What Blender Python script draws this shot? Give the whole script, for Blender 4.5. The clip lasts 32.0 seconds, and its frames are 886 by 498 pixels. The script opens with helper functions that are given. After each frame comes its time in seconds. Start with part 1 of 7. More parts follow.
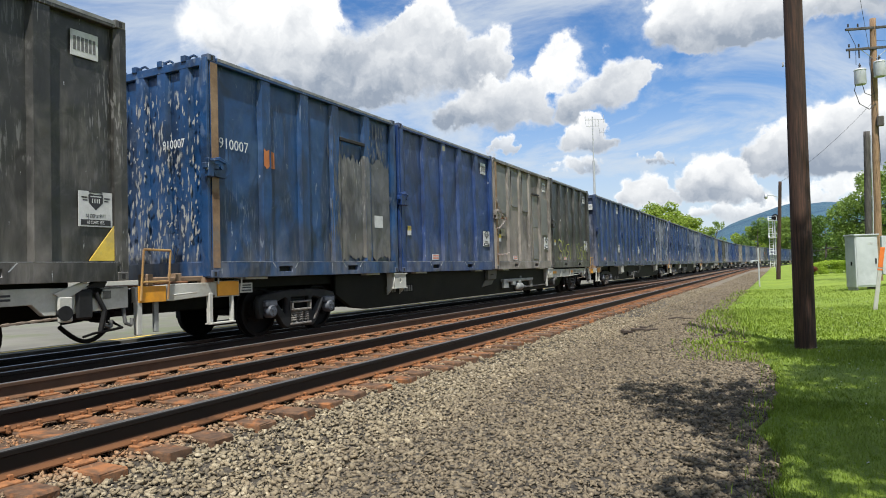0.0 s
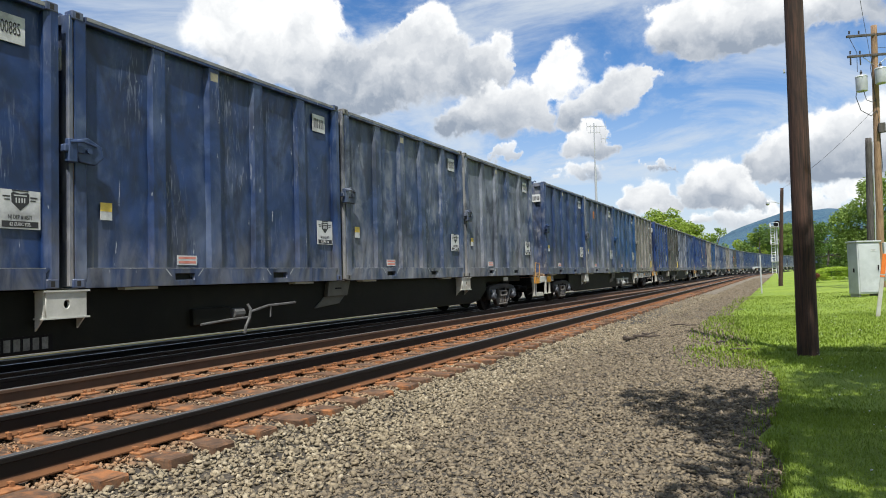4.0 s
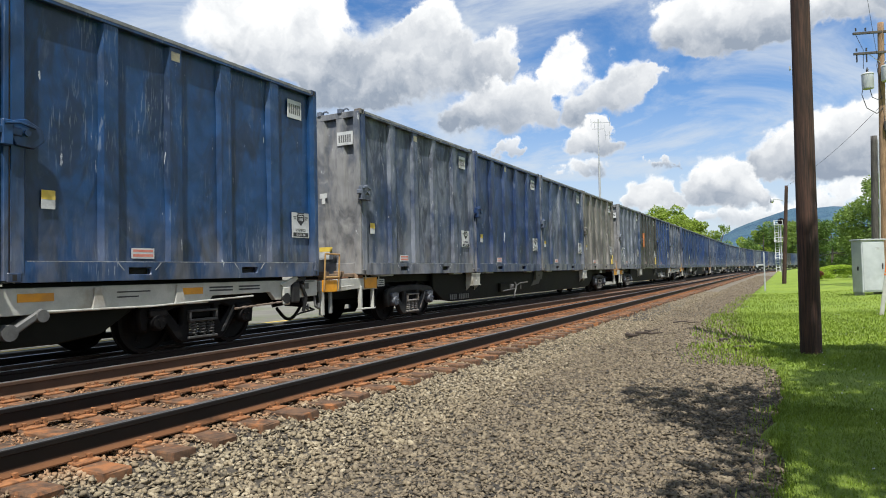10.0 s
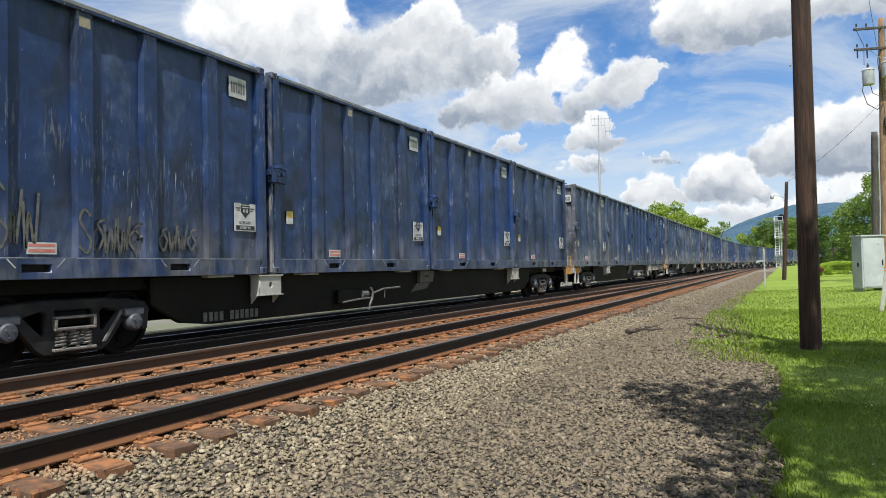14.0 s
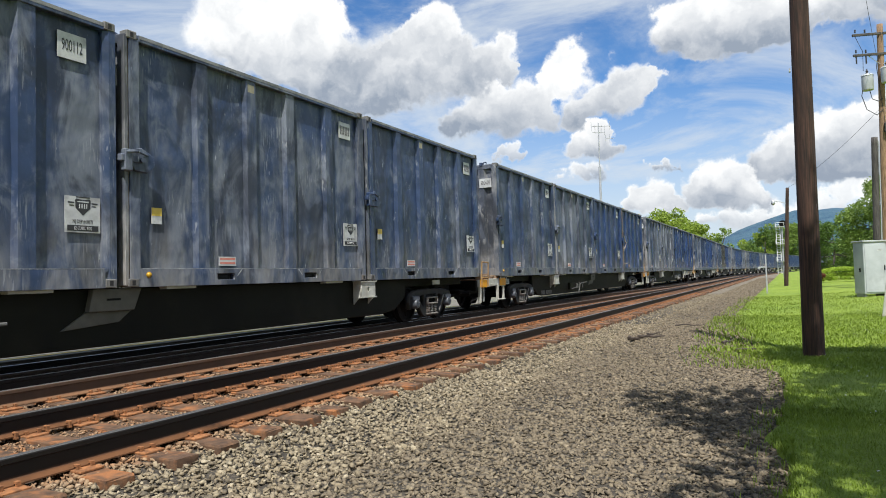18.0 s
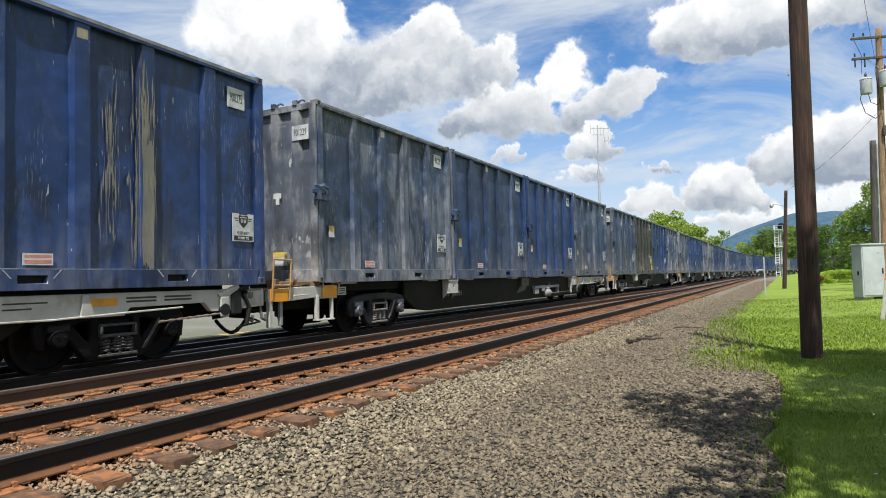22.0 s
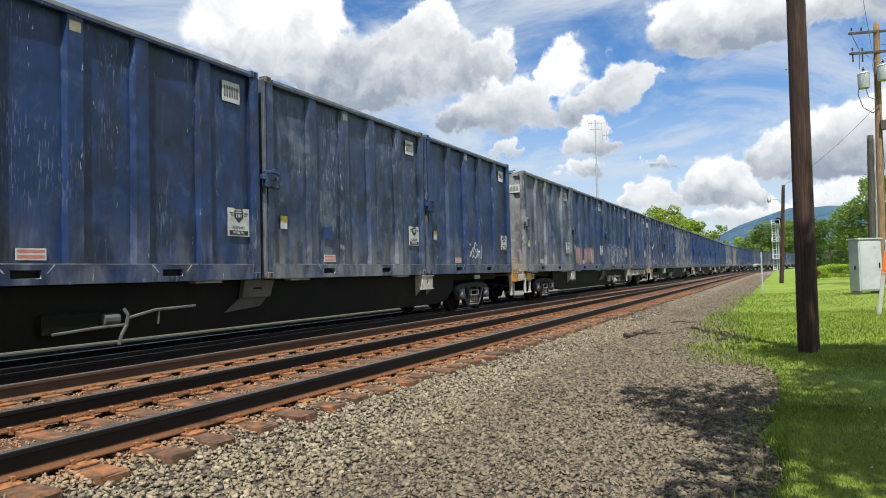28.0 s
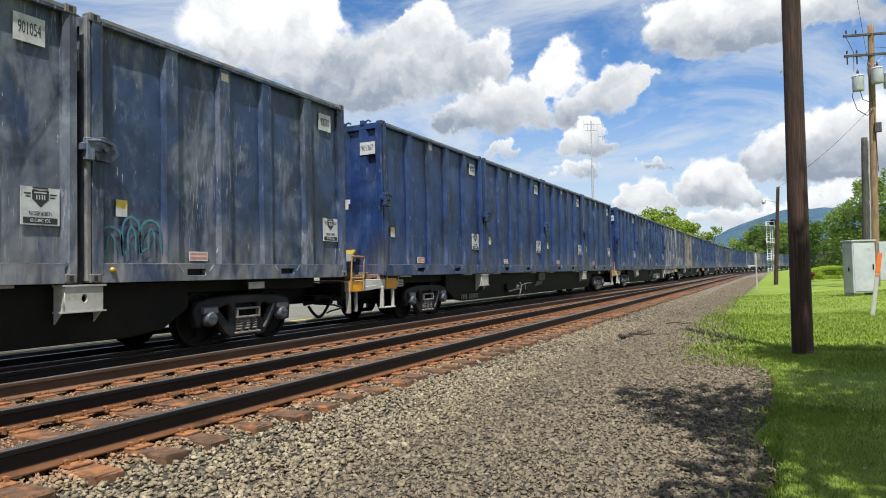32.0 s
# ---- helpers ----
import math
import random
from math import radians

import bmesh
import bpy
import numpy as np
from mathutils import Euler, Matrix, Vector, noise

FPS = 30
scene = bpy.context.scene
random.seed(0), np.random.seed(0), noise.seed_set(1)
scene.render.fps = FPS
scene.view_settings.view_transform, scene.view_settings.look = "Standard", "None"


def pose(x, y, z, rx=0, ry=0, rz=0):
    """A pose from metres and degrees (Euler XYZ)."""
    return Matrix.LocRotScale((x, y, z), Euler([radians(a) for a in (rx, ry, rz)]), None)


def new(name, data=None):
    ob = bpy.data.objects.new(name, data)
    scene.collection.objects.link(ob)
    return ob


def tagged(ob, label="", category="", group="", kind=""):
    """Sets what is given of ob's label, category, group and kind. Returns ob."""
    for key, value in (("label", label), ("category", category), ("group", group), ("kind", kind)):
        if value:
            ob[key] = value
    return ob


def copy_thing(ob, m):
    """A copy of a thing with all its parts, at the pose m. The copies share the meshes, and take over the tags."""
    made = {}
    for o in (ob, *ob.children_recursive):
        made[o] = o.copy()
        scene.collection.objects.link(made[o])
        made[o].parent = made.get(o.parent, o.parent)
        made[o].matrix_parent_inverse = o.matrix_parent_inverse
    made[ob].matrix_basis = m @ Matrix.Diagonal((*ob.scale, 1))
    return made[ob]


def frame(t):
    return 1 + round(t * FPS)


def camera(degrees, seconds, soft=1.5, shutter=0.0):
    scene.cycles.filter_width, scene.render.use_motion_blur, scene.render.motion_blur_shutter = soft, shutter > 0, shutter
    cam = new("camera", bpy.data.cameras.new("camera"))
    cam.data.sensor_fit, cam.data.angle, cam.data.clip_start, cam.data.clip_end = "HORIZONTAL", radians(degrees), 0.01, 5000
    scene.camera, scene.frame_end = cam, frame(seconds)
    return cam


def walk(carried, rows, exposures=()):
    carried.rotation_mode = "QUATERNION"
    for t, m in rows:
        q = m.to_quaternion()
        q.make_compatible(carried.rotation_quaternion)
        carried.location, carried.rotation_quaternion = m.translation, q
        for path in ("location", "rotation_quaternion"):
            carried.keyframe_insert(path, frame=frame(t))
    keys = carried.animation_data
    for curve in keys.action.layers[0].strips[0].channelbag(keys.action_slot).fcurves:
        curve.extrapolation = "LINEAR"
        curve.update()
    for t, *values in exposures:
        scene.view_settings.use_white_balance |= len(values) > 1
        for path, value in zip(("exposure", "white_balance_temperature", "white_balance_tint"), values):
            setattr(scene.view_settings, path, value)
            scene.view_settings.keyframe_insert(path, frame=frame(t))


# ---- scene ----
# The camera stands in one place, held by hand: (seconds, turn to the left, tilt up, lean) in degrees.
EYE = (0.0, 0.0, 1.112)
cam = camera(67.53, 32.0, soft=1.0)
SWAY = [
    (0.0, 26.828, 1.872, -1.666), (0.5, 26.815, 1.899, -1.731), (1.0, 26.817, 1.903, -1.725), (1.5, 26.677, 2.015, -1.455), (2.0, 26.689, 2.093, -1.465),
    (2.5, 26.647, 2.373, -1.638), (3.0, 26.901, 2.401, -1.186), (3.5, 26.929, 2.441, -1.664), (5.5, 27.089, 2.382, -1.412), (6.0, 27.067, 2.392, -1.441),
    (6.5, 27.045, 2.155, -1.469), (7.0, 27.064, 1.827, -1.254), (7.5, 27.080, 1.886, -1.162), (8.0, 27.140, 2.005, -1.233), (8.5, 27.079, 2.077, -1.407),
    (9.0, 27.032, 2.080, -1.662), (9.5, 27.146, 2.030, -1.497), (10.0, 27.231, 2.049, -1.258), (10.5, 27.203, 1.972, -1.038), (11.0, 27.177, 1.801, -0.982),
    (11.5, 27.166, 1.554, -0.850), (12.0, 27.095, 1.498, -1.052), (12.5, 27.068, 1.569, -1.153), (13.0, 27.129, 1.607, -1.248), (13.5, 27.189, 1.672, -1.227),
    (14.0, 27.243, 1.744, -1.299), (14.5, 27.265, 1.815, -1.376), (16.5, 27.340, 2.118, -1.542), (17.0, 27.320, 2.198, -1.637), (17.5, 27.279, 2.331, -1.796),
    (18.0, 27.333, 2.455, -1.680), (18.5, 27.397, 2.549, -1.675), (19.0, 27.436, 2.620, -1.789), (19.5, 27.393, 2.691, -1.794), (20.0, 27.337, 2.700, -1.752),
    (20.5, 27.312, 2.718, -1.715), (21.0, 27.303, 2.698, -1.458), (21.5, 27.265, 2.679, -1.467), (22.0, 27.219, 2.587, -1.473), (22.5, 27.142, 2.384, -1.464),
    (23.0, 27.161, 2.297, -1.288), (23.5, 27.152, 2.293, -1.290), (24.0, 27.063, 2.289, -1.497), (24.5, 27.095, 2.160, -1.471), (25.0, 27.093, 2.163, -1.464),
    (25.5, 27.034, 2.171, -1.318), (27.5, 26.998, 2.111, -1.448), (28.0, 27.041, 2.130, -1.512), (28.5, 27.008, 2.188, -1.581), (29.0, 26.903, 2.232, -1.684),
    (29.5, 26.911, 2.263, -1.456), (30.0, 26.834, 2.298, -1.424), (30.5, 26.785, 2.260, -1.250), (31.0, 26.728, 2.183, -1.191), (31.5, 26.681, 2.168, -1.227),
    (32.0, 26.660, 2.159, -1.342),
]


def held(turn, tilt, lean):
    return pose(*EYE, 0, 0, turn) @ pose(0, 0, 0, 90 + tilt) @ pose(0, 0, 0, 0, 0, lean)


walk(cam, [(t, held(a, b, c)) for t, a, b, c in SWAY])
scene.view_settings.exposure = 0.50

# ---- world, sun ----
SUN_DIR = Vector((0.195, -0.43, 0.88)).normalized()
sun_data = bpy.data.lights.new("sun", "SUN")
sun_data.energy, sun_data.angle, sun_data.color = 5.0, radians(0.6), (1.0, 0.975, 0.92)
sun = new("sun", sun_data)
sun.rotation_mode = "QUATERNION"
sun.rotation_quaternion = SUN_DIR.to_track_quat("Z", "Y")


class Nodes:
    """Short hand for node trees."""

    def __init__(self, tree):
        self.tree = tree
        tree.nodes.clear()

    def add(self, kind, inputs=None):
        node = self.tree.nodes.new(kind)
        for k, v in (inputs or {}).items():
            self.plug(node.inputs[k], v)
        return node

    def plug(self, sock, v):
        if isinstance(v, bpy.types.NodeSocket):
            self.tree.links.new(v, sock)
        else:
            sock.default_value = v

    def math(self, op, a, b=0.0, clamp=False):
        node = self.tree.nodes.new("ShaderNodeMath")
        node.operation, node.use_clamp = op, clamp
        self.plug(node.inputs[0], a), self.plug(node.inputs[1], b)
        return node.outputs[0]

    def vmath(self, op, a, b=(0, 0, 0), scale=None):
        node = self.tree.nodes.new("ShaderNodeVectorMath")
        node.operation = op
        self.plug(node.inputs[0], a), self.plug(node.inputs[1], b)
        if scale is not None:
            self.plug(node.inputs["Scale"], scale)
        return node.outputs["Value"] if op in ("DISTANCE", "DOT_PRODUCT", "LENGTH") else node.outputs[0]

    def ramp(self, x, lo, hi, a=0.0, b=1.0):
        node = self.tree.nodes.new("ShaderNodeMapRange")
        node.interpolation_type = "SMOOTHSTEP"
        for i, v in enumerate((x, lo, hi, a, b)):
            self.plug(node.inputs[i], v)
        return node.outputs[0]

    def mix(self, fac, a, b, blend="MIX"):
        node = self.tree.nodes.new("ShaderNodeMix")
        node.data_type, node.blend_type = "RGBA", blend
        self.plug(node.inputs[0], fac)
        for i, v in ((6, a), (7, b)):
            self.plug(node.inputs[i], v if isinstance(v, bpy.types.NodeSocket) else (*v, 1.0)[:4])
        return node.outputs[2]

    def noise(self, vec, scale, detail=4.0, rough=0.55, dist=0.0, out="Fac"):
        return self.add("ShaderNodeTexNoise", {"Vector": vec, "Scale": scale, "Detail": detail, "Roughness": rough, "Distortion": dist}).outputs[out]

    def stretch(self, vec, scale, shift=(0, 0, 0)):
        return self.add("ShaderNodeMapping", {"Vector": vec, "Scale": scale, "Location": shift}).outputs[0]


def sky_world():
    world = bpy.data.worlds.new("sky")
    scene.world = world
    world.use_nodes = True
    n = Nodes(world.node_tree)
    way = n.vmath("NORMALIZE", n.add("ShaderNodeTexCoord").outputs["Generated"])
    sky = n.add("ShaderNodeTexSky")
    sky.sky_type, sky.sun_disc, sky.sun_elevation, sky.sun_rotation = "NISHITA", False, math.asin(SUN_DIR.z), math.atan2(SUN_DIR.x, SUN_DIR.y)
    sky.altitude, sky.air_density, sky.dust_density, sky.ozone_density = 300.0, 1.0, 0.6, 1.6

    # billowed edges: the direction is shaken by noise at three sizes
    def shaken(scale, amount, detail=5.0):
        c = n.noise(way, scale, detail, 0.6, out="Color")
        return n.vmath("SCALE", n.vmath("SUBTRACT", c, (0.5, 0.5, 0.5)), scale=amount)
    p = n.vmath("ADD", n.vmath("ADD", n.vmath("ADD", way, shaken(8.0, 0.070, 3.0)), shaken(27.0, 0.048, 4.0)), shaken(90.0, 0.014))
    z = n.add("ShaderNodeSeparateXYZ", {0: way}).outputs[2]
    pz = n.math("ADD", n.math("MULTIPLY", z, 0.55), n.math("MULTIPLY", n.add("ShaderNodeSeparateXYZ", {0: p}).outputs[2], 0.45))
    # thin high veils over the blue, haze towards the horizon
    veil_at = n.add("ShaderNodeMapping", {"Vector": way, "Rotation": (0.3, 0.2, 0.5), "Scale": (1.0, 1.0, 2.6)}).outputs[0]
    veil = n.math("MULTIPLY", n.ramp(n.noise(veil_at, 3.6, 8.0, 0.62, 0.6), 0.32, 0.66), 0.86)
    thin = n.math("MAXIMUM", veil, n.ramp(z, 0.30, 0.02, 0.0, 0.85))
    blue = n.mix(1.0, sky.outputs[0], (0.064, 0.102, 0.138), "MULTIPLY")
    col = n.mix(thin, blue, (0.66, 0.72, 0.78))
    # relief of the billows: lit where they face up and to the sun's side
    up = view_way(760, 380) - view_way(784, 441)
    relief = n.math("SUBTRACT", n.noise(p, 13.0, 4.0, 0.5), n.noise(n.vmath("ADD", p, tuple(up * 0.40)), 13.0, 4.0, 0.5))
    broad = n.math("SUBTRACT", n.noise(way, 6.0, 3.0, 0.5), 0.5)
    # the rest of the sky: broken cumulus of the same kind, away from the view
    outside = n.ramp(n.vmath("DOT_PRODUCT", way, tuple(view_way(784, 300))), 0.80, 0.55)
    flat = n.vmath("DIVIDE", way, n.add("ShaderNodeCombineXYZ", {0: n.math("MAXIMUM", z, 0.08), 1: n.math("MAXIMUM", z, 0.08), 2: 1.0}).outputs[0])
    far = n.math("MULTIPLY", n.ramp(n.noise(flat, 0.9, 7.0, 0.6), 0.52, 0.62), outside)
    col = n.mix(far, col, (0.80, 0.82, 0.84))
    for base, height, strength, billows in CLOUDS:
        dens = None
        for tx, ty, r in billows:
            d, rad = view_way(tx, ty), r / 1172.7
            w = n.ramp(n.vmath("DISTANCE", p, tuple(d)), rad * 1.22, rad * 0.30)
            dens = w if dens is None else n.math("ADD", dens, w)
        foot = view_way(billows[0][0], base).z
        tall = height / 1172.7
        dens = n.math("MULTIPLY", dens, n.ramp(pz, foot - 0.014, foot + 0.022))
        lit = n.math("ADD", n.ramp(n.math("ADD", pz, n.math("MULTIPLY", broad, tall * 0.9)), foot - tall * 0.05, foot + tall * 1.30, 0.0, 1.0), n.math("MULTIPLY", relief, 1.5))
        lit = n.math("ADD", lit, n.ramp(dens, 0.9, 0.25, 0.0, 0.30), clamp=True)
        col = n.mix(n.ramp(dens, 0.14, 0.72, 0.0, strength), col, n.mix(lit, (0.31, 0.365, 0.45), (0.99, 1.0, 1.0)))
    n.add("ShaderNodeOutputWorld", {"Surface": n.add("ShaderNodeBackground", {"Color": col, "Strength": 0.76}).outputs[0]})


def view_way(px, py):
    """The direction in the world at a place of the mean view's picture plane (1568 wide)."""
    m = held(27.03, 2.08, -1.66).to_3x3()
    return (m @ Vector(((px - 784) / 1172.7, (441 - py) / 1172.7, -1.0))).normalized()


# Cumulus as it stands over the train: level of the flat foot, height of the shading, strength, then centre and radius of each billow.
CLOUDS = [
    (405, 34, 0.9, [(1280, 388, 28), (1230, 390, 24), (1330, 382, 28), (1380, 370, 30), (1430, 352, 28), (1480, 345, 30), (1540, 340, 30), (1190, 398, 16)]),
    (380, 45, 1.0, [(1155, 345, 34), (1125, 352, 24), (1185, 352, 24), (1105, 362, 16)]),
    (325, 95, 1.0, [(1440, 240, 45), (1345, 275, 38), (1390, 255, 45), (1500, 225, 50), (1560, 210, 60), (1420, 290, 50), (1490, 285, 55), (1560, 290, 60), (1330, 295, 22)]),
    (375, 65, 1.0, [(1265, 318, 45), (1225, 330, 32), (1310, 322, 36), (1285, 350, 40), (1340, 345, 25)]),
    (328, 40, 0.9, [(1010, 305, 24), (1045, 308, 26), (980, 312, 18)]),
    (302, 22, 0.9, [(1178, 292, 15), (1195, 293, 10), (1163, 294, 10)]),
    (284, 62, 1.0, [(1045, 245, 42), (1010, 258, 30), (1080, 262, 28), (1062, 222, 25)]),
    (280, 40, 0.9, [(900, 252, 23), (888, 262, 17), (915, 262, 15)]),
    (100, 85, 1.0, [(1260, 50, 55), (1185, 55, 45), (1220, 25, 50), (1310, 40, 60), (1350, 60, 45), (1390, 30, 45), (1300, 0, 60), (1230, 75, 35), (1360, 5, 60), (1460, -5, 36), (1520, -15, 45)]),
    (238, 95, 1.0, [(870, 155, 50), (935, 165, 45), (825, 200, 40), (790, 222, 30), (900, 210, 45), (965, 195, 40), (1005, 105, 42), (985, 130, 30), (1040, 170, 38), (1100, 148, 48), (1135, 140, 24), (1020, 205, 30)]),
    (200, 135, 1.0, [(690, 125, 72), (400, 40, 80), (470, 60, 80), (545, 75, 82), (470, 10, 60), (600, 130, 76), (555, 20, 45), (640, 165, 56), (760, 105, 72), (770, 45, 45), (725, 78, 45), (830, 112, 48), (885, 82, 40), (560, 160, 50), (905, 108, 24)]),
]
sky_world()

# ---- mesh helpers ----
def mesh(name, verts, faces, mat=None, smooth=False):
    me = bpy.data.meshes.new(name)
    me.from_pydata([tuple(v) for v in verts], [], faces)
    if mat:
        me.materials.append(mat)
    if smooth:
        me.polygons.foreach_set("use_smooth", [True] * len(me.polygons))
    me.update()
    return me


class Form:
    """Gathers pieces of one part in one bmesh."""

    def __init__(self):
        self.bm = bmesh.new()

    def box(self, x0, x1, y0, y1, z0, z1, bevel=0.0, m=None):
        t = bmesh.new()
        v = [t.verts.new(c) for c in ((x0, y0, z0), (x1, y0, z0), (x1, y1, z0), (x0, y1, z0), (x0, y0, z1), (x1, y0, z1), (x1, y1, z1), (x0, y1, z1))]
        for f in ((3, 2, 1, 0), (4, 5, 6, 7), (0, 1, 5, 4), (1, 2, 6, 5), (2, 3, 7, 6), (3, 0, 4, 7)):
            t.faces.new([v[i] for i in f])
        if bevel:
            bmesh.ops.bevel(t, geom=t.edges[:], offset=bevel, segments=1, affect="EDGES")
        return self.take(t, m)

    def take(self, t, m=None):
        if m is not None:
            bmesh.ops.transform(t, matrix=m, verts=t.verts[:])
        me = bpy.data.meshes.new("piece")
        t.to_mesh(me)
        t.free()
        self.bm.from_mesh(me)
        bpy.data.meshes.remove(me)
        return self

    def prism(self, outline, axis, a, b, bevel=0.0):
        """A polygon in the two other axes, pushed from a to b along axis (0 x, 1 y, 2 z)."""
        t = bmesh.new()
        put = {0: lambda u, w, c: (c, u, w), 1: lambda u, w, c: (u, c, w), 2: lambda u, w, c: (u, w, c)}[axis]
        lo = [t.verts.new(put(u, w, a)) for u, w in outline]
        hi = [t.verts.new(put(u, w, b)) for u, w in outline]
        k = len(outline)
        t.faces.new(lo), t.faces.new(hi[::-1])
        for i in range(k):
            t.faces.new((lo[i], hi[i], hi[(i + 1) % k], lo[(i + 1) % k]))
        bmesh.ops.recalc_face_normals(t, faces=t.faces[:])
        if bevel:
            bmesh.ops.bevel(t, geom=t.edges[:], offset=bevel, segments=1, affect="EDGES")
        return self.take(t)

    def rod(self, p, q, r, sides=8, r2=None):
        p, q = Vector(p), Vector(q)
        t = bmesh.new()
        bmesh.ops.create_cone(t, cap_ends=True, segments=sides, radius1=r, radius2=r if r2 is None else r2, depth=(q - p).length)
        return self.take(t, Matrix.Translation((p + q) / 2) @ (q - p).to_track_quat("Z", "Y").to_matrix().to_4x4())

    def tube(self, points, r, sides=6):
        for a, b in zip(points, points[1:]):
            self.rod(a, b, r, sides)
        return self

    def lathe(self, profile, axis_m, sides=24):
        """profile: (radius, height) pairs turned about z, then placed by axis_m."""
        t = bmesh.new()
        rings = [[t.verts.new((r * math.cos(math.tau * i / sides), r * math.sin(math.tau * i / sides), h)) for i in range(sides)] for r, h in profile]
        for a, b in zip(rings, rings[1:]):
            for i in range(sides):
                t.faces.new((a[i], a[(i + 1) % sides], b[(i + 1) % sides], b[i]))
        t.faces.new(rings[0][::-1]), t.faces.new(rings[-1])
        bmesh.ops.recalc_face_normals(t, faces=t.faces[:])
        return self.take(t, axis_m)

    def done(self, name, mat, smooth=False):
        me = bpy.data.meshes.new(name)
        self.bm.to_mesh(me)
        self.bm.free()
        me.materials.append(mat)
        if smooth:
            me.polygons.foreach_set("use_smooth", [True] * len(me.polygons))
            me.set_sharp_from_angle(angle=radians(40))
        return me


def part(name, me, parent, label=""):
    """Links one mesh as a part under a thing or a part."""
    ob = new(name, me)
    ob.parent = parent
    if label:
        ob["label"] = label
    return ob


def thing(name, label, category, group="", kind="", data=None):
    return tagged(new(name, data), label, category, group, kind)


def outline_mesh(name, outer, holes, depth, mat, bevel=0.0):
    """A flat plate in x, y with holes, depth thick about z = 0."""
    cu = bpy.data.curves.new(name, "CURVE")
    cu.dimensions, cu.fill_mode, cu.extrude, cu.bevel_depth, cu.bevel_resolution = "2D", "BOTH", depth / 2, bevel, 0
    for pts in (outer, *holes):
        sp = cu.splines.new("POLY")
        sp.points.add(len(pts) - 1)
        for q, (x, y) in zip(sp.points, pts):
            q.co = (x, y, 0, 1)
        sp.use_cyclic_u = True
    return from_curve(name, cu, mat)


def from_curve(name, cu, mat):
    ob = new(name, cu)
    me = bpy.data.meshes.new_from_object(ob.evaluated_get(bpy.context.evaluated_depsgraph_get()))
    bpy.data.objects.remove(ob)
    bpy.data.curves.remove(cu)
    me.name = name
    me.materials.clear()
    me.materials.append(mat)
    return me


def letters(text, size, mat, name="lettering", thin=0.003, narrow=0.62):
    cu = bpy.data.curves.new(name, "FONT")
    cu.body, cu.size, cu.align_x, cu.align_y, cu.extrude, cu.resolution_u = text, size, "CENTER", "CENTER", thin / 2, 2
    return placed(from_curve(name, cu, mat), Matrix.Diagonal((narrow, 1, 1, 1)))


def placed(me, m):
    me.transform(m)
    return me


SIDE = Matrix(((0, 0, 1, 0), (1, 0, 0, 0), (0, 1, 0, 0), (0, 0, 0, 1)))  # plate x -> y, plate y -> z, plate z -> x
ENDWAYS = Matrix(((1, 0, 0, 0), (0, 0, -1, 0), (0, 1, 0, 0), (0, 0, 0, 1)))  # plate x -> x, plate y -> z, facing -y


# ---- materials ----
def material(name, build, rough=0.7, metal=0.0):
    mat = bpy.data.materials.new(name)
    mat.use_nodes = True
    n = Nodes(mat.node_tree)
    bsdf = n.add("ShaderNodeBsdfPrincipled", {"Roughness": rough, "Metallic": metal})
    n.add("ShaderNodeOutputMaterial", {"Surface": bsdf.outputs[0]})
    build(n, bsdf)
    return mat


def bump(n, bsdf, height, strength=0.4, distance=0.01):
    n.plug(bsdf.inputs["Normal"], n.add("ShaderNodeBump", {"Height": height, "Strength": strength, "Distance": distance}).outputs[0])


def grainy(name, dark, light, scale=8.0, rough=0.8, metal=0.0, bump_d=0.004, stains=None, fine=60.0, world=False, gloss=0.5):
    """A plain weathered surface: two tones at two scales, fine relief, and stains with their own colour."""
    def build(n, bsdf):
        tc = n.add("ShaderNodeTexCoord")
        v = n.add("ShaderNodeNewGeometry").outputs["Position"] if world else tc.outputs["Object"]
        rnd = n.add("ShaderNodeObjectInfo").outputs["Random"]
        if not world:
            v = n.vmath("ADD", v, n.vmath("SCALE", (37.0, 91.0, 53.0), scale=rnd))
        a, b = n.noise(v, scale, 5.0, 0.6), n.noise(v, fine, 3.0, 0.6)
        tone = n.math("ADD", n.math("MULTIPLY", a, 0.7), n.math("MULTIPLY", b, 0.3))
        col = n.mix(n.ramp(tone, 0.3, 0.7), dark, light)
        if stains:
            col = n.mix(n.math("MULTIPLY", n.ramp(n.noise(v, scale * 0.45, 5.0, 0.65), 0.48, 0.68), stains[3]), col, stains[:3])
        n.plug(bsdf.inputs["Base Color"], col)
        n.plug(bsdf.inputs["Roughness"], n.ramp(b, 0.2, 0.8, rough - 0.12, min(1.0, rough + 0.1)))
        bump(n, bsdf, tone, 0.5, bump_d)
        bsdf.inputs["Specular IOR Level"].default_value = gloss
    return material(name, build, rough, metal)


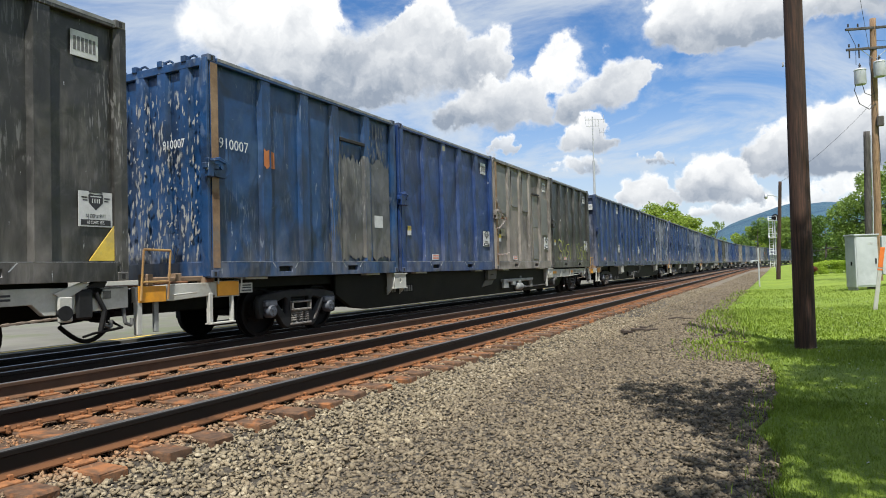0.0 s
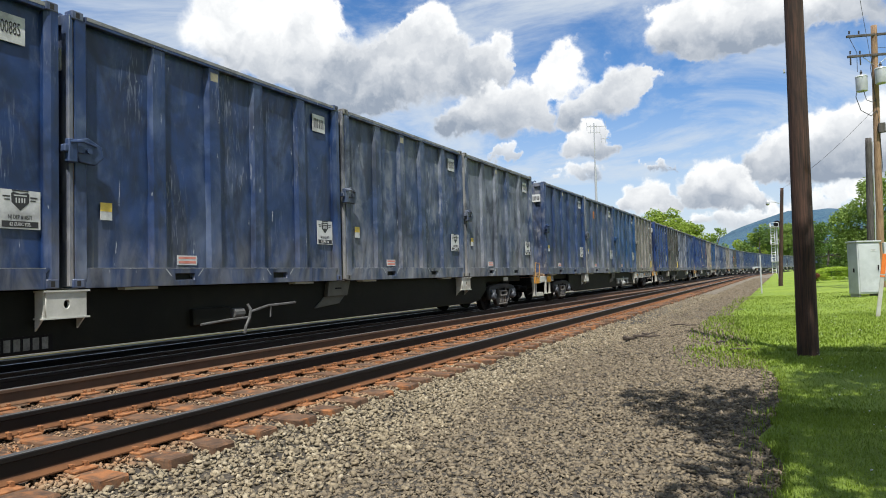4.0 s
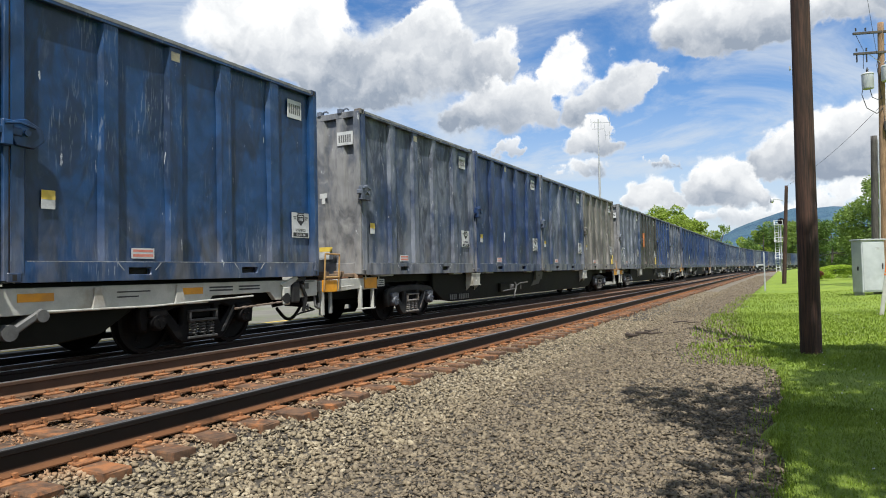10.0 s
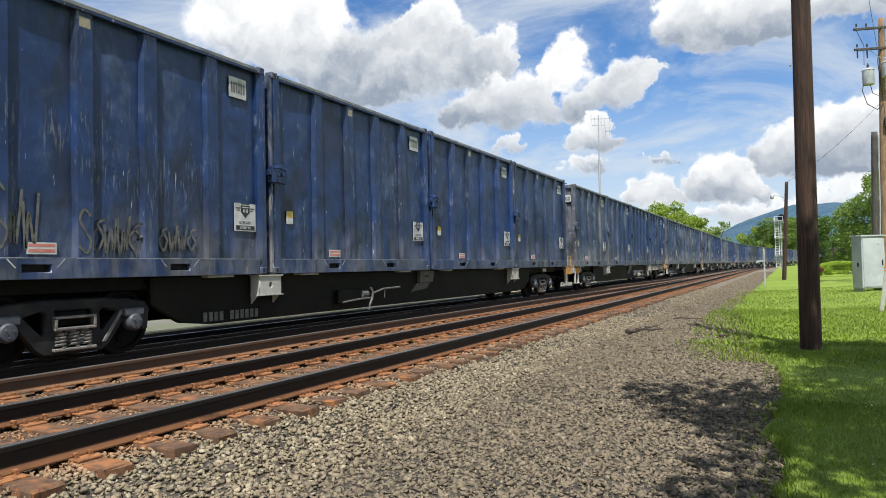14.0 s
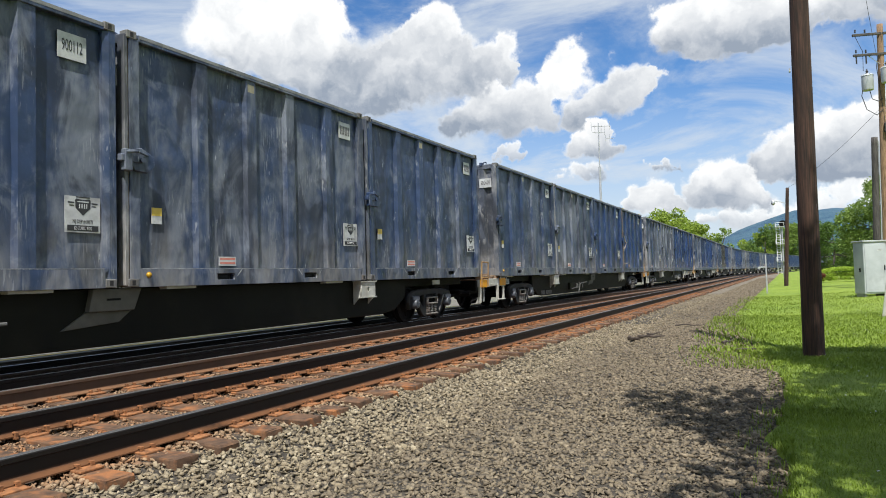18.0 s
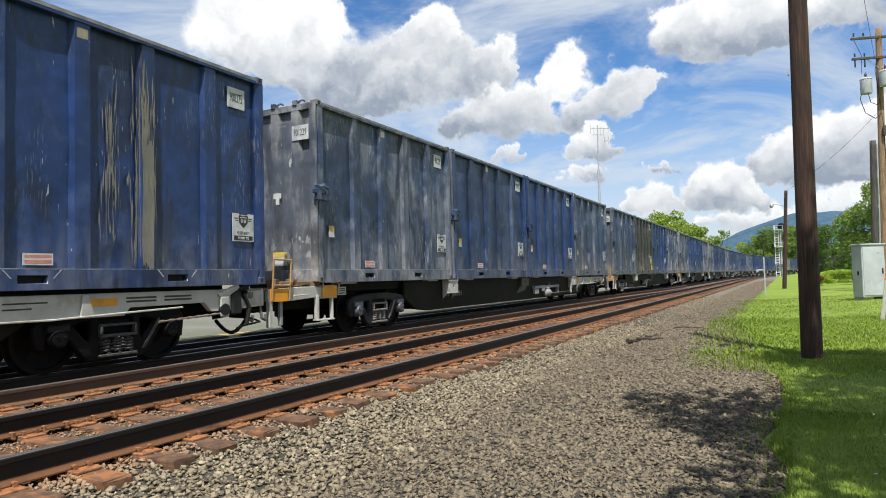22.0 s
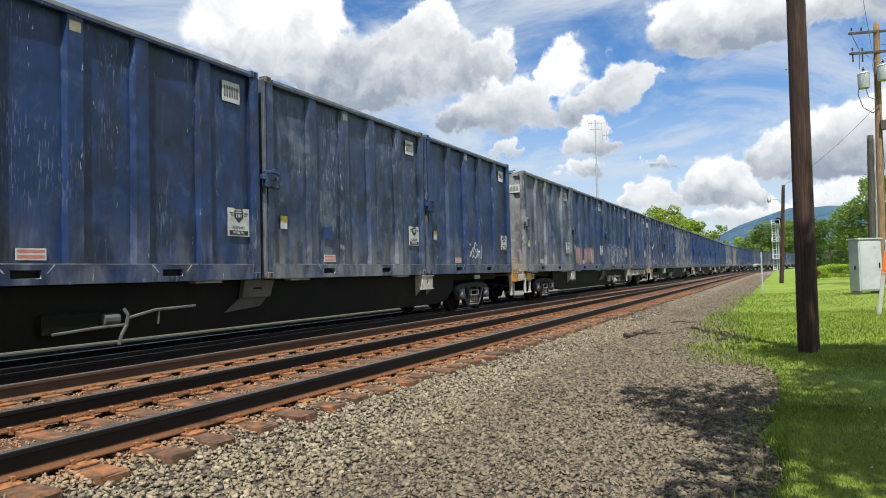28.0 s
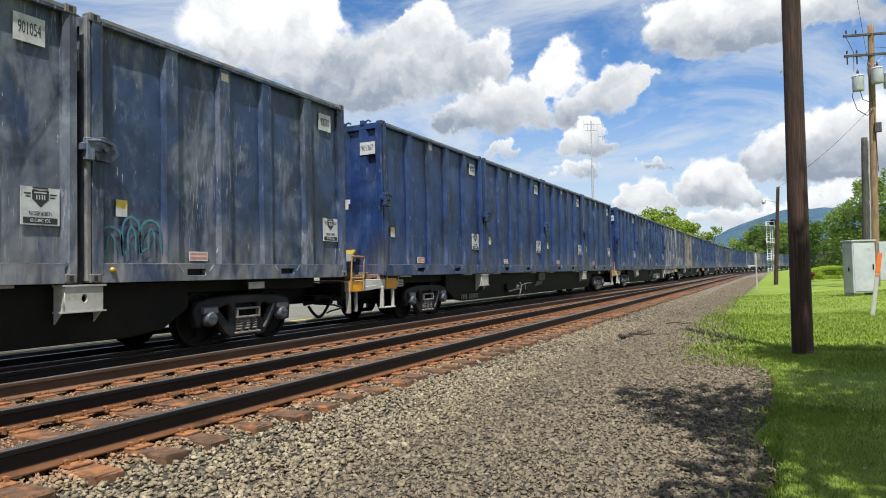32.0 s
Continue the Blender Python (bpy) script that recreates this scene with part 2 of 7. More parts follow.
def container_paint(name, base, worn, wear, dust=(0.30, 0.27, 0.225), rust=0.15):
    """Old container paint: broad faded areas, wash-down streaks, grime, dust above the lower rail, sheaves of scratches, rust. The seed is the object colour's alpha."""
    def build(n, bsdf):
        at = n.add("ShaderNodeTexCoord").outputs["Object"]
        seed = n.add("ShaderNodeObjectInfo").outputs["Alpha"]
        v = n.vmath("ADD", at, n.vmath("SCALE", (71.0, 47.0, 29.0), scale=seed))
        z = n.add("ShaderNodeSeparateXYZ", {0: at}).outputs[2]
        own = n.math("SUBTRACT", n.math("FRACT", n.math("MULTIPLY", seed, 7.3)), 0.5)
        patch = n.noise(n.stretch(v, (1.0, 1.0, 0.55)), 0.62, 4.0, 0.55, 0.4)
        cloud = n.noise(v, 2.1, 5.0, 0.60, 0.4)
        wash = n.noise(n.stretch(v, (1.8, 1.8, 0.55), (3, 7, 1)), 1.5, 7.0, 0.66, 0.7)
        fine = n.noise(v, 55.0, 3.0, 0.65)
        col = n.mix(n.ramp(cloud, 0.30, 0.72), tuple(c * 0.80 for c in base), tuple(min(1, c * 1.22) for c in base))
        # sun-faded and dust-filmed areas, drawn down by rain
        faded = n.math("ADD", n.math("ADD", n.math("MULTIPLY", patch, 0.62), n.math("MULTIPLY", wash, 0.38)), n.math("MULTIPLY", cloud, 0.22))
        faded = n.math("ADD", faded, n.math("MULTIPLY", own, 0.16))
        amount = n.ramp(faded, 0.66 - 0.20 * wear, 0.80 - 0.20 * wear, 0.0, 0.22 + 0.70 * wear)
        col = n.mix(amount, col, n.mix(n.ramp(wash, 0.30, 0.70), tuple(c * 0.66 for c in worn), tuple(min(1, c * 1.34) for c in worn)))
        # dust thrown up in blotches
        blotch = n.ramp(n.noise(n.stretch(v, (1.0, 1.0, 0.8), (6, 1, 2)), 2.6, 9.0, 0.72, 0.6), 0.52, 0.70, 0.0, 0.10 + 0.45 * wear)
        col = n.mix(blotch, col, tuple(min(1.0, c * 1.35 + 0.02) for c in worn))
        # dark grime
        grime = n.ramp(n.noise(n.stretch(v, (1.3, 1.3, 0.5), (9, 3, 1)), 1.1, 5.0, 0.62, 0.8), 0.47, 0.62, 0.0, 0.80)
        col = n.mix(grime, col, tuple(0.007 + 0.30 * c for c in base))
        # scuffed haze, rubbed on at a slant
        slant = n.add("ShaderNodeMapping", {"Vector": v, "Rotation": (0.35, 0, 0), "Scale": (2.0, 3.0, 0.9)}).outputs[0]
        rubbed = n.ramp(n.noise(slant, 1.5, 8.0, 0.72, 0.5), 0.55, 0.76, 0.0, 0.20 + 0.28 * wear)
        col = n.mix(rubbed, col, tuple(min(1.0, c * 0.9 + 0.09) for c in worn))
        low = n.math("MULTIPLY", n.ramp(z, 1.3, 0.10), n.ramp(n.noise(n.stretch(v, (1.6, 1.6, 0.4), (1, 4, 6)), 1.6, 6.0, 0.66, 0.6), 0.36, 0.66, 0.0, 0.24 + 0.50 * wear))
        col = n.mix(low, col, dust)
        drip = n.ramp(n.noise(n.stretch(v, (3.4, 3.4, 0.09)), 4.2, 4.0, 0.62), 0.64, 0.76, 0.0, 0.45)
        col = n.mix(n.math("MULTIPLY", drip, n.ramp(patch, 0.46, 0.60)), col, dust)
        # sheaves of thin scratches, and a few long bright gouges
        sheaf = n.ramp(n.noise(n.stretch(v, (1, 1, 0.6), (2, 9, 4)), 1.15, 3.0, 0.5), 0.50, 0.66)
        lines = None
        for turn, shift, lo in ((0.32, 0.0, 0.60), (-0.28, 4.0, 0.63), (0.75, 9.0, 0.65)):
            tilted = n.add("ShaderNodeMapping", {"Vector": v, "Rotation": (turn, 0, 0), "Scale": (6.0, 34.0, 3.2), "Location": (shift, 2, 8)}).outputs[0]
            k = n.ramp(n.noise(tilted, 1.0, 2.0, 0.5, 0.25), lo, lo + 0.06)
            lines = k if lines is None else n.math("MAXIMUM", lines, k)
        col = n.mix(n.math("MULTIPLY", n.math("MULTIPLY", lines, sheaf), 0.22 + 0.40 * wear), col, tuple(min(1.0, 0.20 + c) for c in worn))
        tilted = n.add("ShaderNodeMapping", {"Vector": v, "Rotation": (0.2, 0, 0), "Scale": (3.0, 13.0, 1.5), "Location": (1, 5, 2)}).outputs[0]
        gouge = n.math("MULTIPLY", n.ramp(n.noise(tilted, 1.5, 3.0, 0.6, 0.4), 0.705, 0.735), n.ramp(fine, 0.30, 0.52))
        col = n.mix(n.math("MULTIPLY", gouge, 0.75), col, (0.52, 0.55, 0.57))
        spot = n.math("MULTIPLY", n.ramp(n.noise(n.stretch(v, (1.2, 1.2, 0.5), (1, 2, 7)), 4.5, 6.0, 0.75), 0.70, 0.76), rust * 5.0, True)
        col = n.mix(spot, col, (0.17, 0.07, 0.035))
        n.plug(bsdf.inputs["Base Color"], col)
        n.plug(bsdf.inputs["Roughness"], n.ramp(n.math("ADD", amount, n.math("MULTIPLY", fine, 0.3)), 0.0, 0.9, 0.38, 0.72))
        dents = n.noise(n.stretch(v, (1, 1, 0.8)), 1.9, 2.0, 0.5)
        bump(n, bsdf, n.math("ADD", dents, n.math("MULTIPLY", fine, 0.010)), 0.6, 0.10)
    return material(name, build, 0.5)


PAINTS = {
    "u": container_paint("royal_blue_paint", (0.010, 0.032, 0.116), (0.074, 0.107, 0.175), 0.15, (0.24, 0.24, 0.235)),
    "b": container_paint("dark_blue_paint", (0.009, 0.029, 0.098), (0.086, 0.114, 0.165), 0.26, (0.25, 0.245, 0.235)),
    "d": container_paint("teal_blue_paint", (0.007, 0.040, 0.118), (0.08, 0.12, 0.17), 0.12),
    "l": container_paint("faded_blue_grey_paint", (0.022, 0.042, 0.097), (0.168, 0.183, 0.203), 0.55, (0.28, 0.27, 0.25)),
    "g": container_paint("warm_grey_paint", (0.10, 0.094, 0.084), (0.185, 0.175, 0.158), 0.7, (0.30, 0.28, 0.26), 0.2),
    "w": container_paint("pale_warm_grey_paint", (0.21, 0.187, 0.162), (0.16, 0.142, 0.125), 0.5, (0.32, 0.285, 0.25), 0.25),
    "k": container_paint("dark_grey_paint", (0.032, 0.031, 0.028), (0.105, 0.10, 0.092), 0.50, (0.20, 0.185, 0.165), 0.2),
}
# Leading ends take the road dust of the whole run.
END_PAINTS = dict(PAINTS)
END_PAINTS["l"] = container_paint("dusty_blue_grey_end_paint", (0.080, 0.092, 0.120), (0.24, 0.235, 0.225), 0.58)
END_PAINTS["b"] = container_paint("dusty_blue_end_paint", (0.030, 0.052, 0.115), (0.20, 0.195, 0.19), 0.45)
M_WHITE_STEEL = grainy("off_white_painted_steel", (0.34, 0.34, 0.30), (0.48, 0.475, 0.43), 3.0, 0.6, stains=(0.20, 0.16, 0.11, 0.6))
M_GREY_STEEL = grainy("grey_painted_steel", (0.20, 0.21, 0.20), (0.30, 0.31, 0.29), 3.0, 0.6, stains=(0.09, 0.08, 0.07, 0.5))
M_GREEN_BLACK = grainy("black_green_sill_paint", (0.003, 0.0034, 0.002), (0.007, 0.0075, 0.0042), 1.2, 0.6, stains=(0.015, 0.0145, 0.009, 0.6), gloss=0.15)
M_DULL_STEEL = grainy("dull_grey_steel", (0.05, 0.05, 0.048), (0.12, 0.12, 0.115), 5.0, 0.6)
# spring colour darkened by the shade under the white side sill
M_DULL_SPRING = grainy("shaded_spring_steel", (0.02, 0.02, 0.02), (0.07, 0.068, 0.064), 9.0, 0.6)
M_CHAIN_RUST = grainy("rusty_chain", (0.10, 0.075, 0.055), (0.22, 0.17, 0.13), 9.0, 0.7)
M_DECK_BEAM = grainy("rusty_tan_deck_beam", (0.13, 0.085, 0.05), (0.25, 0.17, 0.11), 5.0, 0.85, stains=(0.10, 0.06, 0.04, 0.6))
M_SILL_LIGHT = grainy("faded_drab_paint", (0.05, 0.05, 0.038), (0.10, 0.095, 0.075), 3.0, 0.65, stains=(0.05, 0.05, 0.04, 0.5))
# black for greasy parts, and for shade painted on white-tailed cars' rear bogies
M_BLACK = grainy("black_grease_and_shade", (0.003, 0.003, 0.003), (0.007, 0.006, 0.006), 6.0, 0.7, gloss=0.15)
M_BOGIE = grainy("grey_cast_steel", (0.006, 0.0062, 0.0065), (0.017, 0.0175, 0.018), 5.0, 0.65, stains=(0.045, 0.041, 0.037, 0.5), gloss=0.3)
M_SPRING = grainy("dusty_spring_steel", (0.09, 0.085, 0.08), (0.24, 0.225, 0.20), 9.0, 0.6, stains=(0.10, 0.06, 0.04, 0.6))
M_CAP = grainy("dusty_bearing_cap", (0.035, 0.042, 0.055), (0.085, 0.092, 0.105), 9.0, 0.55)
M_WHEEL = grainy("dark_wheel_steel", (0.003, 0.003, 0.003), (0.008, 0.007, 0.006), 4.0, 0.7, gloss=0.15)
M_ORANGE = grainy("orange_reflector", (0.60, 0.25, 0.010), (0.74, 0.33, 0.015), 5.0, 0.5, stains=(0.25, 0.12, 0.05, 0.4))
M_YELLOW_RAIL = grainy("worn_yellow_rail", (0.26, 0.15, 0.05), (0.42, 0.25, 0.08), 6.0, 0.55, stains=(0.18, 0.10, 0.06, 0.8))
M_RUST = grainy("rusted_steel", (0.10, 0.045, 0.022), (0.24, 0.11, 0.05), 7.0, 0.85)
M_SIGN = grainy("white_sign", (0.40, 0.41, 0.41), (0.56, 0.57, 0.56), 5.0, 0.5, stains=(0.22, 0.22, 0.215, 0.7))
M_INK = grainy("black_ink", (0.018, 0.018, 0.02), (0.03, 0.03, 0.032), 9.0, 0.55)
M_RED = grainy("pale_red_print", (0.45, 0.13, 0.09), (0.60, 0.25, 0.19), 9.0, 0.55)
M_OLD_LABEL = grainy("dulled_label", (0.22, 0.20, 0.13), (0.34, 0.31, 0.22), 9.0, 0.6, stains=(0.12, 0.11, 0.09, 0.6))
M_YELLOW = grainy("yellow_sticker", (0.58, 0.40, 0.05), (0.70, 0.52, 0.09), 9.0, 0.5, stains=(0.3, 0.26, 0.15, 0.4))

# ---- the lie of the tracks ----
TRAIN_X = -9.476          # middle of the train's track
BEND_FROM, RADIUS = 112.0, 704.0


def on_line(y, off=0.0, z=0.0):
    """Place and heading (radians, to the right) on a line parallel to the train's track, off metres to its right; y is the length along the track."""
    if y <= BEND_FROM:
        return Vector((TRAIN_X + off, y, z)), 0.0
    a = (y - BEND_FROM) / RADIUS
    r = RADIUS - off
    return Vector((TRAIN_X + RADIUS - r * math.cos(a), BEND_FROM + r * math.sin(a), z)), a


def stations(y0, y1):
    """Lengths along the track, close together where the camera stands, wider far off."""
    out, y = [], y0
    while y < y1:
        out.append(y)
        y += 0.5 if y < 30 else (2.0 if y < 112 else 8.0)
    return out + [y1]


def strip(name, profile, y0, y1, mat, close=False, smooth=False, steps=None):
    """A cross section of (offset, z) pairs drawn along the track."""
    ys = steps or stations(y0, y1)
    verts, faces, k = [], [], len(profile)
    for y in ys:
        for off, z in profile:
            verts.append(on_line(y, off(y) if callable(off) else off, z)[0])
    for i in range(len(ys) - 1):
        for j in range(k if close else k - 1):
            a, b = i * k + j, i * k + (j + 1) % k
            faces.append((a, b, b + k, a + k))
    if close:
        faces += [tuple(range(k)), tuple(range((len(ys) - 1) * k, len(ys) * k))[::-1]]
    return mesh(name, verts, faces, mat, smooth)


# ---- ground ----
def ground_look(n, bsdf):
    v = n.add("ShaderNodeNewGeometry").outputs["Position"]
    big, mid, fine = n.noise(v, 0.22, 5.0, 0.6), n.noise(v, 2.6, 5.0, 0.6), n.noise(v, 45.0, 4.0, 0.7)
    col = n.mix(n.ramp(mid, 0.3, 0.7), (0.105, 0.165, 0.012), (0.185, 0.265, 0.022))
    col = n.mix(n.ramp(big, 0.35, 0.7, 0.0, 0.6), col, (0.25, 0.32, 0.03))
    col = n.mix(n.ramp(fine, 0.45, 0.75, 0.0, 0.5), col, (0.03, 0.06, 0.008))
    # bare trodden earth and stone on the far side of the tracks
    x = n.add("ShaderNodeSeparateXYZ", {0: v}).outputs[0]
    col = n.mix(n.ramp(x, -12.0, -14.0), col, n.mix(mid, (0.13, 0.12, 0.09), (0.22, 0.20, 0.16)))
    n.plug(bsdf.inputs["Base Color"], col)
    bump(n, bsdf, n.math("ADD", fine, n.math("MULTIPLY", mid, 0.6)), 0.8, 0.03)


def gravel_look(n, bsdf):
    v = n.add("ShaderNodeNewGeometry").outputs["Position"]
    cell = n.add("ShaderNodeTexVoronoi", {"Vector": v, "Scale": 34.0})
    big, mid = n.noise(v, 0.7, 5.0, 0.6), n.noise(v, 5.0, 5.0, 0.65)
    tone = n.add("ShaderNodeSeparateXYZ", {0: cell.outputs["Color"]}).outputs[0]
    # base painted dark as the shade in the gaps between loose chips
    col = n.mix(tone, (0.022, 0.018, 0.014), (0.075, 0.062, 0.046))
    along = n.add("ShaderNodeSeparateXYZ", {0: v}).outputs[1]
    # pale stone tone farther along, where the loose chips thin out
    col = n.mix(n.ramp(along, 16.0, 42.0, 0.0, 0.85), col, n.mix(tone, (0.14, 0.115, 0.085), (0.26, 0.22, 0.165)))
    col = n.mix(n.ramp(mid, 0.42, 0.7, 0.0, 0.35), col, (0.035, 0.030, 0.023))
    col = n.mix(n.ramp(big, 0.45, 0.7, 0.0, 0.35), col, (0.10, 0.083, 0.060))
    across = n.add("ShaderNodeSeparateXYZ", {0: v}).outputs[0]
    col = n.mix(n.ramp(across, -4.3, -4.7, 0.0, 0.75), col, n.mix(tone, (0.045, 0.026, 0.015), (0.16, 0.085, 0.042)))
    n.plug(bsdf.inputs["Base Color"], col)
    bump(n, bsdf, n.math("ADD", n.math("MULTIPLY", cell.outputs["Distance"], -1.0), mid), 0.9, 0.03)


M_GRASS_GROUND = material("lawn_soil", ground_look, 0.95)
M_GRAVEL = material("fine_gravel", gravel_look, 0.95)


def lawn_edge(y):
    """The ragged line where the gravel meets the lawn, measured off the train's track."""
    base = -0.15 if y < 9 else -0.15 - 1.25 * min(1.0, (y - 9) / 13.0)
    return base - TRAIN_X + 0.16 * (noise.noise((y * 0.9, 3.1, 0)) + 0.5 * noise.noise((y * 3.1, 8.2, 0)))


def lawn_height(x, y):
    """The lawn lies a little below the rails and rises away from the track."""
    k = min(1.0, max(0.0, x / 3.0)) * min(1.0, max(0.0, (y - 9.0) / 20.0))
    return -0.235 + 0.185 * k


BED = [(-11.376, -0.42), (-11.0, -0.235), (-4.45, -0.238), (-4.15, -0.285), (-3.4, -0.30), (-2.6, -0.29), (-1.6, -0.30), (-0.6, -0.29)]


def bed_height(x):
    return float(np.interp(x, [p[0] for p in BED], [p[1] for p in BED]))


def build_ground():
    xs = [-3000, -900, -300, -120, -60, -30, -22, -18, -2.6] + [-2.4 + 0.2 * i for i in range(18)] + [1.2 + 0.4 * i for i in range(16)] + [8, 12, 20, 40, 80, 160, 400, 1000, 3000]
    ys = [-3000, -800, -200, -60, -20] + [-8 + 1.0 * i for i in range(70)] + [70, 90, 120, 160, 220, 300, 500, 900, 1700, 4000]
    verts, faces = [], []
    for y in ys:
        for x in xs:
            far = max(0.0, math.hypot(x, y) - 60)
            bumps = 0.025 * noise.noise((x * 0.6, y * 0.6, 0)) + min(0.06, far * 0.002) * noise.noise((x * 0.02, y * 0.02, 4))
            verts.append((x, y, -0.62 if x < lawn_edge(y) + TRAIN_X - 0.02 and y < 300 else lawn_height(x, y) + bumps))
    w = len(xs)
    for i in range(len(ys) - 1):
        for j in range(w - 1):
            a = i * w + j
            faces.append((a, a + 1, a + 1 + w, a + w))
    thing("ground", "mown green lawn reaching off to the woods", "ground", kind="structure", data=mesh("ground", verts, faces, M_GRASS_GROUND, True))
    # roadbed: gravel walk, ballast shoulder, both tracks' bed
    prof = [(x - TRAIN_X, z) for x, z in BED] + [(lawn_edge, -0.288), (lambda y: lawn_edge(y) + 0.10, -0.34)]
    ys = [y for y in stations(-12, 620)]
    ys = sorted(set(ys + [-4 + 0.12 * i for i in range(260)]))
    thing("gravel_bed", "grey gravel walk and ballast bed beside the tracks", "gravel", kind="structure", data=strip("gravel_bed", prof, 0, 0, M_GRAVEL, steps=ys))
    # concrete platform behind the train, with a yellow line along its edge
    conc = grainy("pale_concrete", (0.10, 0.095, 0.078), (0.17, 0.16, 0.132), 0.9, 0.9, stains=(0.10, 0.12, 0.05, 0.7))
    platform = thing("pavement", "pale concrete paving behind the tracks with a yellow edge line", "pavement", kind="structure",
                     data=strip("pavement", [(-1.95, -0.45), (-1.95, -0.06), (-40.0, -0.02), (-420.0, -0.02), (-420.0, -0.6)], -300, 260, conc))
    part("edge_line", strip("edge_line", [(-2.15, -0.052), (-2.30, -0.051)], -40, 160, grainy("yellow_road_paint", (0.50, 0.34, 0.04), (0.62, 0.44, 0.06), 3.0, 0.7)),
         platform, "yellow painted line")


build_ground()


# ---- tracks ----
def rail_look(web, foot_rust):
    def build(n, bsdf):
        g = n.add("ShaderNodeNewGeometry")
        v = g.outputs["Position"]
        up = n.add("ShaderNodeSeparateXYZ", {0: v}).outputs[2]
        a, b = n.noise(v, 3.0, 5.0, 0.6), n.noise(n.stretch(v, (1, 0.15, 1)), 30.0, 3.0, 0.6)
        col = n.mix(a, tuple(c * 0.6 for c in web), tuple(c * 1.5 for c in web))
        rust = n.math("MULTIPLY", n.ramp(up, -0.13, -0.165), n.ramp(a, 0.2, 0.5))
        col = n.mix(rust, col, foot_rust)
        top = n.ramp(up, -0.004, -0.0005)
        n.plug(bsdf.inputs["Base Color"], n.mix(top, col, (0.30, 0.29, 0.28)))
        n.plug(bsdf.inputs["Metallic"], n.math("MULTIPLY", top, 0.85))
        n.plug(bsdf.inputs["Roughness"], n.mix(top, (0.55, 0.55, 0.55), n.mix(b, (0.25, 0.25, 0.25), (0.5, 0.5, 0.5))))
        bump(n, bsdf, a, 0.3, 0.003)
        bsdf.inputs["Specular IOR Level"].default_value = 0.3
    return build


M_RAIL_DARK = material("dark_rail_steel", rail_look((0.006, 0.0045, 0.0035), (0.13, 0.058, 0.026)), 0.6)
M_RAIL_BROWN = material("brown_rail_steel", rail_look((0.070, 0.042, 0.026), (0.17, 0.088, 0.045)), 0.7)
M_TIE = grainy("weathered_tie_wood", (0.036, 0.021, 0.013), (0.15, 0.080, 0.042), 9.0, 0.9, stains=(0.29, 0.112, 0.036, 0.9), bump_d=0.02)
M_PLATE = grainy("rusty_tie_plate", (0.11, 0.046, 0.018), (0.35, 0.145, 0.052), 14.0, 0.9)

RAIL = [(-0.076, -0.186), (0.076, -0.186), (0.076, -0.176), (0.020, -0.158), (0.009, -0.145), (0.009, -0.052), (0.037, -0.040), (0.037, -0.010),
        (0.030, -0.001), (0.012, 0.0), (-0.012, 0.0), (-0.030, -0.001), (-0.037, -0.010), (-0.037, -0.040), (-0.009, -0.052), (-0.009, -0.145), (-0.020, -0.158), (-0.076, -0.176)]


def rail(parent, off, y0, y1, mat, label=""):
    at = off if callable(off) else (lambda y: off)
    prof = [((lambda y, d=d: at(y) + d), z) for d, z in RAIL]
    return part("rail", strip("rail", prof, y0, y1, mat, close=True), parent, label)


def tie_mesh(length, seed):
    rng = random.Random(seed)
    f = Form()
    f.box(-length / 2, length / 2, -0.115, 0.115, -0.175, 0.0, 0.012)
    for v in f.bm.verts:
        v.co += Vector((rng.uniform(-0.012, 0.012), rng.uniform(-0.010, 0.010), rng.uniform(-0.006, 0.006)))
    return f.done("tie", M_TIE)


def spiked_plate():
    f = Form()
    f.box(-0.19, 0.19, -0.095, 0.095, 0.0, 0.018, 0.004)
    for x in (-0.105, 0.105):
        for y in (-0.055, 0.055):
            f.box(x - 0.012, x + 0.012, y - 0.012, y + 0.012, 0.018, 0.045)
            f.box(x - (0.034 if x > 0 else 0.012), x + (0.034 if x < 0 else 0.012), y - 0.014, y + 0.014, 0.038, 0.052)
    return f.done("tie_plate", M_PLATE)


def anchor():
    """A rail anchor: a spring clip that hooks under the rail's foot."""
    f = Form()
    f.box(-0.11, 0.11, -0.014, 0.014, -0.03, -0.012, 0.003)
    f.box(0.075, 0.105, -0.014, 0.014, -0.03, 0.028, 0.004)
    f.box(0.045, 0.105, -0.014, 0.014, 0.016, 0.036, 0.004)
    return f.done("rail_anchor", M_PLATE)


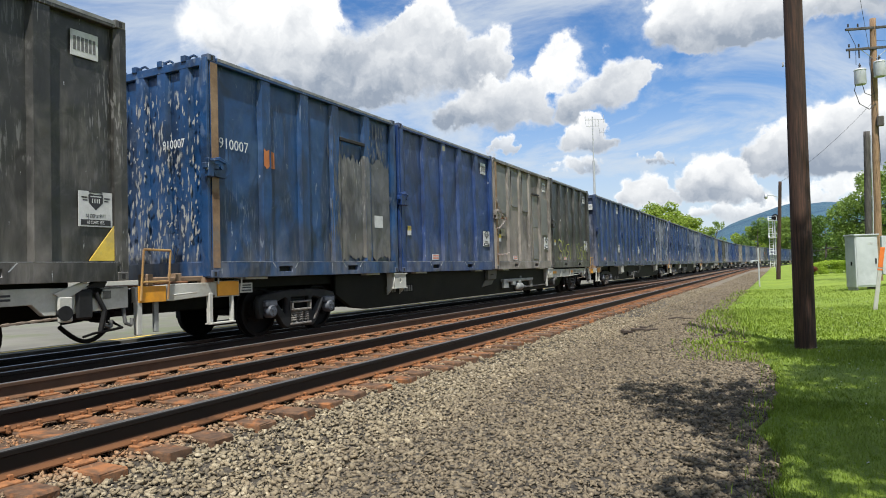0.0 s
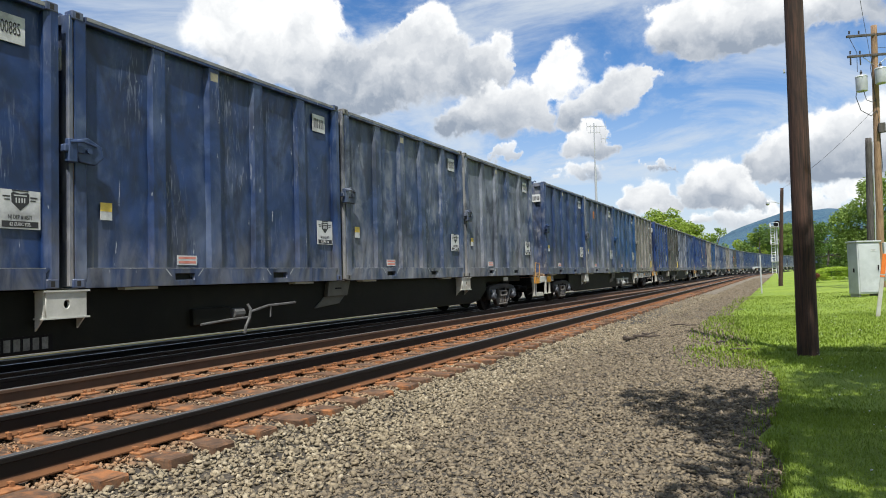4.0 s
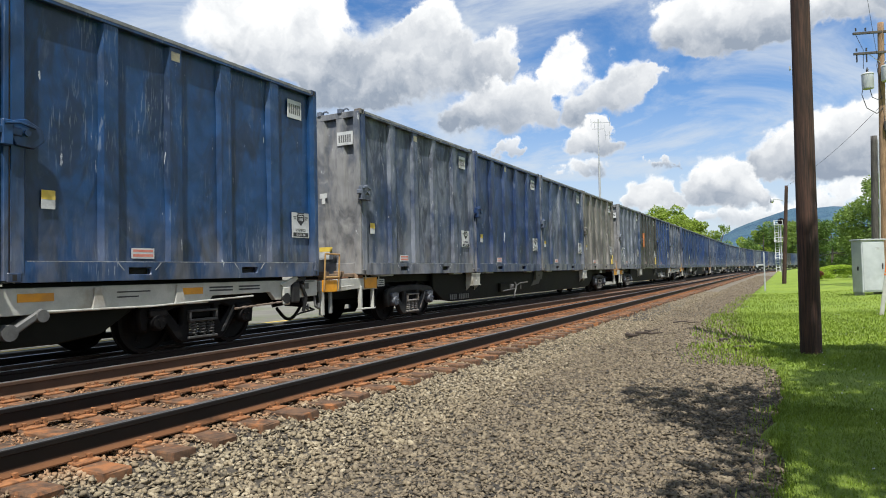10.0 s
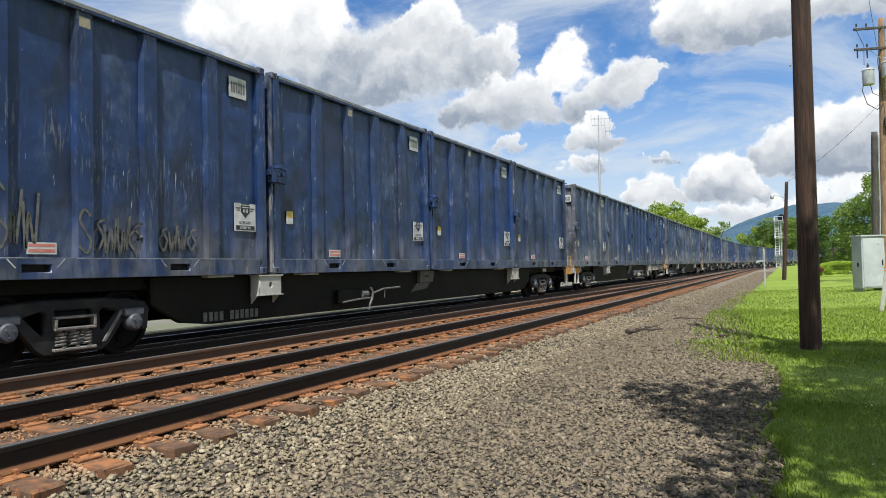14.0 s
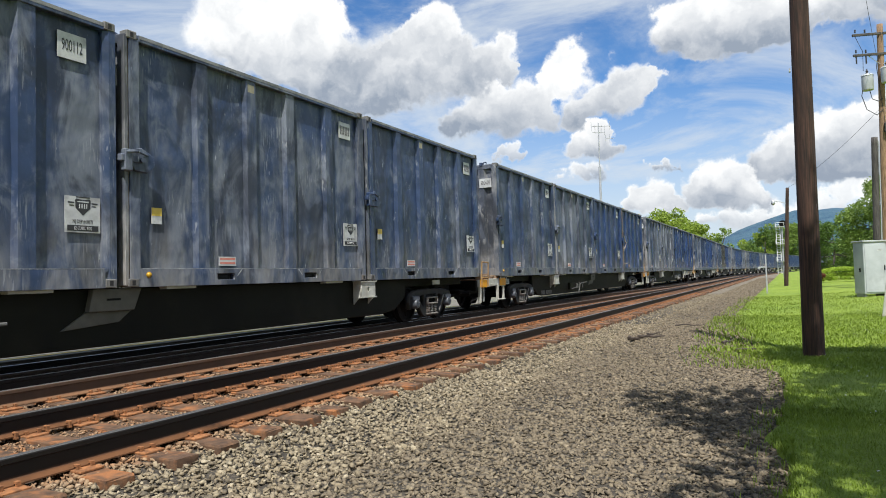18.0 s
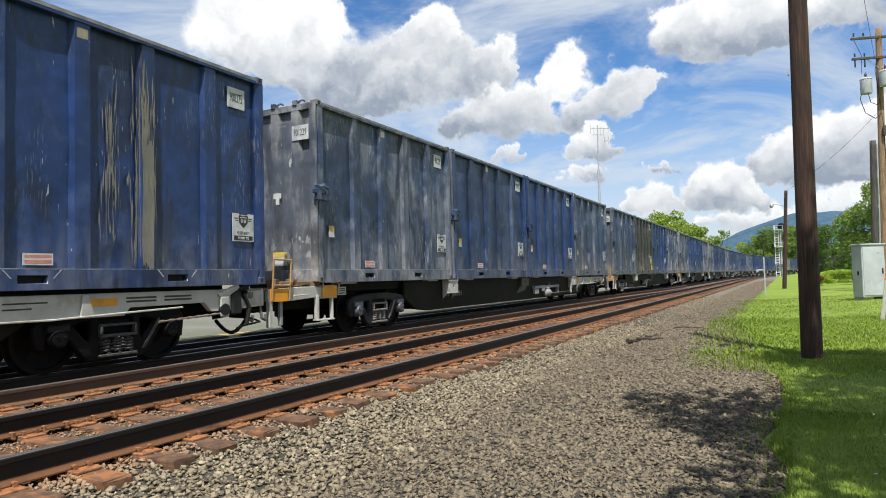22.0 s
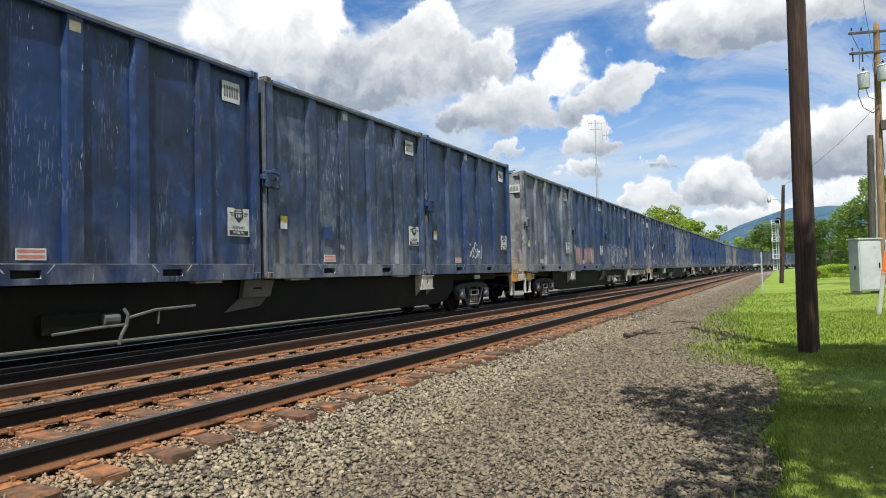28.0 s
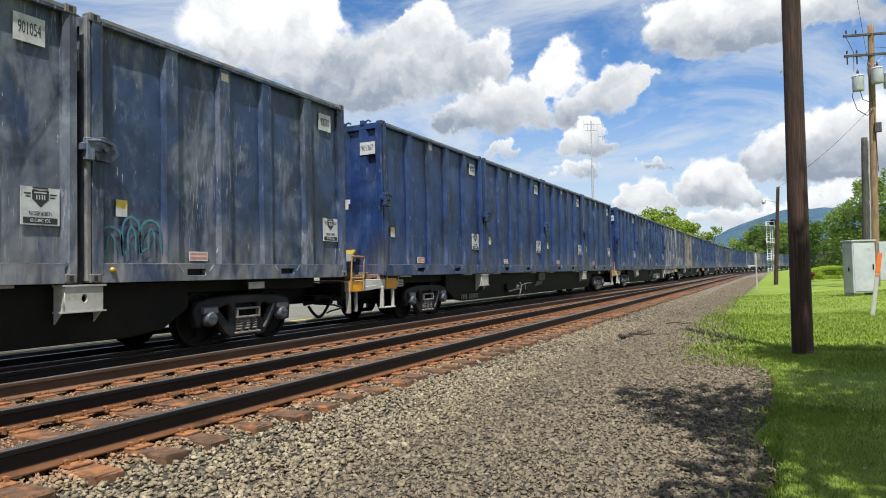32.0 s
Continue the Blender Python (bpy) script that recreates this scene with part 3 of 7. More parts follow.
def build_tracks():
    near = thing("railway_track", "two dark rails on rust-brown wooden ties in grey ballast", "railway track", kind="structure")
    rng = random.Random(7)
    n1, n2 = 3.29, 4.798
    middle = (n1 + n2) / 2
    rail(near, n2, -12, 620, M_RAIL_DARK)
    rail(near, n1, -12, 620, M_RAIL_DARK)
    far = thing("railway_track", "dark rails of the track under the train", "railway track", kind="structure")
    rail(far, 0.754, -40, 700, M_RAIL_DARK)
    rail(far, -0.754, -40, 700, M_RAIL_DARK)
    # the crossover: its two rails run in from the train's track and reach the near one far ahead
    cross = thing("crossover_track", "brown unused crossover rails between the two tracks", "railway track", kind="structure")

    def slide(y):
        k = min(1.0, max(0.0, (y - 6.0) / 46.0))
        return 1.50 * k * k * (1.6 - 0.6 * k)
    rail(cross, lambda y: 1.70 + slide(y), -12, 50, M_RAIL_BROWN)
    rail(cross, lambda y: 0.19 + slide(y), -12, 62, M_RAIL_BROWN)
    ties = [tie_mesh(2.62, s) for s in range(6)]
    long_ties = [tie_mesh(4.3, s + 20) for s in range(3)]
    plate, clip = spiked_plate(), anchor()
    y = -4.0
    while y < 96:
        p, _ = on_line(y, middle + rng.uniform(-0.05, 0.06), -0.204 + rng.uniform(-0.006, 0.004))
        t = part("tie", rng.choice(ties), near)
        t.matrix_basis = Matrix.Translation(p) @ pose(0, 0, 0, 0, 0, rng.uniform(-1.6, 1.6))
        if y < 40:
            for off in (n1, n2):
                q = part("tie_plate", plate, near)
                q.matrix_basis = Matrix.Translation(on_line(y, off, -0.204)[0])
        if y < 24:
            q = part("rail_anchor", clip, near)
            q.matrix_basis = Matrix.Translation(on_line(y - 0.14, n1, -0.176)[0])
            q = part("rail_anchor", clip, near)
            q.matrix_basis = Matrix.Translation(on_line(y + 0.14, n1, -0.176)[0])
        if y < 60:
            t = part("tie", rng.choice(ties), cross)
            t.matrix_basis = Matrix.Translation(on_line(y + 0.21, 0.85 + slide(y) * 0.5, -0.206)[0]) @ pose(0, 0, 0, 0, 0, rng.uniform(-1, 1))
            if y < 30:
                q = part("tie_plate", plate, cross)
                q.matrix_basis = Matrix.Translation(on_line(y + 0.21, 1.70 + slide(y), -0.204)[0])
        y += rng.uniform(0.485, 0.535)
    # ties past that, too small to tell apart
    f = Form()
    for i in range(240):
        yy = 96 + i * 0.52
        p, a = on_line(yy, middle, -0.204)
        f.box(-1.31, 1.31, -0.115, 0.115, -0.12, 0.0, m=Matrix.Translation(p) @ Matrix.Rotation(-a, 4, "Z"))
    ob = part("far_ties", f.done("far_ties", M_TIE), near)
    ob["kind"] = "stuff"


build_tracks()

# ---- the train ----
SPEED, PITCH, BOX = 15.185, 25.835, 6.12
HEAD_AT_9 = 1.21          # the leading end of car 0's containers, at 9 s
FLOOR_Z = 1.104
C_L, C_W, C_H = 5.94, 2.50, 3.68
RIBS = (0.236, 0.422, 0.596, 0.797)
PANEL = 0.110              # how far the side plates lie behind the posts
CW = C_W / 2
FAR = -CW - 0.20          # the far side of the containers


def rib_mesh(mat, y0):
    """An upright side rib: two flanks and a flat face, from the lower rail up to the top rail, its middle at y0."""
    z0, z1 = 0.255, C_H - 0.105
    sec = [(-0.155, 0.0), (-0.110, 0.089), (0.110, 0.089), (0.140, 0.0)]
    verts = [(CW - PANEL - 0.004 + x, y0 + y, z) for z in (z0, z1) for y, x in sec]
    faces = [(j, j + 1, j + 5, j + 4) for j in range(3)] + [(3, 2, 1, 0), (4, 5, 6, 7)]
    return mesh("side_rib", verts, faces, mat)


def panel_bulge(y, z, seed):
    return 0.020 * noise.noise((y * 1.1 + seed, z * 0.8, seed)) + 0.012 * noise.noise((y * 2.6, z * 1.9 + seed, 7))


def shell_mesh(mat, end_mat, seed, fine=True):
    """The plate walls, floor and roof; the near wall is a grid with dents pushed in by the load."""
    x, w, h = CW - PANEL, FAR + PANEL, C_H - 0.10
    ny, nz = (26, 16) if fine else (2, 2)
    verts, faces = [], []
    for i in range(ny + 1):
        for j in range(nz + 1):
            y, z = 0.06 + (C_L - 0.12) * i / ny, 0.12 + (h - 0.12) * j / nz
            k = math.sin(math.pi * i / ny) * math.sin(math.pi * j / nz) if fine else 0.0
            verts.append((x + (0.006 * k + panel_bulge(y, z, seed) * min(1.0, 3 * k)), y, z))
    for i in range(ny):
        for j in range(nz):
            a = i * (nz + 1) + j
            faces.append((a, a + nz + 1, a + nz + 2, a + 1))
    b = len(verts)
    verts += [(x, 0.06, 0.12), (x, C_L - 0.06, 0.12), (x, C_L - 0.06, h), (x, 0.06, h), (w, 0.06, 0.12), (w, C_L - 0.06, 0.12), (w, C_L - 0.06, h), (w, 0.06, h)]
    faces += [(b + 4, b + 7, b + 6, b + 5), (b, b + 3, b + 7, b + 4), (b + 1, b + 5, b + 6, b + 2), (b + 3, b + 2, b + 6, b + 7), (b, b + 4, b + 5, b + 1)]
    me = mesh("shell", verts, faces, mat, False)
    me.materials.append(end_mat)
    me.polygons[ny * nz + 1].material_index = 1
    me.polygons.foreach_set("use_smooth", [i < ny * nz for i in range(len(me.polygons))])
    return me


def bottom_rail_mesh(mat):
    """The lower side rail with its two fork pockets, y along the plate's x."""
    outer = [(0.17, 0.0), (C_L - 0.17, 0.0), (C_L - 0.17, 0.20), (C_L - 0.10, 0.26), (0.10, 0.26), (0.17, 0.20)]
    holes = []
    for c in (0.31, 0.68):
        y = c * C_L
        holes.append([(y - 0.19, 0.075), (y + 0.19, 0.075), (y + 0.19, 0.185), (y - 0.19, 0.185)])
    me = outline_mesh("bottom_rail", outer, holes, 0.10, mat, 0.006)
    return placed(me, Matrix.Translation((CW - 0.062, 0, 0)) @ SIDE)


def casting_mesh(mat):
    """A plain corner casting block; its hole is a dark plate added on the outer face."""
    f = Form()
    f.box(-0.082, 0.082, -0.085, 0.085, -0.06, 0.06, 0.012)
    me = f.done("corner_casting", mat)
    return me


M_SEAM = grainy("rusty_tan_seam", (0.06, 0.04, 0.025), (0.20, 0.14, 0.09), 5.0, 0.85)
M_TARP = grainy("black_cover_cloth", (0.012, 0.013, 0.015), (0.03, 0.032, 0.035), 4.0, 0.8)
M_TOP_EDGE = grainy("rubbed_bare_edge", (0.10, 0.105, 0.11), (0.26, 0.26, 0.255), 4.0, 0.6)
M_POCKET = grainy("dark_pocket", (0.012, 0.012, 0.012), (0.02, 0.02, 0.02), 5.0, 0.9)
M_SCUFF = grainy("pale_scuffed_paint", (0.10, 0.12, 0.15), (0.50, 0.51, 0.50), 3.0, 0.7)
M_DULL_INK = grainy("worn_print", (0.06, 0.06, 0.06), (0.20, 0.20, 0.20), 18.0, 0.7)
M_DIM = grainy("dim_grey_lettering", (0.05, 0.05, 0.045), (0.16, 0.16, 0.14), 9.0, 0.7)
M_CAST = grainy("worn_casting_steel", (0.09, 0.09, 0.088), (0.17, 0.165, 0.155), 9.0, 0.7, stains=(0.10, 0.06, 0.04, 0.5))


def sign_parts(parent, y, z, w, h):
    """The white permit sign: a dark shield with wings above two lines of writing."""
    sign = part("permit_sign", Form().box(CW - 0.089, CW - 0.079, y - w / 2, y + w / 2, z - h / 2, z + h / 2).done("permit_sign", M_SIGN), parent, "white permit sign")
    f = Form()
    c = z + h * 0.20
    s = w * 0.22
    f.prism([(y - s, c + s * 0.9), (y - s * 0.8, c + s * 1.05), (y, c + s * 0.92), (y + s * 0.8, c + s * 1.05), (y + s, c + s * 0.9), (y + s * 0.95, c - s * 0.1), (y, c - s), (y - s * 0.95, c - s * 0.1)], 0, CW - 0.079, CW - 0.0765)
    f.box(CW - 0.079, CW - 0.0765, y - w * 0.42, y - s * 1.12, c + s * 0.45, c + s * 0.62)
    f.box(CW - 0.079, CW - 0.0765, y + s * 1.12, y + w * 0.42, c + s * 0.45, c + s * 0.62)
    f.box(CW - 0.079, CW - 0.0765, y - w * 0.38, y - s * 1.12, c + s * 0.12, c + s * 0.26)
    f.box(CW - 0.079, CW - 0.0765, y + s * 1.12, y + w * 0.38, c + s * 0.12, c + s * 0.26)
    f.box(CW - 0.079, CW - 0.0765, y - w * 0.20, y + w * 0.20, c + s * 1.15, c + s * 1.3)
    part("shield", f.done("shield", M_INK), sign)
    f = Form()
    f.box(CW - 0.0765, CW - 0.075, y - s * 0.72, y + s * 0.72, c + s * 0.62, c + s * 0.76)
    for k in (-0.52, -0.2, 0.12, 0.40):
        f.box(CW - 0.0765, CW - 0.075, y + s * k, y + s * (k + 0.13), c - s * 0.12, c + s * 0.42)
    part("emblem", f.done("emblem", M_SIGN), sign)
    part("lettering", placed(letters("NJ DEP #18571", h * 0.155, M_INK), Matrix.Translation((CW - 0.078, y, z - h * 0.20)) @ SIDE), sign)
    part("lettering_field", Form().box(CW - 0.079, CW - 0.0765, y - w * 0.44, y + w * 0.44, z - h * 0.46, z - h * 0.30).done("lettering_field", M_INK), sign)
    part("lettering", placed(letters("62 CUBIC YDS.", h * 0.135, M_SIGN), Matrix.Translation((CW - 0.075, y, z - h * 0.385)) @ SIDE), sign)


def container(paint, seed, fine=True):
    """A tall steel refuse container, its leading lower edge at y = 0, its near side at +x."""
    mat = PAINTS[paint]
    c = thing("container", "", "container")
    part("shell", shell_mesh(mat, END_PAINTS[paint], seed * 3.7, fine), c)
    for u in RIBS:
        part("side_rib", rib_mesh(mat, u * C_L), c)
    part("top_rail", Form().box(CW - 0.155, CW - 0.005, 0.20, C_L - 0.16, C_H - 0.115, C_H - 0.012, 0.008).done("top_rail", mat), c)
    part("bottom_rail", bottom_rail_mesh(mat), c)
    # the leading post stands behind the end frame, with a slit between them
    part("corner_post", Form().prism([(CW, 0.045), (CW, 0.20), (CW - 0.04, 0.235), (CW - 0.14, 0.235), (CW - 0.14, 0.045)], 2, 0.11, C_H - 0.09).done("corner_post", mat), c)
    part("corner_post", Form().prism([(CW, C_L), (CW, C_L - 0.10), (CW - 0.05, C_L - 0.17), (CW - 0.14, C_L - 0.17), (CW - 0.14, C_L)], 2, 0.11, C_H - 0.09).done("corner_post", mat), c)
    part("lid", Form().box(FAR + 0.04, CW - 0.06, 0.10, C_L - 0.10, C_H - 0.11, C_H + 0.004, 0.012).done("lid", M_TARP), c, "dark rolled cover")
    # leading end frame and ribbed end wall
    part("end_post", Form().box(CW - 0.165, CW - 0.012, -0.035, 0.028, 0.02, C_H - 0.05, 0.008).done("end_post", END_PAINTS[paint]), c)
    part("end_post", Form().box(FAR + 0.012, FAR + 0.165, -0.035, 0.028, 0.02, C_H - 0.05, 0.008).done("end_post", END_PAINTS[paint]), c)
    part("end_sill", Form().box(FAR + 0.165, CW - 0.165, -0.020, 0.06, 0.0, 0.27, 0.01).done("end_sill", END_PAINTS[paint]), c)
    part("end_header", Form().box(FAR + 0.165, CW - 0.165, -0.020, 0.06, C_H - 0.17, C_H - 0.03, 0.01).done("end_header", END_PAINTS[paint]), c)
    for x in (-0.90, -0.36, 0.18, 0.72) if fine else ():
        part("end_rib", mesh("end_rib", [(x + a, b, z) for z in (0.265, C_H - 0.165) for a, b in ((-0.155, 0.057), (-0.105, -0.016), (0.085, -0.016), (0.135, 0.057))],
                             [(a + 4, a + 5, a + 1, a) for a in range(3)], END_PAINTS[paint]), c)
    if not fine:
        return c
    cast = casting_mesh(M_CAST if paint in "glw" else mat)
    for y in (0.085, C_L - 0.085):
        for z in (0.06, C_H - 0.045):
            k = part("corner_casting", cast, c)
            k.location = (CW - 0.074, y, z)
    k = part("corner_casting", cast, c)
    k.location = (FAR + 0.074, 0.085, C_H - 0.045)
    # dark plates stand in for the shade inside the casting holes
    hole = Form().box(0.079, 0.0835, -0.028, 0.028, -0.038, 0.038, 0.002).done("hole", M_POCKET)
    for k in [o for o in c.children if o.name.startswith("corner_casting")][:4]:
        part("hole", hole, k)
    # dark block behind each fork opening paints the shade of its inside
    pk = Form().box(CW - 0.5, CW - 0.10, -0.2, 0.2, 0.06, 0.2).done("fork_pocket", M_POCKET)
    for u in (0.31, 0.68):
        part("fork_pocket", pk, c).location.y = u * C_L
    part("worn_edge", Form().box(CW - 0.016, CW - 0.006, 0.24, C_L - 0.17, 0.252, 0.264).done("worn_edge", M_SCUFF), c, "pale scuffed edge")
    part("worn_edge", Form().box(CW - 0.012, CW - 0.002, 0.22, C_L - 0.17, C_H - 0.066, C_H - 0.016).done("worn_edge", M_TOP_EDGE), c, "pale scuffed edge")
    # slanted welds beside the fork pockets
    f = Form()
    for u in (0.31, 0.68):
        for sgn in (-1, 1):
            y = u * C_L + sgn * 0.30
            f.prism([(y - sgn * 0.05, 0.14), (y - sgn * 0.03, 0.14), (y + sgn * 0.07, 0.25), (y + sgn * 0.05, 0.25)], 0, CW - 0.014, CW - 0.004)
    part("weld_bead", f.done("weld_bead", M_SCUFF), c)["kind"] = "stuff"
    part("seam", Form().box(CW - 0.10, CW - 0.03, 0.028, 0.045, 0.14, C_H - 0.14).done("seam", M_SEAM), c, "rusty door seam")
    # door hardware: a six-cornered latch plate on the leading corner, its bolt and its catch on the end frame
    f = Form()
    f.prism([(0.00, 1.80), (0.08, 1.66), (0.30, 1.64), (0.43, 1.76), (0.40, 1.90), (0.20, 2.00), (0.05, 1.96)], 0, CW - 0.005, CW + 0.050, 0.010)
    f.box(CW - 0.02, CW + 0.075, -0.15, 0.14, 1.77, 1.87, 0.012)
    f.box(CW - 0.01, CW + 0.085, -0.10, 0.03, 1.64, 1.95, 0.014)
    f.rod((CW + 0.045, 0.20, 1.82), (CW + 0.085, 0.20, 1.82), 0.04, 8)
    f.tube([(CW + 0.06, 0.30, 1.90), (CW + 0.09, 0.10, 1.93), (CW + 0.09, -0.08, 1.90)], 0.016, 6)
    part("latch", f.done("latch", mat), c)
    # hook lugs along the leading edge of the roof
    f = Form()
    for x in (-1.05, -0.48, 0.15, 0.72):
        f.box(x - 0.055, x + 0.055, -0.045, 0.10, C_H - 0.06, C_H + 0.055, 0.012)
        f.tube([(x + 0.04, 0.06, C_H + 0.04), (x + 0.09, 0.12, C_H + 0.085), (x + 0.13, 0.16, C_H + 0.05)], 0.020, 6)
    part("roof_hook", f.done("roof_hook", mat), c)["kind"] = "stuff"
    # stickers
    sign_parts(c, 5.50, 0.985, 0.50, 0.48)
    part("number_plate_panel", Form().box(CW - 0.089, CW - 0.078, 5.36 - 0.20, 5.36 + 0.20, 3.04, 3.39).done("number_plate_panel", M_SIGN), c, "white number panel")
    part("number_plate_panel", Form().box(CW - 0.60, CW - 0.18, -0.036, -0.017, 2.90, 3.20).done("number_plate_panel", M_SIGN), c, "white number panel")
    s = part("sticker", Form().box(CW - 0.030, CW - 0.027, 1.40 - 0.045, 1.40 + 0.05, 1.92, 2.14).done("sticker", M_SIGN), c, "small white sticker")
    part("red_mark", Form().box(CW - 0.027, CW - 0.026, 1.40 - 0.02, 1.40 + 0.025, 1.97, 2.08).done("red_mark", M_RED), s)
    part("sticker", Form().box(CW - 0.030, CW - 0.027, 4.73 - 0.04, 4.73 + 0.04, 1.66, 1.86).done("sticker", M_SIGN), c, "small white sticker")
    y = 0.55
    s = part("sticker", Form().box(CW - 0.089, CW - 0.081, y - 0.09, y + 0.09, 0.93, 1.17).done("sticker", M_SIGN), c, "yellow and white sticker")
    part("yellow_band", Form().box(CW - 0.081, CW - 0.08, y - 0.09, y + 0.09, 1.05, 1.17).done("yellow_band", M_YELLOW), s)
    y = 1.95
    s = part("sticker", Form().box(CW - 0.089, CW - 0.079, y - 0.19, y + 0.19, 0.31, 0.46).done("sticker", M_SIGN), c, "pale red notice")
    f = Form()
    f.box(CW - 0.079, CW - 0.0775, y - 0.17, y + 0.17, 0.405, 0.44)
    f.box(CW - 0.079, CW - 0.0775, y - 0.17, y + 0.17, 0.335, 0.375)
    part("red_mark", f.done("red_mark", M_RED), s)
    y = RIBS[1] * C_L
    part("sticker", Form().box(CW - 0.030, CW - 0.024, y - 0.08, y + 0.08, C_H - 0.32, C_H - 0.18).done("sticker", M_OLD_LABEL), c, "dull cream label below the top rail")
    s = part("sticker", Form().box(0.10, 0.46, -0.027, -0.017, 0.36, 0.64).done("sticker", M_SIGN), c, "yellow and white notice on the end wall")
    part("yellow_band", Form().box(0.10, 0.46, -0.029, -0.027, 0.54, 0.64).done("yellow_band", M_YELLOW), s)
    f = Form()
    f.box(0.13, 0.33, -0.026, -0.017, 1.75, 1.86)
    f.box(0.19, 0.28, -0.026, -0.017, 1.62, 1.75)
    part("sticker", f.done("sticker", M_SIGN), c, "white T-shaped sticker")
    return c


# ---- container cars ----
def wheel_profile():
    return [(0.10, -0.09), (0.30, -0.055), (0.40, -0.05), (0.405, -0.07), (0.485, -0.07), (0.487, -0.045), (0.463, -0.035), (0.457, 0.065), (0.40, 0.07), (0.385, 0.02), (0.20, -0.005), (0.12, 0.05), (0.085, 0.07)]


def wheelset_mesh():
    f = Form()
    for s in (-1, 1):
        f.lathe(wheel_profile(), Matrix.Translation((s * 0.76, 0, 0)) @ Matrix.Rotation(s * math.pi / 2, 4, "Y"), 28)
    f.rod((-1.0, 0, 0), (1.0, 0, 0), 0.085, 12)
    for i in range(3):
        a = math.tau * i / 3
        f.box(0.775, 0.79, -0.04, 0.04, -0.05, 0.05, m=Matrix.Rotation(a, 4, "X") @ Matrix.Translation((0, 0, 0.25)))
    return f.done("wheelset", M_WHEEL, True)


def side_frame_mesh(mat):
    """The cast side frame of a bogie, in y, z, with two windows round the spring opening."""
    outer = [(-1.13, 0.36), (-1.16, 0.62), (-1.10, 0.72), (-0.80, 0.78), (-0.4, 0.81), (0.4, 0.81), (0.80, 0.78), (1.10, 0.72), (1.16, 0.62), (1.13, 0.36), (1.05, 0.35),
             (1.02, 0.52), (0.80, 0.54), (0.72, 0.48), (0.50, 0.20), (0.40, 0.13), (-0.40, 0.13), (-0.50, 0.20), (-0.72, 0.48), (-0.80, 0.54), (-1.02, 0.52), (-1.05, 0.35)]
    holes = [[(-0.70, 0.63), (-0.44, 0.70), (-0.36, 0.66), (-0.37, 0.40), (-0.42, 0.33)], [(0.70, 0.63), (0.42, 0.33), (0.37, 0.40), (0.36, 0.66), (0.44, 0.70)],
             [(-0.27, 0.19), (0.27, 0.19), (0.27, 0.70), (-0.27, 0.70)]]
    return outline_mesh("side_frame", outer, holes, 0.09, mat, 0.022)


def coil(x, y, z0, z1, r, f):
    turns = 5
    pts = [(x + r * math.cos(math.tau * i / 8), y + r * math.sin(math.tau * i / 8), z0 + (z1 - z0) * i / (8 * turns)) for i in range(8 * turns + 1)]
    f.tube(pts, 0.018, 5)


def bogie_parts(car, y, meshes):
    frame, wheelset, springs, bolster, caps = meshes
    b = part("bogie", frame, car, "grey cast steel bogie")
    b.location = (0, y, 0)
    part("side_frame", placed_copy("side_frame", -1.0, frame), b)
    part("bolster", bolster, b)
    part("spring_nest", springs, b)
    for s in (-0.88, 0.88):
        k = part("bearing_cap", caps, b)
        k.location = (1.10, s, 0.46)
        w = part("wheelset", wheelset, b)
        w.location = (0, s, 0.457)
    return b


_copies = {}


def placed_copy(name, x, me):
    if name not in _copies:
        k = me.copy()
        k.transform(Matrix.Translation((2 * x, 0, 0)))
        _copies[name] = k
    return _copies[name]


def bogie_meshes(cast=None, spring=None, cap=None):
    frame = placed(side_frame_mesh(cast or M_BOGIE), Matrix.Translation((1.0, 0, 0)) @ SIDE)
    springs = Form()
    for y in (-0.18, 0.0, 0.18):
        coil(1.03, y, 0.20, 0.42, 0.075, springs)
    springs.box(0.93, 1.12, -0.30, 0.30, 0.155, 0.195, 0.01)
    springs.box(1.04, 1.13, -0.29, 0.29, 0.425, 0.465, 0.01)
    springs.box(1.04, 1.13, -0.29, 0.29, 0.575, 0.61, 0.01)
    springs.box(1.04, 1.13, -0.29, -0.25, 0.465, 0.575, 0.008)
    springs.box(1.04, 1.13, 0.25, 0.29, 0.465, 0.575, 0.008)
    springs.prism([(0.40, 0.22), (0.46, 0.22), (0.74, 0.62), (0.70, 0.65)], 0, 1.05, 1.075, 0.004)
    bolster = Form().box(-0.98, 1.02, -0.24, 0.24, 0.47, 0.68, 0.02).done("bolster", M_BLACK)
    caps = Form().lathe([(0.05, 0.075), (0.10, 0.07), (0.125, 0.03), (0.125, -0.08)][::-1], Matrix.Rotation(math.pi / 2, 4, "Y"), 14)
    for i in range(3):
        a = math.tau * i / 3 + 0.4
        caps.rod((0.06, 0.055 * math.cos(a), 0.055 * math.sin(a)), (0.095, 0.055 * math.cos(a), 0.055 * math.sin(a)), 0.016, 6)
    caps.box(-0.10, 0.04, -0.16, 0.16, 0.08, 0.20, 0.02)
    return frame, wheelset_mesh(), springs.done("spring_nest", spring or M_SPRING), bolster, caps.done("bearing_cap", cap or M_CAP, True)


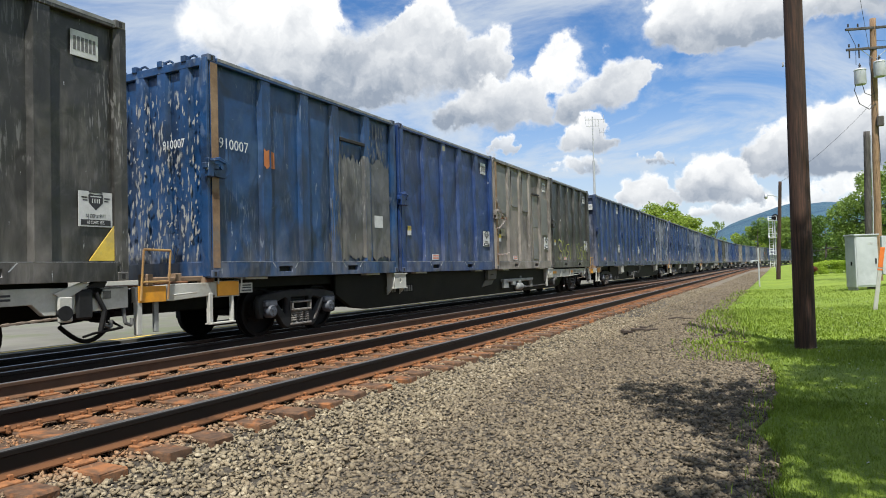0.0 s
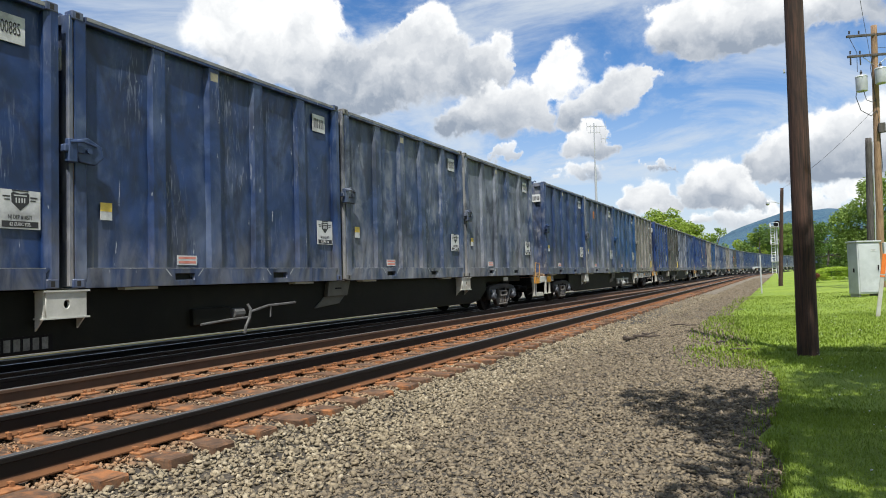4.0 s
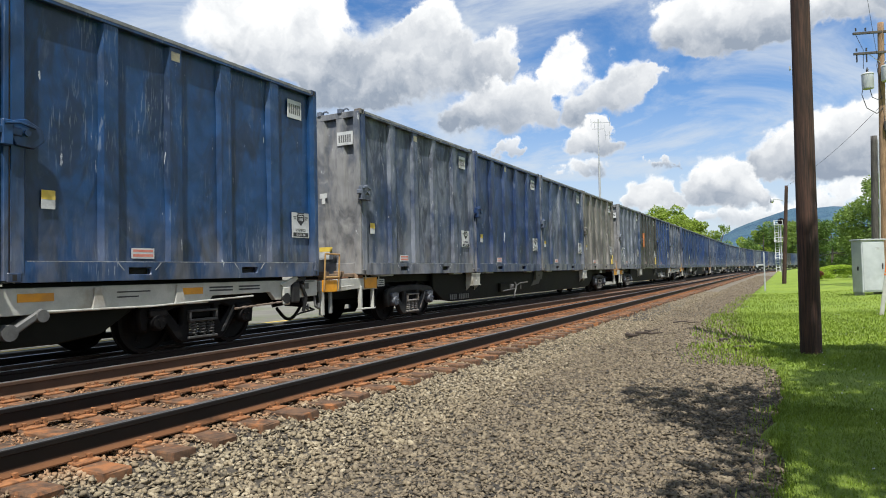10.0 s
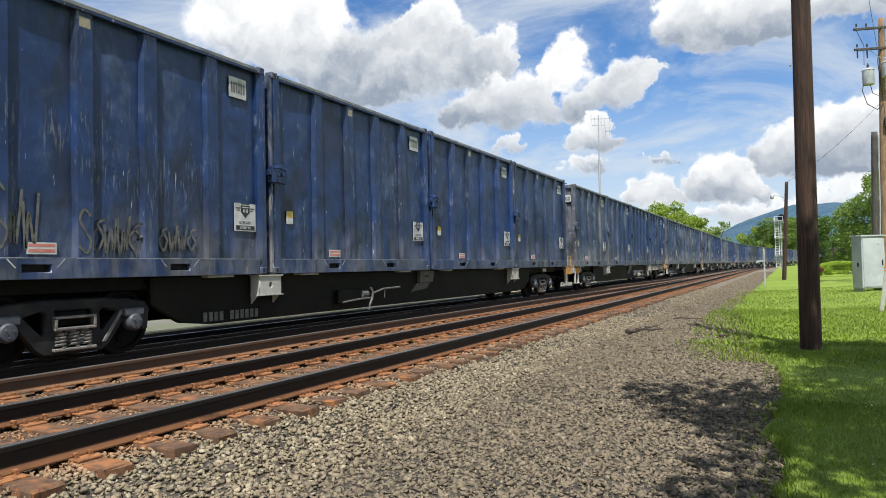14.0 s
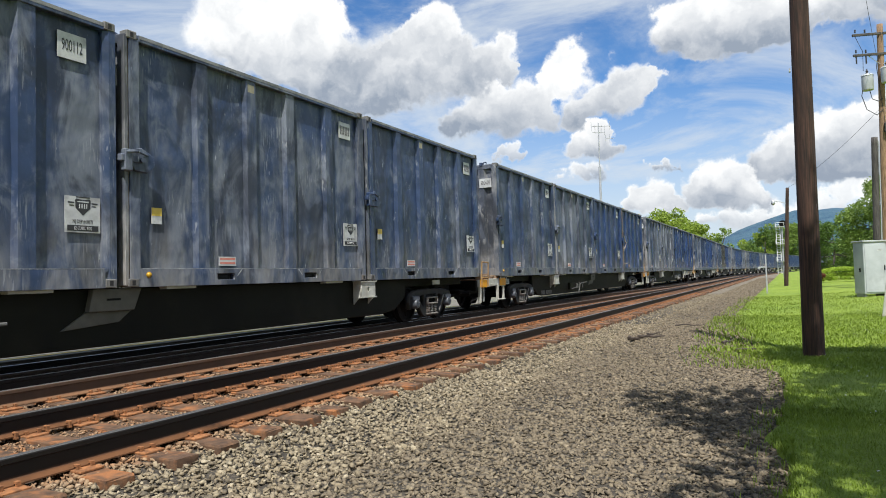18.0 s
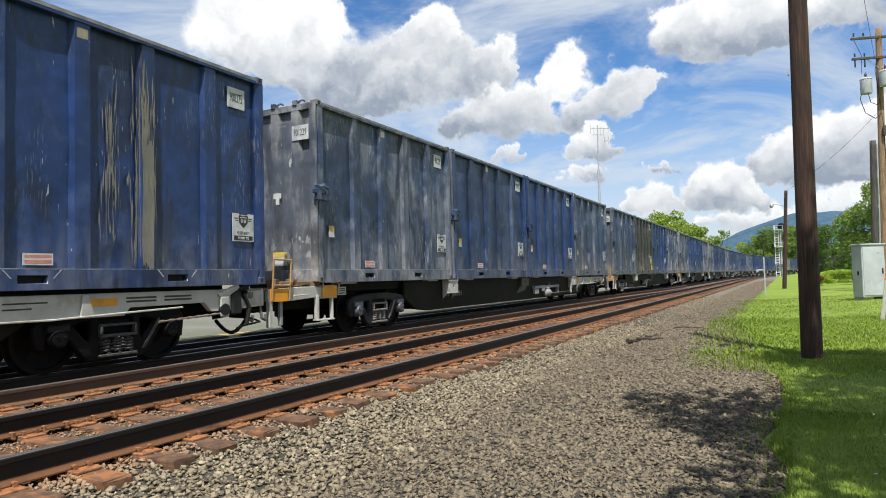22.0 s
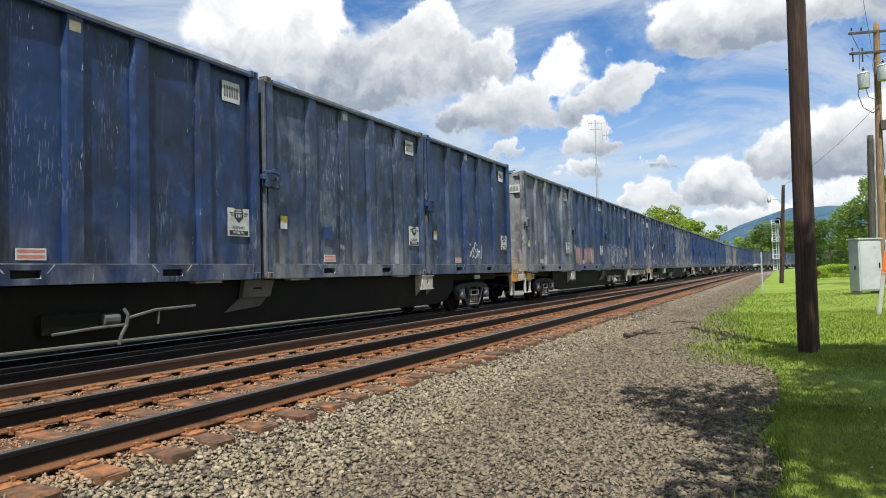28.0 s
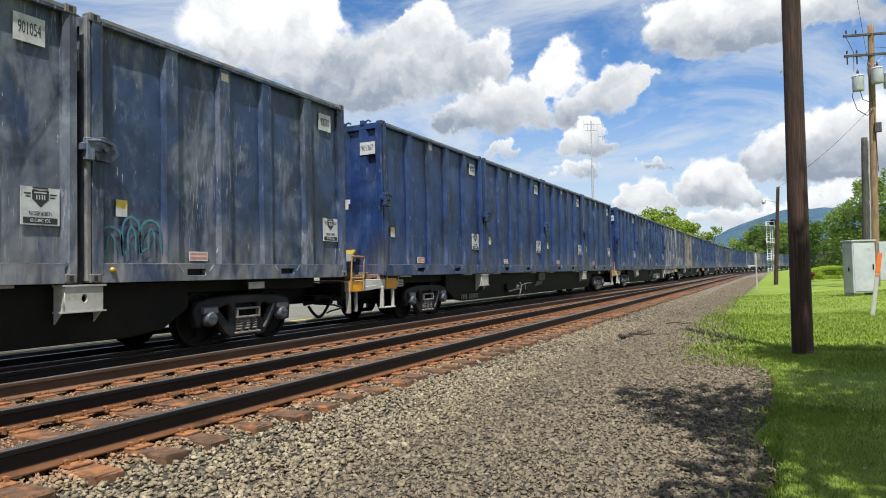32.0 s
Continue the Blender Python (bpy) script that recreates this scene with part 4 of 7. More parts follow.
def bracket_mesh():
    me = outline_mesh("bracket", [(-0.27, -0.17), (0.27, -0.17), (0.27, 0.16), (-0.27, 0.16)], [[(0.045 * math.cos(math.tau * i / 12), 0.06 * math.sin(math.tau * i / 12)) for i in range(12)]], 0.05, M_WHITE_STEEL, 0.005)
    me.transform(Matrix.Translation((1.20, 0, 0.90)) @ SIDE)
    f = Form()
    f.bm.from_mesh(me)
    f.box(1.0, 1.25, -0.31, 0.31, 1.06, 1.085)
    f.box(1.0, 1.25, -0.31, 0.31, 0.715, 0.735)
    f.prism([(1.0, 0.55), (1.0, 1.06), (1.20, 1.06), (1.20, 0.74)], 1, -0.29, -0.27)
    f.prism([(1.0, 0.55), (1.0, 1.06), (1.20, 1.06), (1.20, 0.74)], 1, 0.27, 0.29)
    return f.done("bracket", M_WHITE_STEEL)


def bent_tube(name, points, r, mat):
    """One round tube through the points."""
    cu = bpy.data.curves.new(name, "CURVE")
    cu.dimensions, cu.bevel_depth, cu.bevel_resolution = "3D", r, 1
    sp = cu.splines.new("POLY")
    sp.points.add(len(points) - 1)
    for q, p in zip(sp.points, points):
        q.co = (*p, 1)
    return from_curve(name, cu, mat)


def car(white_tail, meshes, shaded_bogie, fine=True):
    """A flat container car on two bogies; y = 0 below its leading container, its end platform runs ahead of that."""
    c = thing("container_car", "", "freight car")
    f = Form()
    zt = 1.101
    belly = [(3.75, zt), (3.75, 0.66), (4.3, 0.36), (4.9, 0.29), (19.2, 0.29), (19.8, 0.36), (20.3, 0.66), (20.3, zt)]
    f.prism(belly, 0, 0.90, 1.02, 0.02)
    f.prism(belly, 0, -1.02, -0.90, 0.02)
    f.box(-0.90, 0.90, 5.5, 18.5, 0.30, 0.36)
    f.box(-0.9, 0.9, 0.4, 23.7, 0.90, zt, 0.01)
    f.box(-0.33, 0.33, -1.2, 24.1, 0.55, 0.95, 0.02)
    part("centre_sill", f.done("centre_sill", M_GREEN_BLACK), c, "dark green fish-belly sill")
    ny, nz = (5.75, 0.62) if white_tail else (4.70, 0.34)
    part("number_panel", Form().box(1.02, 1.024, ny, ny + 1.36, nz - 0.03, nz + 0.18).done("number_panel", M_BLACK), c)
    f = Form()
    for i in range(11):
        if i != 4:
            f.box(1.024, 1.027, ny + 0.04 + i * 0.118, ny + 0.12 + i * 0.118, nz, nz + 0.15)
    part("lettering", f.done("lettering", M_DIM), c)["kind"] = "stuff"
    br = bracket_mesh()
    for y in (6.12, 12.24, 18.36) if not white_tail else (6.12, 12.24):
        if y != 12.24:
            part("bracket", br, c, "off-white bracket with a round hole").location.y = y
    f = Form()
    f.prism([(11.86, 1.09), (12.62, 1.09), (12.50, 0.78), (11.80, 0.78)], 0, 1.02, 1.12, 0.006)
    f.prism([(11.80, 0.775), (12.50, 0.775), (12.30, 0.62), (11.45, 0.55)], 0, 1.018, 1.05, 0.004)
    b = part("middle_bracket", f.done("middle_bracket", M_SILL_LIGHT), c, "faded drab bracket with a slot")
    # the slot is a black plate painted as shade, not cut through
    part("slot", Form().box(1.118, 1.124, 12.06, 12.28, 0.925, 0.955).done("slot", M_BLACK), b)
    pad = Form().box(0.6, 1.17, -0.28, 0.28, 1.06, 1.103).done("deck_pad", M_WHITE_STEEL)
    for y in (1.2, 5.0, 7.3, 11.0, 13.3, 17.2) if fine else ():
        part("deck_pad", pad, c).location.y = y
    bogie_parts(c, 2.5, meshes)
    # under the white sill the bogie is a copy with shade in its colours
    bogie_parts(c, 21.55, shaded_bogie if white_tail else meshes)
    # leading end platform
    f = Form()
    f.prism([(-1.27, 0.78), (-1.27, 1.00), (-0.5, 1.03), (0.26, 1.03), (0.26, 0.82), (-0.6, 0.77)], 0, 1.02, 1.14, 0.01)
    part("end_platform", f.done("end_platform", M_WHITE_STEEL), c, "off-white end platform")
    part("deck", Form().box(-1.02, 1.018, -1.22, 0.26, 0.985, 1.02, 0.004).done("deck", M_RUST), c)
    part("end_beam", Form().box(-1.06, 1.06, -1.40, -1.275, 0.66, 0.98, 0.01).done("end_beam", M_BLACK), c)
    part("grab_rod", Form().tube([(1.17, -0.62, 0.86), (1.18, -0.18, 0.88)], 0.012).done("grab_rod", M_WHITE_STEEL), c)
    part("reflector", Form().box(1.14, 1.165, -1.24, -0.76, 0.77, 1.01, 0.004).done("reflector", M_ORANGE), c, "orange reflector plate")
    part("reflector", Form().box(1.14, 1.165, 0.28, 0.76, 0.80, 1.04, 0.004).done("reflector", M_ORANGE), c, "orange reflector plate")
    if not fine:
        return c
    f = Form()
    for a, b in (((1.18, -1.22, 0.80), (1.18, -1.16, 1.55)), ((1.18, -0.74, 0.80), (1.18, -0.68, 1.54)), ((1.18, -1.16, 1.55), (1.18, -0.68, 1.54)), ((1.18, -1.21, 1.07), (1.18, -0.73, 1.07))):
        f.rod(a, b, 0.018, 6)
    part("handrail", f.done("handrail", M_YELLOW_RAIL), c, "worn yellow ladder rail")
    f = Form()
    f.prism([(0.24, 0.78), (0.24, 1.05), (0.80, 1.05), (0.80, 0.78)], 0, 1.08, 1.14, 0.006)
    f.tube([(1.19, 0.27, 1.0), (1.19, 0.27, 1.11), (1.19, 0.80, 1.10), (1.19, 0.80, 0.92)], 0.014)
    part("reflector_frame", f.done("reflector_frame", M_WHITE_STEEL), c)
    p = part("plate", Form().box(1.13, 1.15, 0.81, 1.11, 0.83, 1.00, 0.006).done("plate", M_WHITE_STEEL), c, "small grey data plate")
    f = Form()
    for z in (0.96, 0.92, 0.87):
        f.box(1.15, 1.153, 0.84, 1.07, z - 0.012, z + 0.012)
    part("lettering", f.done("lettering", M_INK), p)
    f = Form()
    f.box(1.08, 1.16, 0.10, 0.18, 0.36, 0.86, 0.01)
    f.box(1.08, 1.16, 0.60, 0.65, 0.36, 0.82, 0.01)
    f.box(1.05, 1.19, 0.10, 0.65, 0.34, 0.37, 0.006)
    part("step", f.done("step", M_WHITE_STEEL), c, "off-white stirrup step")
    f = Form()
    f.box(1.06, 1.15, -1.26, -1.17, 0.30, 0.80, 0.01)
    part("sill_step", f.done("sill_step", M_WHITE_STEEL), c)
    part("sill_step", Form().box(1.04, 1.10, -0.92, -0.84, 0.32, 0.80, 0.01).done("sill_step", M_GREY_STEEL), c)
    f = Form()
    f.box(-0.12, 0.12, -1.72, -1.2, 0.70, 0.92, 0.03)
    f.prism([(-0.18, -1.98), (0.06, -2.02), (0.18, -1.86), (0.16, -1.66), (-0.16, -1.66)], 2, 0.66, 0.96, 0.02)
    f.box(-0.45, 0.75, -1.9, -1.42, 0.58, 0.72, 0.04)
    f.rod((0.2, -1.75, 0.62), (0.95, -1.6, 0.60), 0.07, 8)
    f.rod((0.5, -2.0, 0.55), (0.9, -1.45, 0.66), 0.05, 8)
    part("coupler", f.done("coupler", M_BLACK), c, "cast steel knuckle coupler")
    f = Form()
    f.tube([(0.35, -1.44, 0.52), (0.9, -1.46, 0.50), (1.14, -1.50, 0.44), (1.20, -2.0, 0.40), (1.22, -2.15, 0.37)], 0.018)
    part("uncoupling_lever", f.done("uncoupling_lever", M_BLACK), c)
    part("air_hose", bent_tube("air_hose", [(0.6 + 0.02 * i, -1.25 - 0.95 * i / 10, 0.50 - 0.24 * math.sin(math.pi * i / 10)) for i in range(11)], 0.032, M_BLACK), c, "black rubber air hose")
    f = Form()
    f.box(0.92, 1.06, -1.05, 0.10, 1.06, 1.14, 0.015)
    for y in (-0.98, -0.45):
        f.box(0.88, 1.10, y - 0.05, y + 0.05, 1.02, 1.19, 0.01)
    f.prism([(0.02, 1.02), (0.26, 1.02), (0.24, 1.20), (0.12, 1.24), (0.04, 1.14)], 0, 0.96, 1.13, 0.012)
    part("deck_beam", f.done("deck_beam", M_DECK_BEAM), c, "rusty tan beam lying on the deck")
    f = Form()
    f.box(1.0, 1.13, -0.9, -0.3, 1.035, 1.07, 0.01)
    f.box(0.95, 1.14, 0.05, 0.22, 1.03, 1.10, 0.01)
    part("twist_lock_seat", f.done("twist_lock_seat", M_RUST), c)["kind"] = "stuff"
    if white_tail:
        f = Form()
        f.prism([(18.34, 0.70), (18.34, 1.035), (23.15, 1.035), (24.42, 1.02), (24.42, 0.72), (23.55, 0.68), (23.20, 0.68), (23.05, 0.83), (21.70, 0.82), (21.60, 0.71)], 0, 1.06, 1.16, 0.008)
        part("side_sill", f.done("side_sill", M_WHITE_STEEL), c, "off-white side sill")
        br2 = bracket_mesh()
        part("bracket", br2, c, "off-white bracket with a round hole").location.y = 18.06
        f = Form()
        f.box(1.10, 1.18, 17.72, 17.80, 0.38, 1.0, 0.01)
        part("sill_step", f.done("sill_step", M_WHITE_STEEL), c)
        for y in (18.82, 21.26):
            part("reflector", Form().box(1.16, 1.168, y - 0.23, y + 0.23, 0.86, 0.965, 0.002).done("reflector", M_ORANGE), c, "orange reflector strip")
        f = Form()
        for y in (19.66, 21.02):
            f.prism([(y - 0.10, 0.72), (y + 0.10, 0.72), (y + 0.02, 1.02), (y - 0.06, 1.02)], 0, 1.16, 1.20, 0.004)
        part("gusset", f.done("gusset", M_WHITE_STEEL), c)["kind"] = "stuff"
        f = Form()
        for y in (21.9, 22.55):
            for z in (0.955, 0.905):
                f.box(1.16, 1.163, y - 0.27, y + 0.24, z - 0.014, z + 0.014)
        f.box(1.16, 1.163, 19.95, 20.5, 0.93, 0.95)
        f.box(1.16, 1.163, 19.95, 20.3, 0.86, 0.88)
        part("lettering", f.done("lettering", M_INK), c, "rows of small black lettering")["kind"] = "stuff"
        f = Form()
        for i in range(14):
            y = 23.35 - i * 0.085
            f.rod((1.19, y, 0.64 - 0.004 * i), (1.19, y - 0.085, 0.636 - 0.004 * i), 0.020 if i % 2 else 0.013, 6)
        part("brake_chain", f.done("brake_chain", M_CHAIN_RUST), c, "rusty brake chain")
        for y in (24.05, 24.38):
            part("hanger", Form().tube([(1.10, y, 0.74), (1.14, y, 0.50), (1.14, y + 0.10, 0.46), (1.13, y + 0.12, 0.56)], 0.026, 6).done("hanger", M_DULL_STEEL), c)
        f = Form()
        f.box(1.165, 1.172, 24.02, 24.14, 0.86, 0.97)
        f.box(1.165, 1.170, 23.98, 24.34, 0.995, 1.015)
        part("stencil", f.done("stencil", M_DIM), c)["kind"] = "stuff"
        f = Form()
        f.box(1.02, 1.20, 23.62, 23.86, 0.60, 1.00, 0.03)
        f.rod((1.04, 23.45, 0.70), (1.22, 23.45, 0.70), 0.10, 12)
        f.prism([(23.72, 0.98), (23.98, 1.16), (24.10, 1.10), (23.95, 0.82)], 0, 1.06, 1.16, 0.01)
        f.tube([(1.18, 23.9, 0.95), (1.2, 24.02, 0.70), (1.16, 23.98, 0.42)], 0.035, 6)
        part("hand_brake", f.done("hand_brake", M_BOGIE), c, "dark cast hand brake gear")
        f = Form()
        f.prism([(23.30, 0.96), (23.75, 1.12), (23.80, 1.06), (23.45, 0.86)], 0, 1.16, 1.20, 0.006)
        f.box(1.16, 1.21, 23.36, 23.56, 0.58, 0.92, 0.02)
        part("brake_bracket", f.done("brake_bracket", M_WHITE_STEEL), c)
        f = Form()
        f.tube([(1.19, 18.9, 0.73), (1.20, 20.5, 0.715), (1.19, 21.6, 0.75), (1.18, 22.6, 0.78)], 0.014)
        part("brake_rod", f.done("brake_rod", M_WHITE_STEEL), c)
        f = Form()
        f.box(1.0, 1.2, 18.45, 18.95, 0.56, 0.66, 0.02, Matrix.Translation((0, 18.7, 0.6)) @ Matrix.Rotation(radians(32), 4, "X") @ Matrix.Translation((0, -18.7, -0.6)))
        f.rod((1.02, 18.48, 0.50), (1.22, 18.48, 0.50), 0.10, 14)
        f.rod((1.02, 18.88, 0.68), (1.22, 18.88, 0.68), 0.08, 14)
        part("winch", f.done("winch", M_DULL_STEEL), c)
        f = Form()
        f.box(1.02, 1.14, 13.15, 16.15, 0.66, 0.76, 0.012)
        f.box(1.04, 1.12, 16.02, 16.10, 0.40, 0.66, 0.01)
        f.box(1.04, 1.12, 15.90, 15.94, 0.40, 0.66, 0.006)
        f.box(1.03, 1.13, 13.20, 13.62, 0.46, 0.66, 0.01)
        f.box(1.06, 1.15, 13.98, 14.26, 0.54, 0.66, 0.01)
        f.rod((1.08, 14.95, 0.76), (1.08, 14.95, 0.84), 0.03, 8)
        part("brake_beam", f.done("brake_beam", M_GREY_STEEL), c, "pale grey brake equipment beam")
        f = Form()
        f.lathe([(0.03, -0.27), (0.10, -0.24), (0.135, -0.16), (0.135, 0.16), (0.10, 0.24), (0.03, 0.27)], Matrix.Translation((1.10, 14.68, 0.47)) @ Matrix.Rotation(math.pi / 2, 4, "X"), 16)
        f.box(1.06, 1.16, 14.55, 14.80, 0.58, 0.68, 0.012)
        part("air_reservoir", f.done("air_reservoir", M_GREY_STEEL, True), c, "grey brake cylinder")
        f = Form()
        f.rod((1.12, 15.0, 0.45), (1.12, 15.35, 0.44), 0.035, 8)
        for i in range(6):
            f.rod((1.11, 15.35 + i * 0.05, 0.43), (1.13, 15.40 + i * 0.05, 0.45 - 0.01 * (i % 2)), 0.022, 6)
        f.rod((1.12, 15.6, 0.44), (1.14, 17.9, 0.46), 0.014, 6)
        part("brake_rod", f.done("brake_rod", M_DULL_STEEL), c)
    else:
        f = Form()
        f.box(1.0, 1.12, 8.3, 9.1, 0.44, 0.72, 0.02)
        part("brake_box", f.done("brake_box", M_GREEN_BLACK), c)
        f = Form()
        f.tube([(1.16, 8.4, 0.46), (1.18, 9.0, 0.50), (1.18, 9.45, 0.51)], 0.020)
        f.tube([(1.18, 9.42, 0.74), (1.22, 9.46, 0.64), (1.21, 9.44, 0.50), (1.20, 9.36, 0.36), (1.19, 9.34, 0.24)], 0.026)
        f.tube([(1.18, 9.48, 0.60), (1.18, 9.95, 0.69), (1.18, 10.7, 0.71)], 0.022)
        f.rod((1.18, 10.02, 0.70), (1.18, 10.0, 0.48), 0.014, 6)
        f.rod((1.10, 9.15, 0.60), (1.10, 9.38, 0.60), 0.08, 10)
        part("brake_lever", f.done("brake_lever", M_DULL_STEEL), c, "grey brake lever and rods")
        part("plate", Form().box(1.10, 1.13, 21.55, 21.95, 0.93, 1.05, 0.004).done("plate", M_WHITE_STEEL), c, "small grey data plate")
    return c


# Containers car by car from the leading end; the cars' tails: W with an off-white side sill, N without.
CONSIST = {-6: ("kbkk", "W"), -5: ("duwk", "W"), -4: ("bbbl", "N"), -3: ("bbll", "N"), -2: ("bldg", "W"), -1: ("uklb", "N"), 0: ("ubwd", "W"), 1: ("lblg", "N"),
           2: ("lkul", "W"), 3: ("bbub", "N"), 4: ("lbbb", "W"), 5: ("llll", "N"), 6: ("llbb", "N"), 7: ("llbu", "W"), 8: ("lbul", "W"), 9: ("lkul", "N"),
           10: ("lubl", "N"), 11: ("lblb", "N"), 12: ("lbbb", "W"), 13: ("bbll", "N"), 14: ("uuub", "N"), 15: ("ubul", "W"), 16: ("lglb", "N"), 17: ("bbul", "N"), 18: ("lbkl", "W")}
COLOUR_WORDS = {"u": "royal blue", "b": "dark blue", "d": "bright teal-blue", "l": "faded blue-grey", "g": "warm grey", "w": "pale warm grey", "k": "dark grey"}
LAST = 28
TRAIN = []   # (thing, length back from the leading end of its car's containers, middle, car)


def build_train():
    meshes = bogie_meshes()
    # darker bogie copy: the overhanging sill's shade is put into its materials
    shaded_bogie = bogie_meshes(M_BLACK, M_DULL_SPRING, M_BLACK)
    cars = {("W", True): car(True, meshes, shaded_bogie), ("N", True): car(False, meshes, shaded_bogie), ("N", False): car(False, meshes, shaded_bogie, False)}
    protos = {}
    rng = random.Random(11)
    used = set()
    for n in range(-6, LAST + 1):
        near = n <= 15
        kinds, tail = CONSIST.get(n) or ("".join(rng.choice("ubublllgkb") for _ in range(4)), "N")
        key = (tail, True) if near else ("N", False)
        c = cars[key] if key not in used else copy_thing(cars[key], Matrix())
        used.add(key)
        tagged(c, "dark green flat container car with off-white end platform" if key[0] == "N" else "dark green flat container car with an off-white side sill", "freight car", "cars of the train")
        TRAIN.append((c, 0.0, 12.0, n))
        for i, k in enumerate(kinds):
            if n == -6 and i < 2:
                continue
            variant = (k, near, rng.randrange(2) if near else 0)
            if variant not in protos:
                protos[variant] = box = container(k, 1 + variant[2] * 5 + "ubdlgkw".index(k), near)
            else:
                box = copy_thing(protos[variant], Matrix())
            seed = rng.random()
            for o in (box, *box.children_recursive):
                o.color = (1, 1, 1, seed)
            tagged(box, "tall %s steel refuse container, scuffed and dirt-streaked" % COLOUR_WORDS[k], "container", "containers on the train")
            TRAIN.append((box, 0.065 + BOX * i, C_L / 2, n))
            BOXES[(n, i + 1)] = box


BOXES = {}
build_train()


# ---- what sets single containers apart ----
NUMBERS = {(-2, 2): "901162", (5, 2): "900112", (12, 3): "900840",  (-2, 3): "901009", (-1, 1): "901580", (0, 1): "900569", (2, 1): "900204", (2, 3): "901200", (7, 4): "900375", (8, 1): "901229", (8, 2): "901721",
           (-1, 3): "900580", (6, 3): "901420", (4, 4): "900727", (5, 1): "901180", (11, 4): "900668", (-3, 1): "900885", (13, 3): "901054", (13, 4): "900781", (14, 1): "901367", (7, 1): "900947", (6, 1): "900418", (-4, 1): "900243"}
M_GRAFFITI = grainy("white_spray_paint", (0.45, 0.47, 0.48), (0.58, 0.60, 0.60), 6.0, 0.7)
M_GRAFFITI_GREEN = grainy("yellow_green_spray_paint", (0.28, 0.32, 0.06), (0.40, 0.44, 0.10), 6.0, 0.7)
M_GRAFFITI_TEAL = grainy("teal_spray_paint", (0.035, 0.15, 0.20), (0.065, 0.24, 0.30), 6.0, 0.7, stains=(0.05, 0.08, 0.12, 0.6))
M_PATCH_ORANGE = grainy("orange_primer", (0.33, 0.10, 0.025), (0.46, 0.16, 0.05), 5.0, 0.7, stains=(0.20, 0.08, 0.04, 0.6))
M_PATCH_CREAM = grainy("cream_primer", (0.13, 0.125, 0.105), (0.22, 0.21, 0.175), 3.0, 0.75, stains=(0.15, 0.14, 0.12, 0.7))
M_PATCH_DUST = grainy("pale_scrape", (0.16, 0.16, 0.155), (0.30, 0.30, 0.285), 6.0, 0.75)
M_PLATE_SHEET = grainy("weathered_sheet_steel", (0.105, 0.105, 0.098), (0.17, 0.17, 0.16), 2.0, 0.55, stains=(0.20, 0.165, 0.12, 0.5))
M_BARE_POST = grainy("bare_rusted_post", (0.13, 0.075, 0.04), (0.30, 0.20, 0.12), 4.0, 0.8, stains=(0.16, 0.14, 0.12, 0.7))
M_AMBER = grainy("amber_lens", (0.36, 0.19, 0.01), (0.48, 0.28, 0.02), 9.0, 0.25)
M_PATCH_BLUE = grainy("fresh_blue_touch_up", (0.012, 0.035, 0.13), (0.02, 0.05, 0.17), 3.0, 0.5)
M_CHAIN = grainy("pale_rusty_chain", (0.22, 0.19, 0.17), (0.36, 0.33, 0.31), 9.0, 0.6, stains=(0.22, 0.09, 0.05, 0.5))
_number_cache = {}


def number_on(box, text):
    """Black figures, or a plain bar where they cannot be made out, on the side panel and the end panel."""
    if text not in _number_cache:
        if text:
            a = placed(letters(text, 0.23, M_INK, narrow=0.43), Matrix.Translation((CW - 0.076, 5.36, 3.215)) @ SIDE)
            b = placed(letters(text, 0.20, M_INK, narrow=0.55), Matrix.Translation((CW - 0.39, -0.038, 3.05)) @ ENDWAYS)
        else:
            fa, fb = Form(), Form()
            for k in range(6):
                fa.box(CW - 0.078, CW - 0.075, 5.36 - 0.165 + k * 0.057, 5.36 - 0.165 + k * 0.057 + 0.040, 3.12, 3.31)
                fb.box(CW - 0.56 + k * 0.058, CW - 0.56 + k * 0.058 + 0.040, -0.0385, -0.036, 2.96, 3.13)
            a, b = fa.done("lettering", M_DULL_INK), fb.done("lettering", M_DULL_INK)
        _number_cache[text] = (a, b)
    for panel, me in zip([o for o in box.children if o.name.startswith("number_plate_panel")], _number_cache[text]):
        part("lettering", me, panel)


def side_x(y):
    """Where the painted face of the side lies: on a rib's face, or on the plate between two ribs."""
    near = min(abs(y - u * C_L) for u in RIBS)
    return CW - 0.0215 if near < 0.112 else (CW - PANEL + 0.030 if near > 0.15 else CW - 0.05)


def ragged(f, y0, y1, z0, z1, rng, rough=0.02):
    """Adds one ragged-edged sheet of paint to f, wrapped over ribs and plates."""
    ny = max(1, int((y1 - y0) / 0.06))
    rows = []
    for i in range(ny + 1):
        y = y0 + (y1 - y0) * i / ny
        lo, hi = z0 + rng.uniform(-rough, rough), z1 + rng.uniform(-rough, rough)
        rows.append((f.bm.verts.new((side_x(y), y, lo)), f.bm.verts.new((side_x(y), y, hi))))
    for a, b in zip(rows, rows[1:]):
        f.bm.faces.new((a[0], b[0], b[1], a[1]))


def patch(box, y0, y1, z0, z1, mat, label, seed=1, rough=0.03):
    """An area of other paint lying on the near side."""
    f = Form()
    ragged(f, y0, y1, z0, z1, random.Random(seed), rough)
    part("paint_patch", f.done("paint_patch", mat), box, label)


